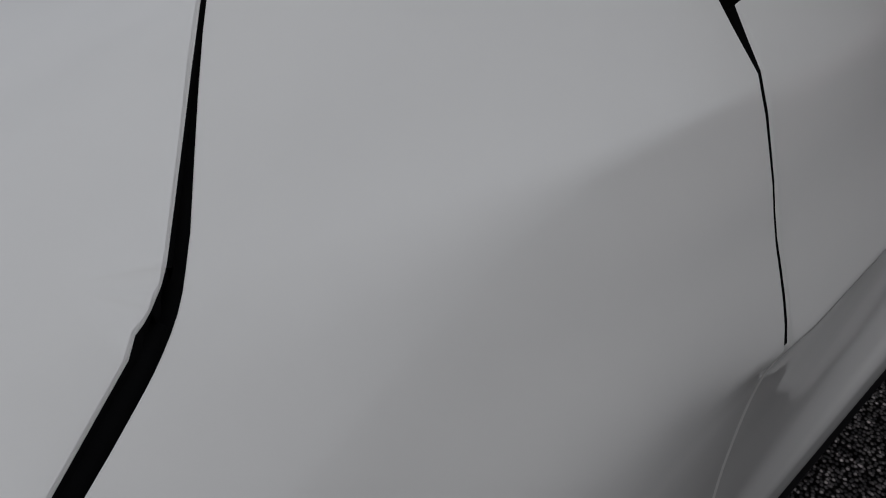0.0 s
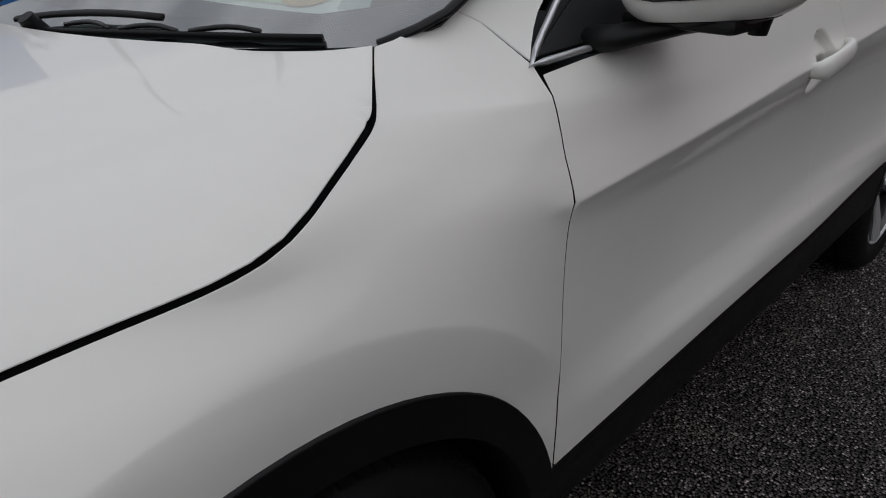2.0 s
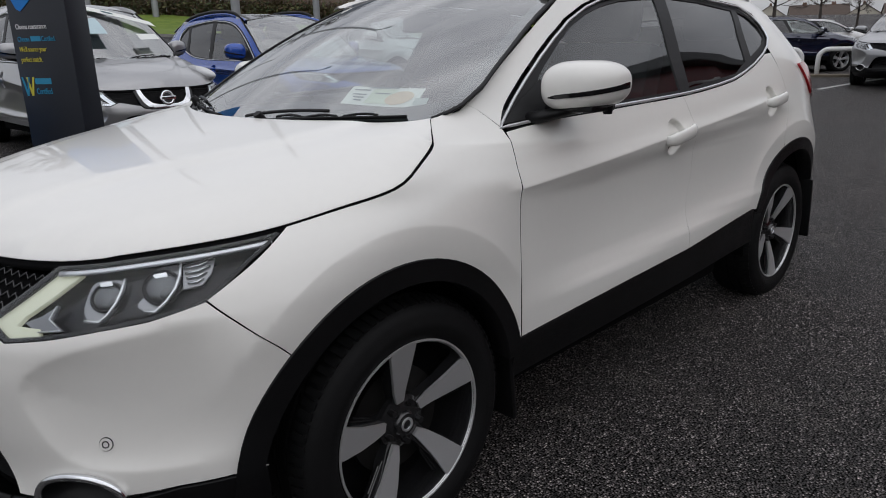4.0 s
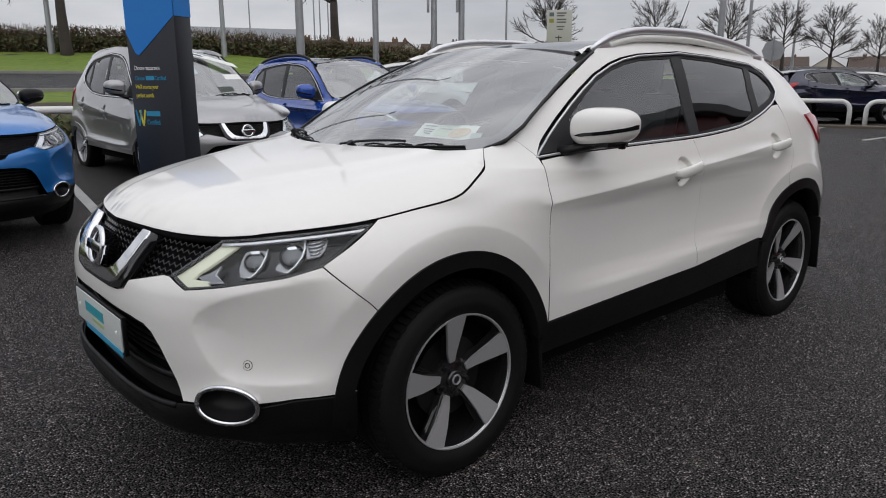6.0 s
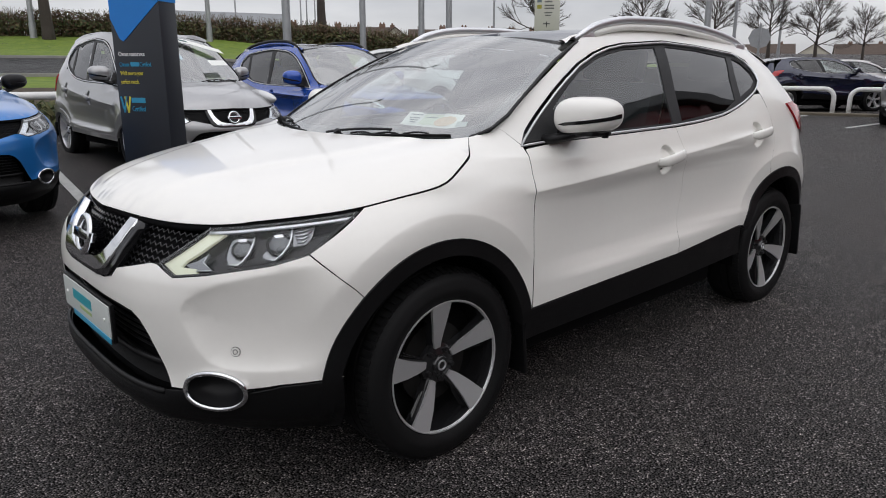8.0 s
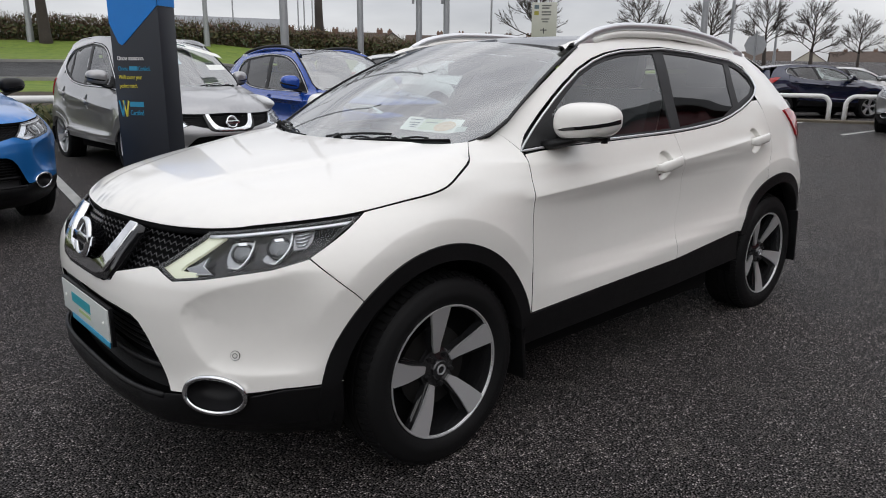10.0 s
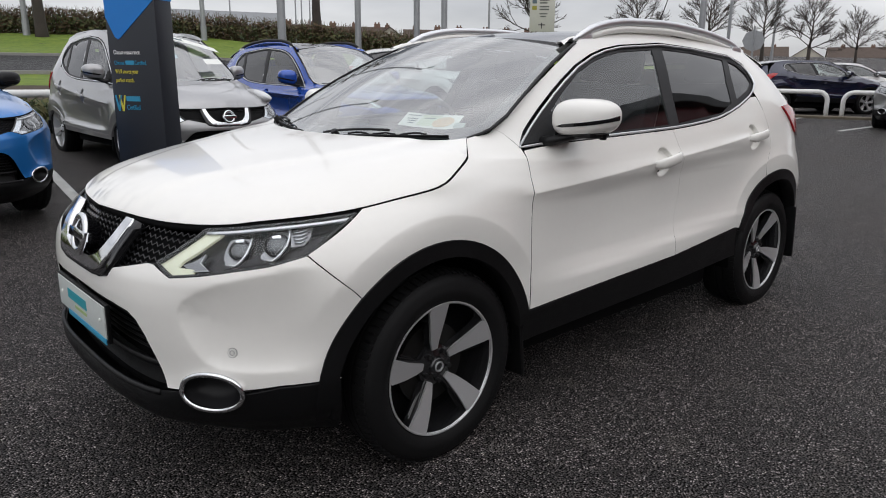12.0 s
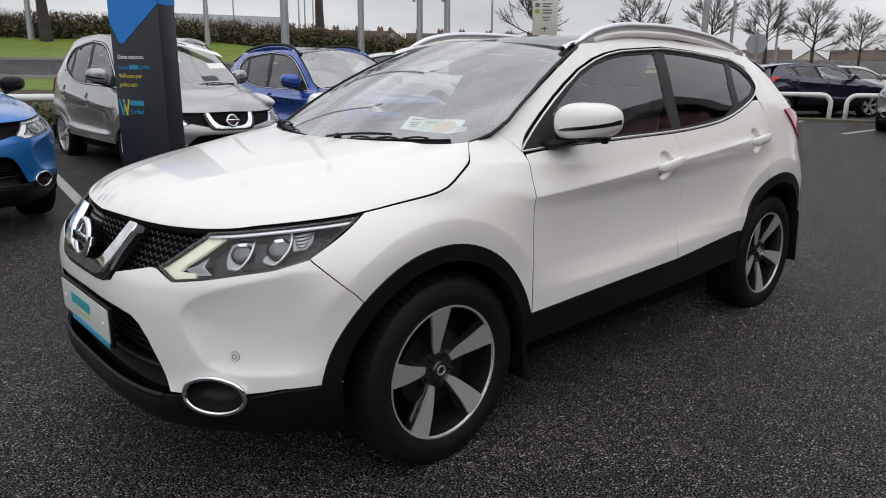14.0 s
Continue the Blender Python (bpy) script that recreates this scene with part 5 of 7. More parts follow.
# card and tag behind the windscreen
card = skin("sales_card", [(-0.350, 0.210), (-0.598, 0.186), (-0.612, 0.080), (-0.366, 0.117)], screen, PAPER, car, "printed white sales card", step=0.06, rim=0, lift=-0.010, flip=True)
skin("card_seal", ring_on(screen, (-0.545, 0.135), 0.040, 0.036, 24), screen, material("pale_gold_print", (0.62, 0.45, 0.28), 0.6, vary=0.25, scale=60), card, step=0.03, rim=0, lift=-0.008, flip=True)
skin("card_panel", [(-0.44, 0.19), (-0.52, 0.182), (-0.522, 0.105), (-0.445, 0.115)], screen, material("pale_green_print", (0.60, 0.66, 0.52), 0.6), card, step=0.06, rim=0, lift=-0.0085, flip=True)
for y0, y1, v in ((-0.42, -0.52, 0.196), (-0.37, -0.43, 0.188), (-0.38, -0.43, 0.165), (-0.39, -0.43, 0.150), (-0.455, -0.505, 0.165), (-0.40, -0.43, 0.135)):
    skin("card_print", [(y0, v + 0.003), (y1, v - 0.003), (y1, v - 0.009), (y0, v - 0.003)], screen, INK, card, step=0.05, rim=0, lift=-0.0080, flip=True)
skin("window_tag", [(-0.592, 0.133), (-0.631, 0.130), (-0.639, 0.089), (-0.599, 0.094)], screen, material("grey_tag", (0.45, 0.5, 0.48), 0.5), car, "small grey windscreen tag", step=0.05, rim=0, lift=-0.009, flip=True)

# cabin
cab = bmesh.new()
box(cab, 1.75, 0, 0.50, 2.3, 1.40, 0.30, 0.05)
part("cabin_floor", cab, DASH, car)
dash = bmesh.new()
box(dash, 0.66, 0, 0.985, 0.62, 1.42, 0.20, 0.07)
box(dash, 0.84, 0.37, 1.08, 0.22, 0.36, 0.08, 0.03)
part("dashboard", dash, DASH, car)
bm = bmesh.new()
V, F = tube([Matrix.Translation((1.02, 0.37, 1.03)) @ Matrix.Rotation(radians(-65), 4, "Y") @ Vector((0.185 * math.cos(a), 0.185 * math.sin(a), 0)) for a in np.linspace(0, 2 * math.pi, 32, endpoint=False)], 0.015, 8, closed=True)
wheel_ob = mesh_ob("steering_wheel", V, F, DASH, car)
bm = bmesh.new()
box(bm, 0, 0, 0, 0.33, 0.06, 0.03, 0.01, Matrix.Translation((1.01, 0.37, 1.03)) @ Matrix.Rotation(radians(-65), 4, "Y"))
box(bm, 0, 0, -0.02, 0.06, 0.34, 0.03, 0.01, Matrix.Translation((1.01, 0.37, 1.03)) @ Matrix.Rotation(radians(-65), 4, "Y"))
part("wheel_spoke", bm, DASH, wheel_ob)
for sx, sy, w in ((1.55, -0.37, 0.50), (1.55, 0.37, 0.50), (2.45, -0.40, 0.52), (2.45, 0.40, 0.52)):
    seat = new("seat")
    seat.parent = car
    bm = bmesh.new()
    box(bm, sx - 0.25, sy, 0.72, 0.52, w, 0.16, 0.06)
    part("seat_cushion", bm, SEAT, seat)
    bm = bmesh.new()
    box(bm, 0, 0, 0.30, 0.14, w, 0.62, 0.06, Matrix.Translation((sx, sy, 0.72)) @ Matrix.Rotation(radians(16), 4, "Y"))
    part("seat_back", bm, SEAT, seat)
    bm = bmesh.new()
    box(bm, 0, 0, 0.70, 0.10, 0.27, 0.18, 0.045, Matrix.Translation((sx, sy, 0.72)) @ Matrix.Rotation(radians(14), 4, "Y"))
    part("headrest", bm, SEAT, seat)
    bm = bmesh.new()
    for o in (-0.06, 0.06):
        rod(bm, (sx + 0.15, sy + o, 1.30), (sx + 0.165, sy + o, 1.38), 0.006, 0.006, 6)
    part("headrest_post", bm, CHROME, seat)
skin("headlining", [(1.02, -0.55), (2.7, -0.55), (2.7, 0.55), (1.02, 0.55)], roof, HEADLINING, car, step=0.1, rim=0, lift=-0.035)
bm = bmesh.new()
box(bm, 0.92, 0.0, 1.400, 0.025, 0.22, 0.065, 0.012)
box(bm, 0.90, 0.0, 1.445, 0.06, 0.05, 0.05, 0.012)
part("interior_mirror", bm, GLOSS_BLACK, car)


# ---- the ground ----
def smooth1(a, b, x):
    t = min(1.0, max(0.0, (x - a) / (b - a)))
    return t * t * (3 - 2 * t)


VERGE = curve([(-400, 0.0), (12.6, 0.0), (13.2, 0.05), (14.8, 0.40), (17.8, 0.53), (18.0, 0.56), (29.6, 1.08), (30.0, 1.21), (35.0, 1.65), (40.5, 2.46), (46, 2.70), (90, 3.5), (200, 5.3), (500, 9)])


def ground_z(x, y):
    """A car park that rises gently away from the car, and beyond it a road on a bank."""
    d = (x + 1.55) * 0.67 + (y + 2.57) * 0.74
    w, u = 0.41 * x + 0.91 * y, 0.91 * x - 0.41 * y
    d = min(max(0.0, d - 3.5), 20.0)
    near = 0.03 * min(d, 11.5) + 0.012 * max(0.0, d - 11.5)
    near += 0.025 * min(max(0.0, y - 1.2), 11.0) * (1 - smooth1(-2, 4.5, u))
    return near + float(VERGE(w - 4.0 * smooth1(2, 14, u)))


def noise_ramp(m, scale, stops, detail=8, roughness=0.6, vector="Object"):
    """Colour stops driven by a noise, for a material m."""
    n, l = m.node_tree.nodes, m.node_tree.links
    co, t, r = n.new("ShaderNodeTexCoord"), n.new("ShaderNodeTexNoise"), n.new("ShaderNodeValToRGB")
    t.inputs["Scale"].default_value, t.inputs["Detail"].default_value, t.inputs["Roughness"].default_value = scale, detail, roughness
    l.new(co.outputs[vector], t.inputs["Vector"])
    l.new(t.outputs["Fac"], r.inputs["Fac"])
    e = r.color_ramp.elements
    while len(e) < len(stops):
        e.new(0.5)
    for el, (p, c) in zip(e, stops):
        el.position, el.color = p, (*c, 1)
    return r, t


def asphalt(name, base, stones, wear):
    """Dark binder, pale chips about a centimetre across, and worn, damp patches metres wide."""
    m = bpy.data.materials.new(name)
    m.use_nodes = True
    n, l = m.node_tree.nodes, m.node_tree.links
    b = n["Principled BSDF"]
    co = n.new("ShaderNodeTexCoord")
    chips = n.new("ShaderNodeTexVoronoi")
    chips.voronoi_dimensions = "2D"
    chips.inputs["Scale"].default_value = 135
    l.new(co.outputs["Object"], chips.inputs["Vector"])
    sep = n.new("ShaderNodeSeparateColor")
    l.new(chips.outputs["Color"], sep.inputs[0])
    pick = n.new("ShaderNodeValToRGB")
    e = pick.color_ramp.elements
    e[0].position, e[0].color = 0.25, (*base, 1)
    e[1].position, e[1].color = 1.0, (*stones, 1)
    mid = e.new(0.84)
    mid.color = (*(b_ + 0.24 * (s_ - b_) for b_, s_ in zip(base, stones)), 1)
    # the tops of the stones; the gaps between them are dark and dull
    tops = n.new("ShaderNodeMapRange")
    tops.interpolation_type = "SMOOTHSTEP"
    tops.inputs[1].default_value, tops.inputs[2].default_value = 0.22, 0.62
    tops.inputs[3].default_value, tops.inputs[4].default_value = 1.0, 0.04
    l.new(chips.outputs["Distance"], tops.inputs[0])
    l.new(sep.outputs[0], pick.inputs[0])
    r, t = noise_ramp(m, 0.55, [(0.30, (1 - wear,) * 3), (0.55, (1.0,) * 3), (0.75, (1 + wear * 1.6,) * 3)], 7, 0.65)
    clump, _ = noise_ramp(m, 30.0, [(0.34, (0.25,) * 3), (0.68, (2.1,) * 3)], 6, 0.75)
    mul = n.new("ShaderNodeVectorMath")
    mul.operation = "MULTIPLY"
    l.new(pick.outputs[0], mul.inputs[0])
    l.new(r.outputs[0], mul.inputs[1])
    mul2 = n.new("ShaderNodeVectorMath")
    mul2.operation = "MULTIPLY"
    l.new(mul.outputs[0], mul2.inputs[0])
    l.new(clump.outputs[0], mul2.inputs[1])
    dust, _ = noise_ramp(m, 4.5, [(0.54, (0.0,) * 3), (0.66, (0.70,) * 3)], 12, 0.8)
    mixd = n.new("ShaderNodeMixRGB")
    mixd.inputs["Color2"].default_value = (stones[0] * 0.40, stones[1] * 0.41, stones[2] * 0.38, 1)
    l.new(dust.outputs[0], mixd.inputs["Fac"])
    l.new(mul2.outputs[0], mixd.inputs["Color1"])
    cut = n.new("ShaderNodeVectorMath")
    cut.operation = "MULTIPLY"
    l.new(mixd.outputs[0], cut.inputs[0])
    l.new(tops.outputs[0], cut.inputs[1])
    l.new(cut.outputs[0], b.inputs["Base Color"])
    rr = n.new("ShaderNodeMapRange")
    rr.inputs[1].default_value, rr.inputs[2].default_value, rr.inputs[3].default_value, rr.inputs[4].default_value = 0.3, 0.7, 0.50, 0.78
    l.new(t.outputs["Fac"], rr.inputs[0])
    l.new(rr.outputs[0], b.inputs["Roughness"])
    gloss = n.new("ShaderNodeMath")
    gloss.operation = "MULTIPLY"
    gloss.inputs[1].default_value = 0.55
    l.new(tops.outputs[0], gloss.inputs[0])
    l.new(gloss.outputs[0], b.inputs["Specular IOR Level"])
    bump = n.new("ShaderNodeBump")
    bump.inputs["Strength"].default_value, bump.inputs["Distance"].default_value = 1.0, 0.004
    add = n.new("ShaderNodeMath")
    add.operation = "ADD"
    fine = n.new("ShaderNodeTexNoise")
    fine.inputs["Scale"].default_value, fine.inputs["Detail"].default_value = 330, 3
    l.new(co.outputs["Object"], fine.inputs["Vector"])
    l.new(tops.outputs[0], add.inputs[0])
    l.new(fine.outputs["Fac"], add.inputs[1])
    l.new(add.outputs[0], bump.inputs["Height"])
    l.new(bump.outputs[0], b.inputs["Normal"])
    return m


def land(name, mat, u0, u1, w0, w1, du, dw, lift=0.0, rough=0.0, label="", category=""):
    """A strip of land between two lines along the road; u runs along it, w across."""
    us, ws = np.arange(u0, u1 + du / 2, du), np.arange(w0, w1 + dw / 2, dw)
    V, F = [], []
    for w in ws:
        for u in us:
            x, y = 0.91 * u + 0.41 * w, -0.41 * u + 0.91 * w
            V.append((x, y, ground_z(x, y) + lift + rough * noise.noise((x * 1.7, y * 1.7, 3.0))))
    k = len(us)
    for j in range(len(ws) - 1):
        for i in range(k - 1):
            F.append((j * k + i, j * k + i + 1, (j + 1) * k + i + 1, (j + 1) * k + i))
    return tagged(mesh_ob(name, V, F, mat), label, category, kind="structure")


ASPHALT = asphalt("car_park_asphalt", (0.0140, 0.0122, 0.0124), (0.51, 0.455, 0.44), 0.40)
ROAD = asphalt("road_asphalt", (0.060, 0.060, 0.062), (0.15, 0.15, 0.148), 0.2)
xs = np.concatenate([np.linspace(-500, -40, 12), np.linspace(-30, 60, 91), np.linspace(75, 500, 14)])
ys = np.concatenate([np.linspace(-500, -40, 12), np.linspace(-30, 60, 91), np.linspace(75, 500, 14)])
V = [(x, y, ground_z(x, y)) for y in ys for x in xs]
k = len(xs)
F = [(j * k + i, j * k + i + 1, (j + 1) * k + i + 1, (j + 1) * k + i) for j in range(len(ys) - 1) for i in range(k - 1)]
tagged(mesh_ob("ground", V, F, ASPHALT), "dark worn asphalt with pale stone chips", "ground", kind="structure")

GRASS = bpy.data.materials.new("winter_grass")
GRASS.use_nodes = True
gr, _ = noise_ramp(GRASS, 2.5, [(0.25, (0.055, 0.100, 0.004)), (0.5, (0.105, 0.165, 0.007)), (0.75, (0.175, 0.205, 0.018))], 9, 0.7)
GRASS.node_tree.links.new(gr.outputs[0], GRASS.node_tree.nodes["Principled BSDF"].inputs["Base Color"])
GRASS.node_tree.nodes["Principled BSDF"].inputs["Roughness"].default_value = 0.9
SOIL = material("damp_soil", (0.05, 0.038, 0.026), 0.9, vary=0.4, scale=3, bump=0.6, bump_scale=30)
KERBSTONE = material("concrete_kerb", (0.24, 0.235, 0.22), 0.85, vary=0.2, scale=2, bump=0.3, bump_scale=60)
land("road", ROAD, -60, 120, 18.2, 29.6, 2.0, 1.2, 0.015, label="grey asphalt road beyond the car park", category="road")
land("grass_verge", GRASS, -60, 1.5, 14.6, 18.0, 0.7, 0.35, 0.03, 0.05, "short green grass strip beside the road", "grass")
land("grass_bank", GRASS, -60, 30, 30.2, 41.5, 1.0, 0.6, 0.04, 0.10, "green grass bank below the hedge", "grass")
land("grass_island", GRASS, 22.0, 31.0, 24.5, 27.0, 0.7, 0.5, 0.06, 0.05, "green grass island beside the road", "grass")
land("planted_strip", SOIL, -60, 1.5, 11.9, 14.6, 0.7, 0.3, 0.03, 0.05, "bare soil under the low shrubs", "ground")
for w in (18.1, 30.05):
    V, F = [], []
    us = np.arange(-60, 111, 1.0)
    for u in us:
        for dw, dz in ((-0.08, -0.2), (-0.08, 0.11), (0.06, 0.12), (0.08, -0.2)):
            x, y = 0.91 * u + 0.41 * (w + dw), -0.41 * u + 0.91 * (w + dw)
            xc, yc = 0.91 * u + 0.41 * w, -0.41 * u + 0.91 * w
            V.append((x, y, ground_z(xc, yc) + dz))
    for i in range(len(us) - 1):
        for j in range(3):
            F.append((i * 4 + j, i * 4 + j + 1, (i + 1) * 4 + j + 1, (i + 1) * 4 + j))
    tagged(mesh_ob("kerb", V, F, KERBSTONE, smooth=False), "grey concrete road kerb", "kerb", kind="structure")

# painted bay lines
LINE = material("worn_white_line", (0.42, 0.42, 0.40), 0.7, vary=0.35, scale=8)
for a, b in (((0.15, 3.3), (0.62, 7.8)), ((3.3, 3.6), (3.7, 8.8)), ((6.7, 4.0), (6.9, 9.2)), ((13.7, 2.46), (17.0, 2.17)), ((15.4, 4.24), (16.85, 4.38))):
    a, b = Vector(a), Vector(b)
    d = (b - a).normalized()
    nrm = Vector((-d.y, d.x)) * 0.05
    V, F = [], []
    for i in range(13):
        p = a + (b - a) * i / 12
        for q in (p + nrm, p - nrm):
            V.append((q.x, q.y, ground_z(q.x, q.y) + 0.006))
    F = [(2 * i, 2 * i + 1, 2 * i + 3, 2 * i + 2) for i in range(12)]
    tagged(mesh_ob("bay_line", V, F, LINE), "worn white painted parking line", "road marking", kind="structure")


# ---- neighbouring cars, of the same build but other paint and size ----
def paint(name, color, metal=0.5, rough=0.3):
    return material(name, color, rough, metal=metal, coat=1.0, vary=0.02, scale=2)


def neighbour(name, label, colour, place, size, skip=(), heights=None):
    top = new(name)
    tagged(top, label, "car")
    top.matrix_world = place @ Matrix.Diagonal((*size, 1))
    made = {car: top}
    for o in car.children_recursive:
        if o.parent not in made or any(o.name.startswith(k) for k in skip):
            continue
        c = o.copy()
        scene.collection.objects.link(c)
        c.parent = made[o.parent]
        made[o] = c
        on_wheel = o.name.startswith(("front_wheel", "rear_wheel")) or o.parent.name.startswith(("front_wheel", "rear_wheel"))
        if heights and c.data and not on_wheel:
            c.data = o.data.copy()
            co = np.empty(len(c.data.vertices) * 3)
            c.data.vertices.foreach_get("co", co)
            co[2::3] = heights(co[2::3])
            c.data.vertices.foreach_set("co", co)
        if c.data and c.data.materials and c.data.materials[0] is PAINT:
            c.material_slots[0].link = "OBJECT"
            c.material_slots[0].material = colour
        elif c.data and c.data.materials and c.data.materials[0] is DRL:
            c.material_slots[0].link = "OBJECT"
            c.material_slots[0].material = REFLECTOR
        elif c.data and c.data.materials and c.data.materials[0] is ALLOY_BLACK:
            c.material_slots[0].link = "OBJECT"
            c.material_slots[0].material = SILVER_TRIM
            if "label" in c:
                c["label"] = c["label"].replace("black painted", "silver")
        if c.data and c.data.materials and c.data.materials[0] in (PAINT, DRL):
            if "label" in c:
                c["label"] = c["label"].replace("white", "body-coloured").replace("lit pale yellow", "unlit")
    return top


SILVER = paint("silver_paint", (0.34, 0.34, 0.345), 0.7, 0.30)
BLUE = paint("bright_blue_paint", (0.015, 0.17, 0.50), 0.35, 0.28)
DEEP_BLUE = paint("deep_blue_paint", (0.008, 0.065, 0.36), 0.35, 0.25)
NAVY = paint("navy_black_paint", (0.010, 0.014, 0.040), 0.4, 0.22)
PEARL = paint("off_white_paint", (0.66, 0.66, 0.65), 0.0, 0.35)
BARE = ("grille_v", "sales_card", "window_tag", "badge", "plate_holder", "parking_sensor", "antenna", "camera_pod")
CITY = BARE + ("roof_rail",)
LOW_BELT = curve([(0.0, 0.0), (0.35, 0.33), (0.7, 0.60), (0.9, 0.76), (1.12, 0.93), (1.3, 1.18), (1.6, 1.56), (1.9, 1.86)])
SMALL_NOSE = curve([(0.0, 0.0), (0.35, 0.33), (0.55, 0.42), (0.7, 0.51), (0.9, 0.70), (1.1, 0.96), (1.3, 1.20), (1.45, 1.41), (1.58, 1.585), (1.8, 1.80)])
hatch = neighbour("blue_hatchback", "bright blue hatchback parked nose-out", BLUE, pose(-0.90, 4.25, ground_z(-0.7, 5), 0, 0, 95), (0.92, 0.95, 0.92), CITY + ("front_arch_cladding", "rear_arch_cladding", "sill_cladding"))
compact = neighbour("silver_crossover", "metallic silver small crossover parked nose-out", SILVER, pose(1.84, 5.35, ground_z(1.8, 6.5), 0, 0, 92), (0.88, 0.93, 0.985), ("sales_card", "window_tag", "plate_holder", "parking_sensor", "antenna", "camera_pod", "roof_rail"), SMALL_NOSE)
estate = neighbour("blue_estate", "deep blue estate car with black roof rails", DEEP_BLUE, pose(4.45, 5.45, ground_z(4.4, 6.5), 0, 0, 90), (1.04, 1.0, 0.98), BARE, LOW_BELT)
pale = neighbour("white_estate", "white car at the end of the row", PEARL, pose(8.4, 7.6, ground_z(8.4, 8), 0, 0, 90), (1.0, 1.0, 0.98), CITY)
dark = neighbour("navy_crossover", "dark navy crossover behind the white barrier", NAVY, pose(20.06, 4.54, ground_z(18.8, 4.8) - 0.01, 0, 0, 147.5), (0.985, 0.97, 0.89), CITY)
neighbour("white_saloon", "white car beyond the navy crossover", PEARL, pose(24.3, 5.1, ground_z(23.5, 5.6), 0, 0, 147.5), (1.05, 1.0, 0.86), CITY)
neighbour("silver_saloon", "silver saloon parked nose-out", SILVER, pose(15.3, 1.42, ground_z(15.5, 1.2), 0, 0, 8), (1.06, 1.0, 0.92), CITY)
neighbour("distant_estate", "white estate car out on the road", PEARL, pose(69.0, 28.5, 1.35, 0, 0, 150), (1.0, 1.0, 0.95), CITY)
for o in estate.children_recursive:
    if o.name.startswith("roof_rail"):
        o.material_slots[0].link = "OBJECT"
        o.material_slots[0].material = MATT_BLACK
        o["label"] = "black roof rail"
for o in compact.children_recursive:
    if o.name.startswith(("sill_cladding", "front_arch_cladding", "rear_arch_cladding")):
        o.material_slots[0].link = "OBJECT"
        o.material_slots[0].material = SILVER
for o in hatch.children_recursive:
    if o.name.startswith("mirror_cap"):
        o.material_slots[0].material = MATT_BLACK
POD_LENS = material("pod_lens_plastic", (0.60, 0.61, 0.62), 0.12, metal=0.2, coat=0.5)
for sg in (1, -1):
    # tall lamp pod on top of each front wing
    bm = bmesh.new()
    bmesh.ops.create_uvsphere(bm, u_segments=20, v_segments=12, radius=1.0, matrix=pose(-0.44, -sg * 0.635, 0.815, 0, -16, sg * 24) @ Matrix.Diagonal((0.19, 0.065, 0.062, 1)))
    pod = part("lamp_pod", bm, SILVER, compact, "raised lamp pod on the wing")
    bm = bmesh.new()
    bmesh.ops.create_uvsphere(bm, u_segments=20, v_segments=12, radius=1.0, matrix=pose(-0.475, -sg * 0.650, 0.822, 0, -16, sg * 24) @ Matrix.Diagonal((0.165, 0.062, 0.050, 1)))
    part("pod_lens", bm, POD_LENS, pod, "pale clear lens")
# banner and papers in the silver crossover's windscreen
skin("screen_banner", [(0.22, 0.90), (-0.70, 0.42), (-0.70, 0.56), (0.02, 0.935)], screen, PAPER, compact, "white banner slanting across the windscreen", step=0.08, rim=0, lift=0.004, flip=True)
skin("banner_mark", [(-0.12, 0.765), (-0.24, 0.705), (-0.24, 0.755), (-0.12, 0.815)], screen, INK, compact, step=0.08, rim=0, lift=0.006, flip=True)
skin("price_card", [(-0.55, 0.12), (-0.28, 0.12), (-0.28, 0.24), (-0.55, 0.24)], screen, PAPER, compact, "white price card", step=0.08, rim=0, lift=0.004, flip=True)
skin("notice_sheet", [(0.05, 0.25), (0.38, 0.25), (0.38, 0.60), (0.05, 0.60)], screen, material("pale_blue_sheet", (0.45, 0.58, 0.62), 0.6, vary=0.05), compact, "pale notice sheet", step=0.08, rim=0, lift=0.004, flip=True)


# ---- sign pillar ----
def words(text, size, mat, parent, m, name, spacing=1.0, width=1.0):
    cu = bpy.data.curves.new("words", "FONT")
    cu.body, cu.size, cu.extrude, cu.space_character = text, size, 0.001, spacing
    cu.align_x = "LEFT"
    tmp = new("tmp_words", cu)
    me = bpy.data.meshes.new_from_object(tmp.evaluated_get(bpy.context.evaluated_depsgraph_get()))
    bpy.data.objects.remove(tmp)
    bpy.data.curves.remove(cu)
    me.materials.clear()
    me.materials.append(mat)
    ob = new(name, me)
    ob.parent = parent
    ob.matrix_local = m @ Matrix.Diagonal((width, 1, 1, 1))
    return ob


SIGN_DARK = material("charcoal_sign", (0.014, 0.017, 0.024), 0.35, vary=0.1)
SIGN_BLUE = material("sign_blue", (0.0, 0.175, 0.56), 0.35)
SIGN_WHITE = material("sign_white", (0.75, 0.75, 0.75), 0.5)
SIGN_TEAL = material("sign_teal", (0.02, 0.25, 0.42), 0.5)
SIGN_YELLOW = material("sign_yellow", (0.62, 0.55, 0.06), 0.5)
totem = new("sign_pillar")
tagged(totem, "tall charcoal sign pillar with a blue pointed top", "sign")
TW, TH, TD = 0.46, 2.45, 0.19
bm = bmesh.new()
box(bm, -TW / 2, TD / 2, TH / 2 - 0.1, TW, TD, TH + 0.2, 0.008)
part("pillar", bm, SIGN_DARK, totem)
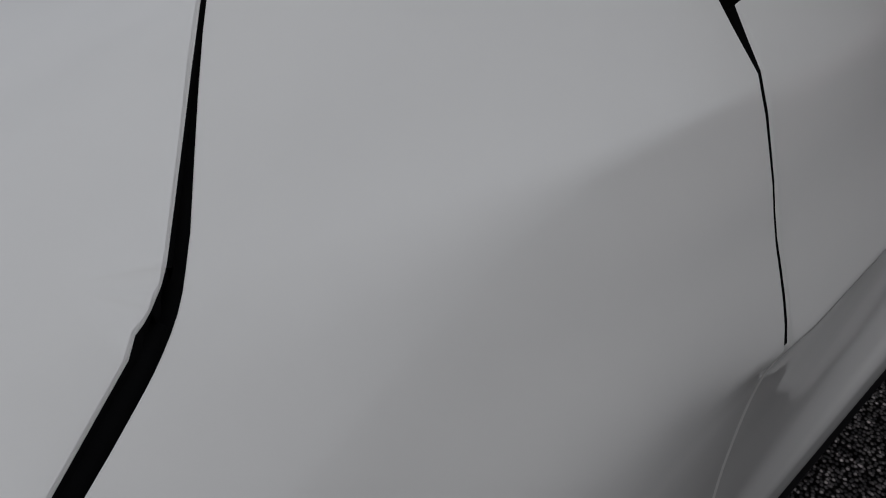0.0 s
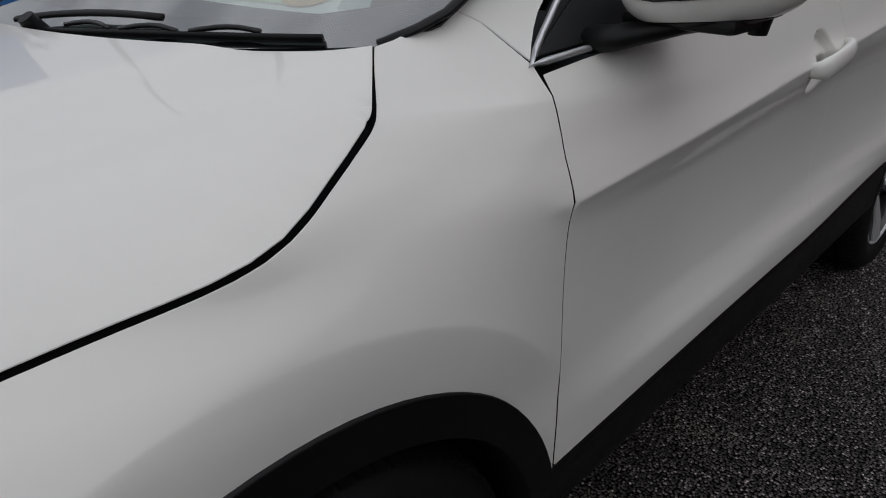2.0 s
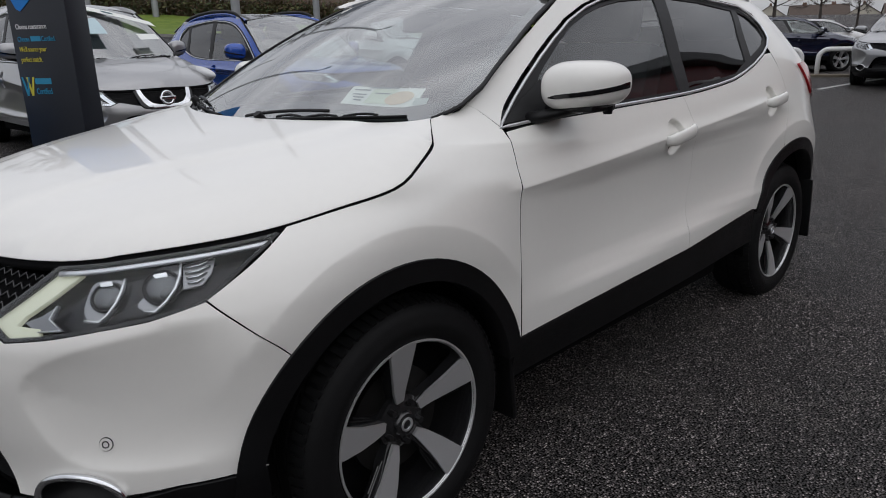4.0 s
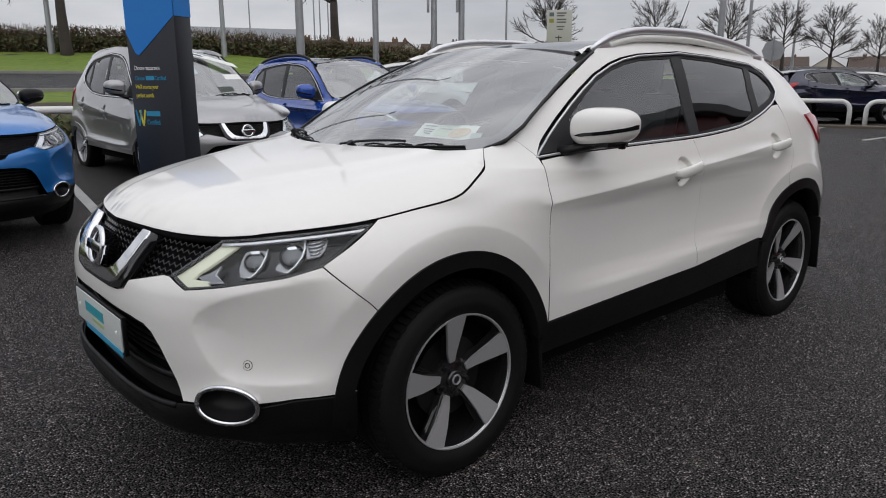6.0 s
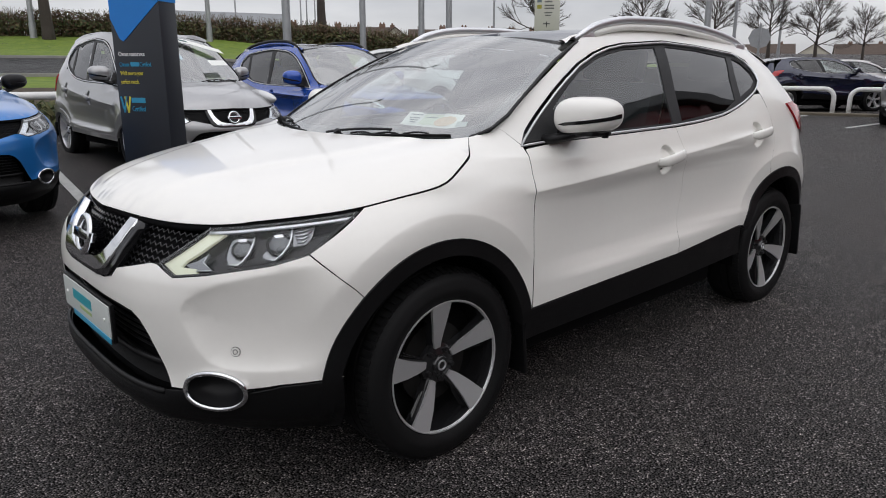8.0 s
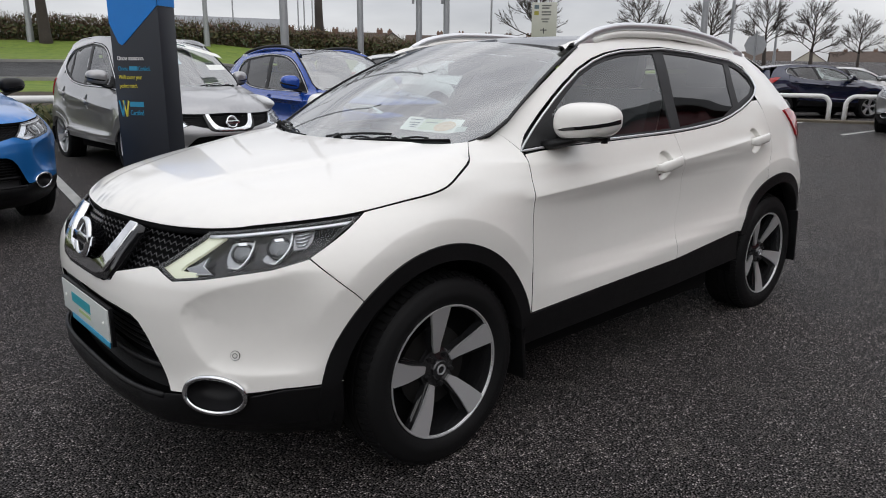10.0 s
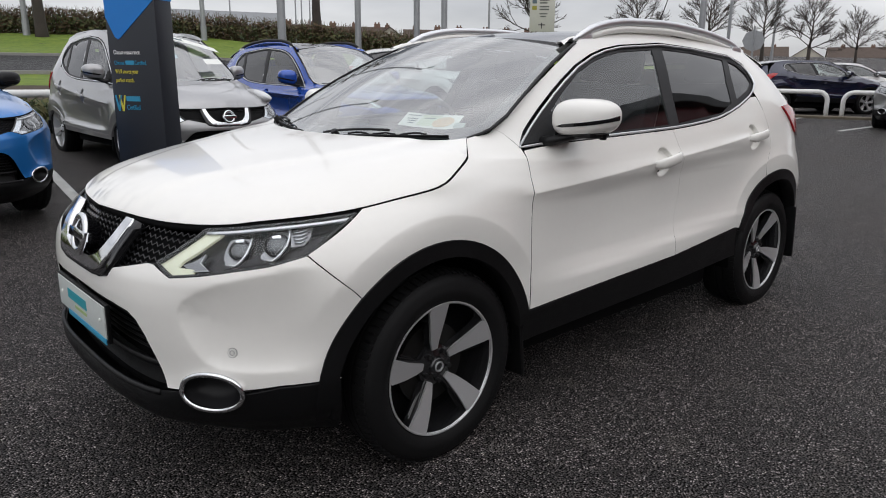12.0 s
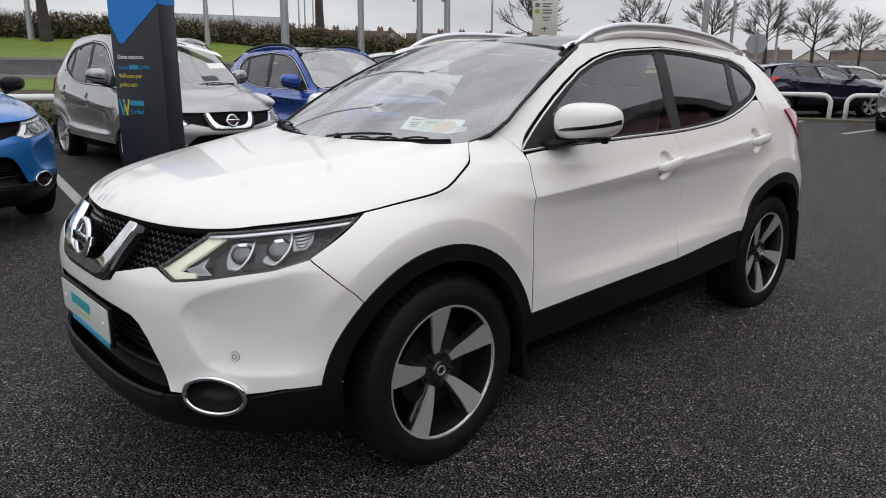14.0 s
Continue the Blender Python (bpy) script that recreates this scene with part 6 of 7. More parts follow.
# blue shield on the face, its point downwards, wrapping round the side at the top
bm = bmesh.new()
shield = [(-TW + 0.002, TH - 0.01), (-TW + 0.002, 1.65), (-TW + 0.075, 1.50), (-TW + 0.105, 1.483), (-TW + 0.135, 1.502), (-0.004, 1.765), (-0.004, TH - 0.01)]
f0 = bm.faces.new([bm.verts.new((x, -0.0045, z)) for x, z in shield])
bmesh.ops.extrude_face_region(bm, geom=[f0])
for v in list(bm.verts)[:len(shield)]:
    v.co.y = 0.002
box(bm, 0.0025, TD / 2, (1.765 + TH) / 2, 0.006, TD - 0.004, TH - 1.77)
bmesh.ops.recalc_face_normals(bm, faces=bm.faces)
part("shield", bm, SIGN_BLUE, totem, "blue pointed shield", smooth=False)
up = Matrix.Rotation(radians(90), 4, "X")
for text, x, z, size, mat in (("Choose reassurance.", 0.045, 1.478, 0.046, SIGN_WHITE), ("Choose", 0.045, 1.400, 0.046, SIGN_TEAL), ("Certified.", 0.235, 1.400, 0.046, SIGN_TEAL), ("We'll source your", 0.045, 1.335, 0.046, SIGN_YELLOW),
                              ("perfect match.", 0.045, 1.270, 0.046, SIGN_YELLOW), ("Certified", 0.125, 1.060, 0.055, SIGN_TEAL), ("and Estate", 0.045, 1.950, 0.055, SIGN_WHITE)):
    words(text, size, mat, totem, Matrix.Translation((-TW + x, -0.003, z - 0.105)) @ up, "sign_words", 0.95, 0.68)
for x0, x1, z0, z1, mat in ((0.150, 0.228, 1.400, 1.432, SIGN_TEAL), (0.125, 0.255, 1.125, 1.163, SIGN_TEAL)):
    bm = bmesh.new()
    box(bm, -TW + (x0 + x1) / 2, -0.0015, (z0 + z1) / 2 - 0.105, x1 - x0, 0.003, z1 - z0)
    part("sign_bar", bm, mat, totem)
for dx, mat in ((0.050, SIGN_TEAL), (0.088, SIGN_YELLOW)):
    bm = bmesh.new()
    box(bm, 0, 0, 0, 0.014, 0.003, 0.125, 0, Matrix.Translation((-TW + dx - 0.013, -0.0015, 1.005)) @ Matrix.Rotation(radians(-12), 4, "Y"))
    box(bm, 0, 0, 0, 0.014, 0.003, 0.125, 0, Matrix.Translation((-TW + dx + 0.013, -0.0015, 1.005)) @ Matrix.Rotation(radians(12), 4, "Y"))
    part("sign_mark", bm, mat, totem)
totem.matrix_world = pose(0.545, 2.923, ground_z(0.5, 3.1), 0, 0, -60)


# ---- barriers and kerb island ----
WHITE_METAL = material("white_painted_steel", (0.70, 0.70, 0.68), 0.45, vary=0.06, scale=6)
GALV = material("galvanised_steel", (0.33, 0.34, 0.35), 0.5, metal=0.7, vary=0.15, scale=5, rough_vary=0.1)


def hoop(name, a, b, h, r=0.05, group="white hoop barriers"):
    """A white hoop barrier between two feet, with rounded shoulders."""
    a, b = Vector((*a, ground_z(*a))), Vector((*b, ground_z(*b)))
    d = (b - a).normalized()
    up, c = Vector((0, 0, 1)), 0.22
    pts = [a - up * 0.1, a + up * (h - c)]
    pts += [a + d * c + up * (h - c) + (-d * math.cos(t) + up * math.sin(t)) * c for t in np.linspace(0.2, math.pi / 2, 6)]
    pts += [b - d * c + up * (h - c) + (d * math.sin(t) + up * math.cos(t)) * c for t in np.linspace(0, math.pi / 2 - 0.2, 6)]
    pts += [b + up * (h - c), b - up * 0.1]
    V, F = tube(pts, r, 12, up=(0.3, 0.2, 0.9))
    return tagged(mesh_ob(name, V, F, WHITE_METAL), "white painted steel hoop barrier on the kerb", "barrier", group)


hoop("hoop_barrier", (16.5, 5.50), (17.1, 3.95), 0.63, 0.055)
hoop("hoop_barrier", (17.2, 3.62), (17.85, 1.9), 0.63, 0.055)
hoop("hoop_barrier", (17.95, 1.6), (18.6, -0.1), 0.63, 0.055)
# long rail behind the row of cars
rail_a, rail_b = Vector((-6.0, 11.2)), Vector((3.6, 8.0))
rail_z = lambda p: ground_z(p.x, p.y)
pts = [(*(rail_a + (rail_b - rail_a) * t), rail_z(rail_a + (rail_b - rail_a) * t) + 0.64) for t in np.linspace(0, 1, 12)]
V, F = tube(pts, 0.055, 12)
longrail = tagged(mesh_ob("long_rail_barrier", V, F, WHITE_METAL), "white tubular rail behind the parked cars", "barrier")
for t in (0.05, 0.35, 0.65, 0.95):
    p = rail_a + (rail_b - rail_a) * t
    bm = bmesh.new()
    rod(bm, (p.x, p.y, rail_z(p) - 0.1), (p.x, p.y, rail_z(p) + 0.64), 0.05, 0.05, 12)
    part("rail_post", bm, WHITE_METAL, longrail)
# island kerb under the hoops
ka, kb = Vector((15.6, 8.0)), Vector((19.1, -1.3))
kd = (kb - ka).normalized()
kn = Vector((-kd.y, kd.x))
if kn.x > 0:
    kn = -kn
V, F = [], []
for i in range(41):
    p = ka + (kb - ka) * i / 40
    for o, dz in ((0.24, -0.05), (0.24, 0.05), (0.12, 0.065), (0.11, 0.055), (-0.35, 0.05)):
        q = p + kn * o
        V.append((q.x, q.y, ground_z(p.x, p.y) + dz))
for i in range(40):
    for j in range(4):
        F.append((i * 5 + j, i * 5 + j + 1, (i + 1) * 5 + j + 1, (i + 1) * 5 + j))
tagged(mesh_ob("kerb_island", V, F, material("mossy_kerb", (0.13, 0.11, 0.08), 0.9, vary=0.4, scale=2, bump=0.3, bump_scale=40), smooth=False), "low mossy kerb island below the barrier", "kerb", kind="structure")


# ---- plants ----
BARK = material("dark_wet_bark", (0.045, 0.036, 0.030), 0.85, vary=0.3, scale=4, bump=0.4, bump_scale=60)
TWIG = material("grey_brown_twigs", (0.050, 0.040, 0.034), 0.85, vary=0.3, scale=3)
LEAF = bpy.data.materials.new("winter_hedge_leaf")
LEAF.use_nodes = True
geo = LEAF.node_tree.nodes.new("ShaderNodeNewGeometry")
lr = LEAF.node_tree.nodes.new("ShaderNodeValToRGB")
for i, (p_, c_) in enumerate(((0.0, (0.05, 0.028, 0.016)), (0.45, (0.10, 0.055, 0.028)), (0.75, (0.075, 0.060, 0.025)), (1.0, (0.05, 0.075, 0.02)))):
    if i > 1:
        lr.color_ramp.elements.new(0.5)
    lr.color_ramp.elements[i].position, lr.color_ramp.elements[i].color = p_, (*c_, 1)
LEAF.node_tree.links.new(geo.outputs["Random Per Island"], lr.inputs[0])
LEAF.node_tree.links.new(lr.outputs[0], LEAF.node_tree.nodes["Principled BSDF"].inputs["Base Color"])
LEAF.node_tree.nodes["Principled BSDF"].inputs["Roughness"].default_value = 0.8
IVY = LEAF.copy()
IVY.name = "evergreen_leaf"
for el, c_ in zip([n for n in IVY.node_tree.nodes if n.type == "VALTORGB"][0].color_ramp.elements, ((0.02, 0.032, 0.010), (0.045, 0.065, 0.016), (0.075, 0.085, 0.022), (0.11, 0.10, 0.04))):
    el.color = (*c_, 1)


def scatter(name, line, height, depth, count, leaf, mat, label, category, seed, stems=0, twig_mat=None):
    """A hedge along a line of ground points: a cloud of small leaves round upright stems."""
    rnd = random.Random(seed)
    V, F = [], []
    total = len(line) - 1
    for _ in range(count):
        t = rnd.random() * total
        i = int(t)
        a, b = Vector(line[i]), Vector(line[i + 1])
        p = a + (b - a) * (t - i)
        d = (b - a).normalized()
        n = Vector((-d.y, d.x))
        q = p + n * rnd.gauss(0, depth * 0.4)
        hh = height * (0.88 + 0.22 * noise.noise((p.x * 0.6, p.y * 0.6, seed)))
        z = ground_z(p.x, p.y) + hh * rnd.random() ** 0.8
        s = leaf * rnd.uniform(0.6, 1.5)
        e1 = Vector((rnd.gauss(0, 1), rnd.gauss(0, 1), rnd.gauss(0, 1))).normalized()
        e2 = e1.orthogonal().normalized() * s * 0.5
        c = Vector((q.x, q.y, z))
        k = len(V)
        V += [c - e1 * s, c + e2, c + e1 * s, c - e2]
        F.append((k, k + 1, k + 2, k + 3))
    for _ in range(stems):
        t = rnd.random() * total
        i = int(t)
        a, b = Vector(line[i]), Vector(line[i + 1])
        p = a + (b - a) * (t - i)
        z0 = ground_z(p.x, p.y)
        top = Vector((p.x + rnd.gauss(0, 0.25), p.y + rnd.gauss(0, 0.25), z0 + height * rnd.uniform(0.6, 1.08)))
        v, f = tube([(p.x, p.y, z0 - 0.1), (p.x + rnd.gauss(0, 0.08), p.y + rnd.gauss(0, 0.08), z0 + height * 0.5), top], 0.018, 4, taper=[1, 0.8, 0.4])
        k = len(V)
        V += v
        F += [tuple(k + i_ for i_ in ff) for ff in f]
    return tagged(mesh_ob(name, V, F, mat, smooth=False), label, category, kind="stuff")


hedge_line = [(0.91 * u + 0.41 * 41.0, -0.41 * u + 0.91 * 41.0) for u in range(-45, 33, 3)]
scatter("beech_hedge", hedge_line, 1.45, 0.9, 30000, 0.085, LEAF, "brown leafless beech hedge on the bank", "hedge", 5, 7000)
scatter("bank_ivy", hedge_line[:20], 1.0, 1.1, 12000, 0.10, IVY, "green ivy at the foot of the hedge", "hedge", 6)
shrub_line = [(-8.0, 12.6), (-4.0, 11.4), (-1.0, 10.4), (2.0, 9.4), (5.0, 9.4), (8.5, 10.2)]
scatter("low_shrubs", shrub_line, 0.55, 1.1, 9000, 0.055, IVY, "low green and brown shrubs behind the rail", "shrub", 7, 500)

def tree_mesh(seed, height, spread, levels=6):
    """Trunk and limbs of a bare winter tree: verts and faces of trunk, then of the crown."""
    rnd = random.Random(seed)
    trunk_h = height * 0.30
    tv, tf = tube([(0, 0, -0.2), (0.01, 0, 0.15), (0.03, 0.01, trunk_h * 0.6), (0.02, 0.03, trunk_h)], height * 0.024, 8, taper=[1.5, 1.1, 0.9, 0.8])
    cv, cf = [], []

    def grow(p, d, length, r, level):
        q = p + d * length * 0.5 + Vector((rnd.gauss(0, 1), rnd.gauss(0, 1), rnd.gauss(0, 0.5))) * length * 0.06
        e = p + d * length
        v, f = tube([p, q, e], r, 5 if level < 2 else 3, taper=[1, 0.8, 0.5])
        k = len(cv)
        cv.extend(v)
        cf.extend(tuple(k + i for i in ff) for ff in f)
        if level >= levels:
            return
        n = 4 if level < 3 else rnd.choice((3, 4, 5))
        for i in range(n):
            t = rnd.uniform(0.3, 0.95) if i else 1.0
            axis = Vector((rnd.gauss(0, 1), rnd.gauss(0, 1), rnd.gauss(0, 0.8))).normalized()
            nd = (d + axis * rnd.uniform(0.35, 0.75) * (spread if i else 0.4) + Vector((0.03, -0.05, 0.06))).normalized()
            grow(p + (q - p) * min(1, 2 * t) + (e - q) * max(0, 2 * t - 1), nd, length * rnd.uniform(0.52, 0.74), r * (0.55 if i else 0.72), level + 1)
    # a leader up the middle, and limbs from it at all heights, the upper ones steeper and shorter
    top = Vector((0.06, -0.04, height * 0.72))
    foot = Vector((0.02, 0.03, trunk_h * 0.97))
    v, f = tube([foot, foot + (top - foot) * 0.5 + Vector((0.05, 0.04, 0)), top], height * 0.018, 6, taper=[1, 0.6, 0.2])
    cv.extend(v)
    cf.extend(f)
    for i in range(15):
        h = i / 14
        a = i * 2.4 + rnd.uniform(-0.3, 0.3)
        rise = 0.35 + 1.1 * h + rnd.uniform(-0.1, 0.2)
        d = Vector((math.cos(a), math.sin(a), rise)).normalized()
        grow(foot + (top - foot) * h * 0.9, d, height * (0.20 - 0.07 * h) * rnd.uniform(0.85, 1.1), height * (0.0085 - 0.004 * h), 2)
    return tv, tf, cv, cf


def tree(seed, height, spread, x, y, turn):
    tv, tf, cv, cf = tree_mesh(seed, height, spread)
    t = new("bare_tree")
    tagged(t, "bare winter street tree with fine dark twigs", "tree", "street trees")
    mesh_ob("trunk", tv, tf, BARK, t)
    mesh_ob("crown", cv, cf, TWIG, t)
    t.matrix_world = pose(x, y, ground_z(x, y), 0, 0, turn)
    return t


t1 = tree(11, 6.0, 1.0, 33.1, 27.2, 0)
t2 = tree(12, 5.4, 1.05, 45.0, 18.0, 40)
for ob, x, y, turn, s in ((t1, 24.9, 38.8, 120, 2.1), (t2, 38.4, 23.2, 200, 1.0), (t1, 42.3, 20.3, 70, 0.95), (t2, 46.4, 15.7, 300, 1.0), (t1, 52.8, 15.0, 10, 0.75), (t2, 8.45, 39.0, 150, 2.1), (t1, 54.0, 13.0, 200, 0.6)):
    c = copy_thing(ob, pose(x, y, ground_z(x, y), 0, 0, turn))
    c.scale = (s, s, s)


# ---- posts and road signs ----
def post(x, y, h, r, name="lamp_post", label="galvanised steel lamp post", lamp=True, turn=0.0, group="lamp posts"):
    z = ground_z(x, y)
    p = new(name)
    tagged(p, label, "post", group)
    bm = bmesh.new()
    rod(bm, (0, 0, -0.2), (0, 0, h), r, r * 0.62, 14)
    part("pole", bm, GALV, p)
    bm = bmesh.new()
    rod(bm, (0, 0, -0.1), (0, 0, 0.8), r * 1.2, r * 1.15, 14)
    part("base", bm, GALV, p)
    if lamp:
        bm = bmesh.new()
        rod(bm, (0, 0, h - 0.05), (0.7, 0, h + 0.12), r * 0.45, r * 0.4, 8)
        part("arm", bm, GALV, p)
        bm = bmesh.new()
        box(bm, 0.95, 0, h + 0.13, 0.6, 0.22, 0.11, 0.04)
        part("lantern", bm, GALV, p)
    p.matrix_world = pose(x, y, z, 0, 0, turn)
    return p


post(7.90, 39.74, 8.5, 0.15, turn=-90)
post(15.83, 36.16, 9.0, 0.14, turn=-90)
post(10.9, 19.1, 14.5, 0.145, turn=-90)
post(6.4, 19.2, 14.0, 0.13, turn=-90)
post(26.8, 12.6, 9.0, 0.15, turn=150)
post(27.2, 11.6, 8.5, 0.075, turn=150)
post(53.2, 20.9, 7.0, 0.10, turn=200)
post(35.2, 33.0, 8.0, 0.08, turn=200)
for i, (x, y) in enumerate(((42, 70), (44, 72), (38, 78), (47, 75), (52, 72))):
    post(x, y, 10.0, 0.10, lamp=True, turn=70 * i)

gantry = new("sign_gantry")
tagged(gantry, "steel gantry carrying a large road sign board", "road sign")
gx = [(13.05, 17.75), (14.65, 16.55), (15.35, 15.92)]
for x, y in gx:
    z = ground_z(x, y)
    bm = bmesh.new()
    rod(bm, (x, y, z - 0.2), (x, y, 4.9), 0.105, 0.105, 14)
    part("gantry_post", bm, GALV, gantry)
a, b = Vector((12.55, 18.25)), Vector((16.45, 14.9))
mid, dirv = (a + b) / 2, (b - a)
m = Matrix.Translation((mid.x, mid.y, 4.75)) @ Matrix.Rotation(math.atan2(dirv.y, dirv.x), 4, "Z")
bm = bmesh.new()
box(bm, 0, -0.12, 0.85, dirv.length, 0.03, 2.3, 0.01, m)
part("sign_back", bm, material("sign_back_grey", (0.16, 0.18, 0.21), 0.5, vary=0.1), gantry)
for u in (-0.2, 0.12):
    bm = bmesh.new()
    box(bm, u * dirv.length * 0.6 + 0.55, -0.05, -0.55, 0.09, 0.06, 0.75, 0.01, m)
    part("sign_bracket", bm, GALV, gantry)
for dz in (0.0, 0.8, 1.6):
    bm = bmesh.new()
    box(bm, 0, -0.08, dz - 0.2, dirv.length, 0.05, 0.08, 0.005, m)
    part("sign_rail", bm, GALV, gantry)

# direction board beyond the car park
board = new("direction_board")
tagged(board, "pale direction board on two posts", "road sign")
m = Matrix.Translation((28.55, 22.65, 4.2)) @ Matrix.Rotation(radians(-50), 4, "Z")
bm = bmesh.new()
box(bm, 0, 0, 0.25, 1.32, 0.04, 1.75, 0.02, m)
part("board", bm, material("pale_sign_face", (0.50, 0.50, 0.44), 0.5, vary=0.05), board)
for cx, cz, w, h, col in ((-0.42, 0.90, 0.24, 0.20, (0.10, 0.14, 0.16)), (0.10, 0.96, 0.5, 0.07, (0.12, 0.12, 0.11)), (0.05, 0.83, 0.4, 0.07, (0.12, 0.12, 0.11)), (-0.42, 0.58, 0.24, 0.20, (0.30, 0.28, 0.04)), (0.10, 0.64, 0.5, 0.07, (0.12, 0.12, 0.11)),
                         (0.10, 0.50, 0.5, 0.07, (0.12, 0.12, 0.11)), (0.06, 0.28, 0.42, 0.06, (0.12, 0.12, 0.11)), (0.05, 0.14, 0.30, 0.06, (0.12, 0.12, 0.11)), (-0.02, -0.32, 0.05, 0.3, (0.05, 0.05, 0.05)), (-0.02, -0.28, 0.36, 0.05, (0.05, 0.05, 0.05))):
    bm = bmesh.new()
    box(bm, cx, -0.024, cz, w, 0.006, h, 0, m)
    part("board_bar", bm, material("board_ink", col, 0.6), board)
for dx in (-0.45, 0.45):
    bm = bmesh.new()
    q = m @ Vector((dx, 0.06, 0))
    rod(bm, (q.x, q.y, ground_z(q.x, q.y) - 0.2), (q.x, q.y, 5.2), 0.05, 0.05, 10)
    part("board_post", bm, GALV, board)

# back of an octagonal sign
octo = new("octagonal_sign")
tagged(octo, "octagonal road sign seen from behind", "road sign")
ox, oy = 29.85, 11.75
bm = bmesh.new()
rod(bm, (0, 0, -1.4), (0, 0, 1.05), 0.045, 0.045, 10)
part("sign_post", bm, GALV, octo)
bm = bmesh.new()
rod(bm, (-0.03, 0, 0.45), (-0.05, 0, 0.45), 0.46, 0.46, 8)
part("sign_plate", bm, GALV, octo, "grey back of the plate")
octo.matrix_world = pose(ox, oy, 2.42, 0, 0, 205)


# ---- houses ----
ROOF_TILE = material("brown_roof_tiles", (0.085, 0.062, 0.050), 0.85, vary=0.3, scale=2, bump=0.5, bump_scale=12)
CREAM_WALL = material("cream_rendered_wall", (0.48, 0.45, 0.38), 0.9, vary=0.12, scale=1.5)
GREY_WALL = material("grey_rendered_wall", (0.36, 0.36, 0.35), 0.9, vary=0.12, scale=1.5)
SLATE = material("grey_sheet_roof", (0.20, 0.21, 0.22), 0.6, vary=0.12, scale=2)
PANE = material("dark_window_pane", (0.03, 0.035, 0.04), 0.1)
FRAME_W = material("white_window_frame", (0.65, 0.65, 0.63), 0.5)


def house(x, y, z, turn, length, depth=7.0, wall=4.8, ridge=2.6, wallmat=None, roofmat=None, rows=2, chimneys=2, wins=None):
    """A gabled house; its long front faces local -y."""
    h = new("house")
    tagged(h, "two-storey rendered house with a brown tiled roof" if rows > 1 else "long low building with a grey roof", "house", "houses beyond the road")
    bm = bmesh.new()
    L, D = length / 2, depth / 2
    pts = [(-D, 0), (D, 0), (D, wall), (0, wall + ridge), (-D, wall)]
    ra = [bm.verts.new((-L, p, q)) for p, q in pts]
    rb = [bm.verts.new((L, p, q)) for p, q in pts]
    bm.faces.new(ra[::-1])
    bm.faces.new(rb)
    for i in range(5):
        bm.faces.new((ra[i], ra[(i + 1) % 5], rb[(i + 1) % 5], rb[i]))
    bmesh.ops.recalc_face_normals(bm, faces=bm.faces)
    part("wall", bm, wallmat or CREAM_WALL, h, smooth=False)
    bm = bmesh.new()
    sl = math.hypot(D + 0.35, ridge * (D + 0.35) / D)
    ang = math.atan2(ridge, D)
    for sgn in (-1, 1):
        box(bm, 0, 0, 0, length + 0.5, sl, 0.14, 0, Matrix.Translation((0, sgn * (D + 0.35) / 2, wall + ridge - ridge * (D + 0.35) / D / 2 + 0.09)) @ Matrix.Rotation(-sgn * ang, 4, "X"))
    part("roof", bm, roofmat or ROOF_TILE, h, smooth=False)
    n = wins or max(2, int(length / 2.6))
    for r in range(rows):
        for i in range(n):
            wx = -L + (i + 0.5) * length / n
            bm = bmesh.new()
            box(bm, wx, -D - 0.03, 1.4 + 2.3 * r, 1.25, 0.08, 1.15, 0)
            w = part("window", bm, FRAME_W, h, smooth=False)
            bm = bmesh.new()
            for o in (-0.29, 0.29):
                box(bm, wx + o, -D - 0.075, 1.4 + 2.3 * r, 0.5, 0.03, 1.0, 0)
            part("pane", bm, PANE, w, smooth=False)
    for i in range(chimneys):
        cx = -L + (i + 0.5) * length / chimneys
        bm = bmesh.new()
        box(bm, cx, 0, wall + ridge + 0.15, 0.9, 0.6, 0.9, 0)
        for o in (-0.25, 0.25):
            rod(bm, (cx + o, 0, wall + ridge + 0.6), (cx + o, 0, wall + ridge + 0.85), 0.13, 0.11, 8)
        part("chimney", bm, material("chimney_brick", (0.16, 0.10, 0.075), 0.9, vary=0.3) if i == 0 else bpy.data.materials["chimney_brick"], h, smooth=False)
    h.matrix_world = pose(x, y, z, 0, 0, turn)
    return h


# left, behind the hedge
house(18.0, 130.0, 2.6, -12, 11, wallmat=GREY_WALL)
house(38.0, 128.0, 2.4, -14, 10, wallmat=GREY_WALL)
house(38.0, 86.0, 4.2, -18, 19, depth=9, wall=2.6, ridge=1.9, wallmat=GREY_WALL, roofmat=SLATE, rows=1, chimneys=0)
# the middle
for i, (x, y, t) in enumerate(((54.5, 93.0, -32), (63.0, 88.0, -32), (66.8, 85.0, 58), (73.0, 80.5, -34), (82.0, 74.5, -35))):
    house(x, y, 0.75 - 0.15 * i, t, 10 if t < 0 else 7, wallmat=CREAM_WALL if t > 0 else GREY_WALL, chimneys=3 if t < 0 else 1)
# the right
for i, (x, y, t) in enumerate(((150.0, 78.0, -62), (154.0, 67.0, -64), (157.5, 58.5, 20), (160.5, 50.0, -66), (163.5, 42.5, 18), (166.0, 34.0, -68), (168.0, 22.0, -68))):
    house(x * 1.22, y * 1.22, 1.9 - 0.15 * i, t, 13 if t < 0 else 8, wall=4.6, ridge=2.4, chimneys=2 if t < 0 else 1)

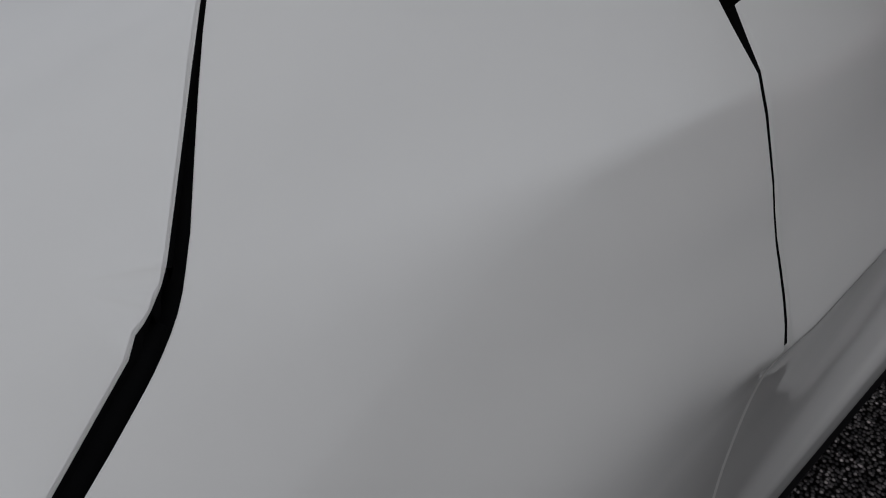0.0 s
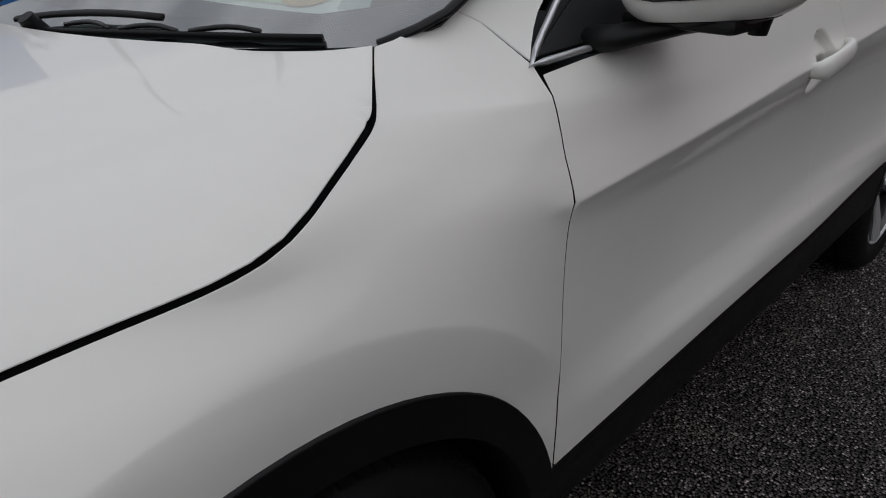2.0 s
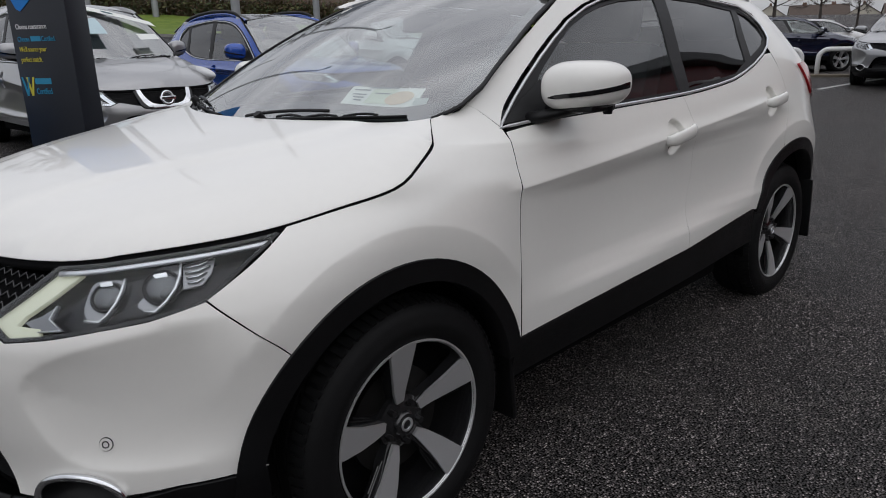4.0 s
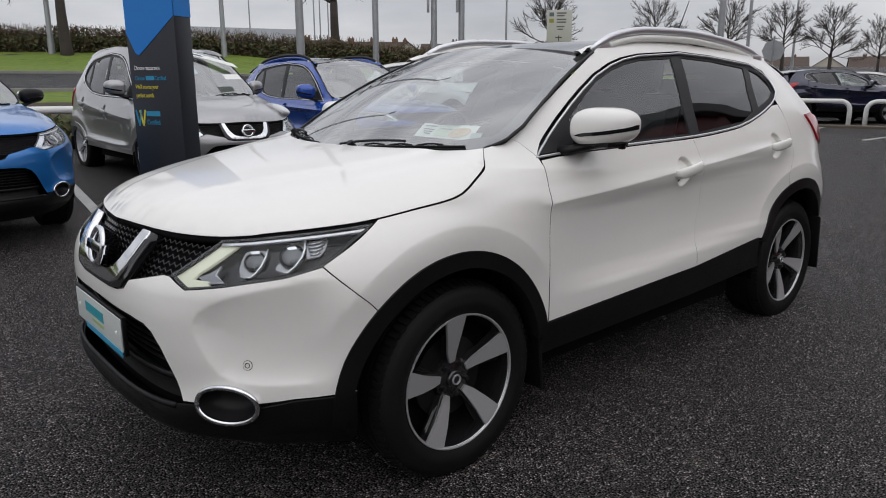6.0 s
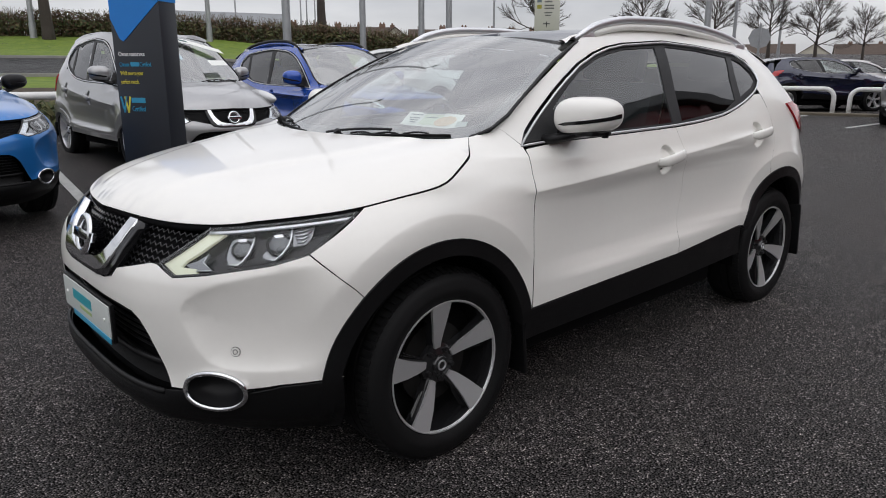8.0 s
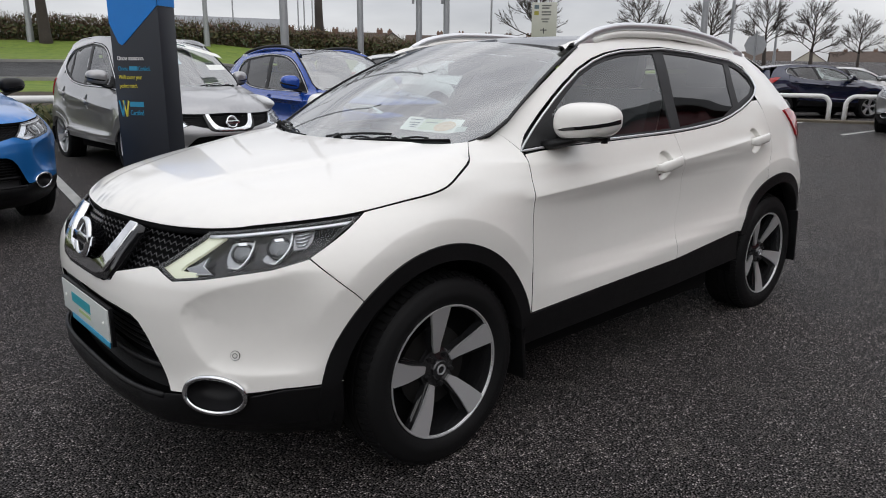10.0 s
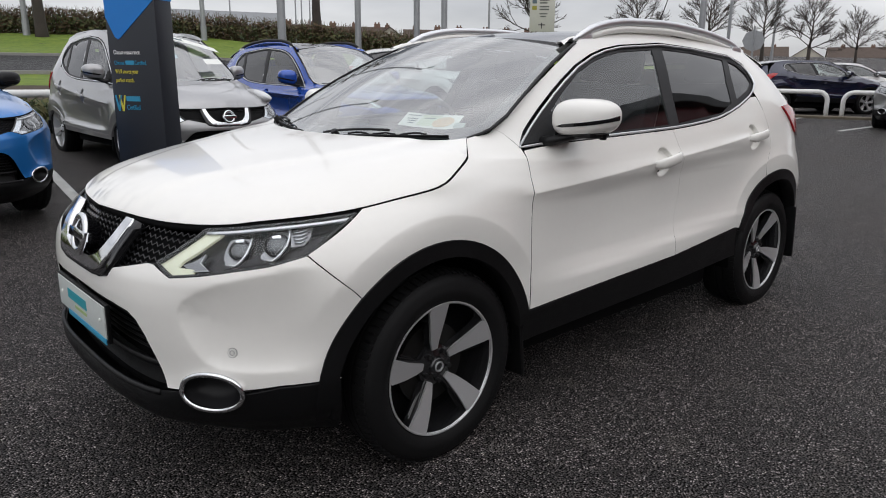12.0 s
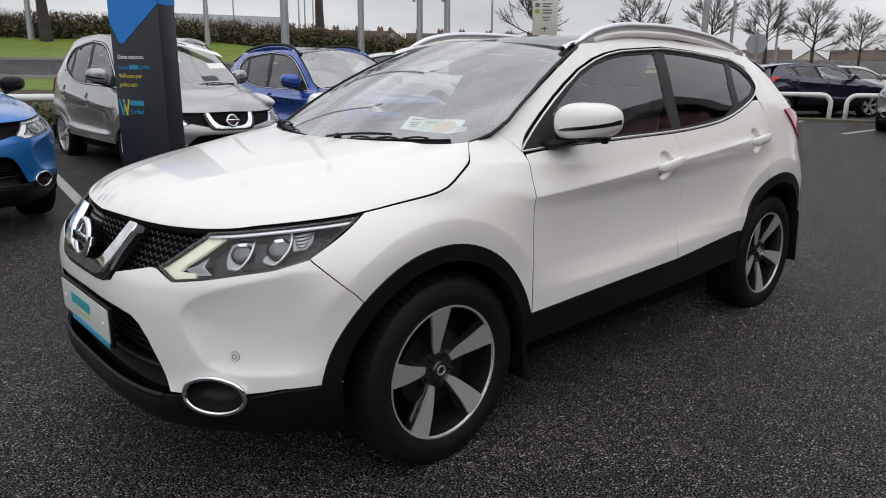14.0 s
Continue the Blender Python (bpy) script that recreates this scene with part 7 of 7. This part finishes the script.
BRICK_WALL = material("dark_boundary_wall", (0.075, 0.060, 0.052), 0.9, vary=0.35, scale=1.2, bump=0.4, bump_scale=25)
wa, wb = Vector((66.0, 44.0)), Vector((84.0, 2.0))
wd = (wb - wa).normalized()
bm = bmesh.new()
for k in range(12):
    c = wa + (wb - wa) * (k + 0.5) / 12
    m = Matrix.Translation((c.x, c.y, 1.25)) @ Matrix.Rotation(math.atan2(wd.y, wd.x), 4, "Z")
    box(bm, 0, 0, 0.55, (wb - wa).length / 12 - 0.3, 0.22, 2.5, 0.02, m)
    box(bm, (wb - wa).length / 24, 0, 0.60, 0.40, 0.34, 2.7, 0.03, m)
tagged(part("boundary_wall", bm, BRICK_WALL, smooth=False), "dark boundary wall with piers below the houses", "wall", kind="structure")

# ---- the red showroom beside the camera, and an added block behind it ----
RED_CLAD = material("dark_red_cladding", (0.17, 0.012, 0.016), 0.45, vary=0.1, scale=0.5)
GREY_CLAD = material("grey_cladding", (0.13, 0.13, 0.135), 0.5, vary=0.1, scale=0.5)
SHOW_GLASS = material("showroom_glazing", (0.02, 0.024, 0.028), 0.06)


def showroom(x0, x1, y0, y1, h, mat):
    s = new("showroom")
    tagged(s, "building out of view with dark cladding and tall glazing", "building")
    bm = bmesh.new()
    box(bm, (x0 + x1) / 2, (y0 + y1) / 2, h / 2 - 0.5, x1 - x0, y1 - y0, h + 1.0, 0.05)
    part("wall", bm, mat, s, smooth=False)
    bm = bmesh.new()
    box(bm, (x0 + x1) / 2, (y0 + y1) / 2, h + 0.15, x1 - x0 + 0.5, y1 - y0 + 0.5, 0.5, 0.05)
    part("roof", bm, GREY_CLAD, s, smooth=False)
    n = int((x1 - x0) / 2.4)
    for i in range(n):
        bm = bmesh.new()
        box(bm, x0 + (i + 0.5) * (x1 - x0) / n, y1 + 0.03, 1.55, (x1 - x0) / n - 0.12, 0.08, 2.9, 0.01)
        part("glazing", bm, SHOW_GLASS, s, smooth=False)
    bm = bmesh.new()
    box(bm, x0 + 3.0, y1 + 0.06, h - 1.5, 3.4, 0.1, 0.7, 0.02)
    part("sign_panel", bm, SIGN_WHITE, s, smooth=False)
    return s


showroom(12.5, 44.0, -25.0, -5.6, 7.0, RED_CLAD)
# unseen added block, cuts the low sky light on the car's left side
showroom(-22.0, 9.0, -30.0, -16.5, 5.6, GREY_CLAD)
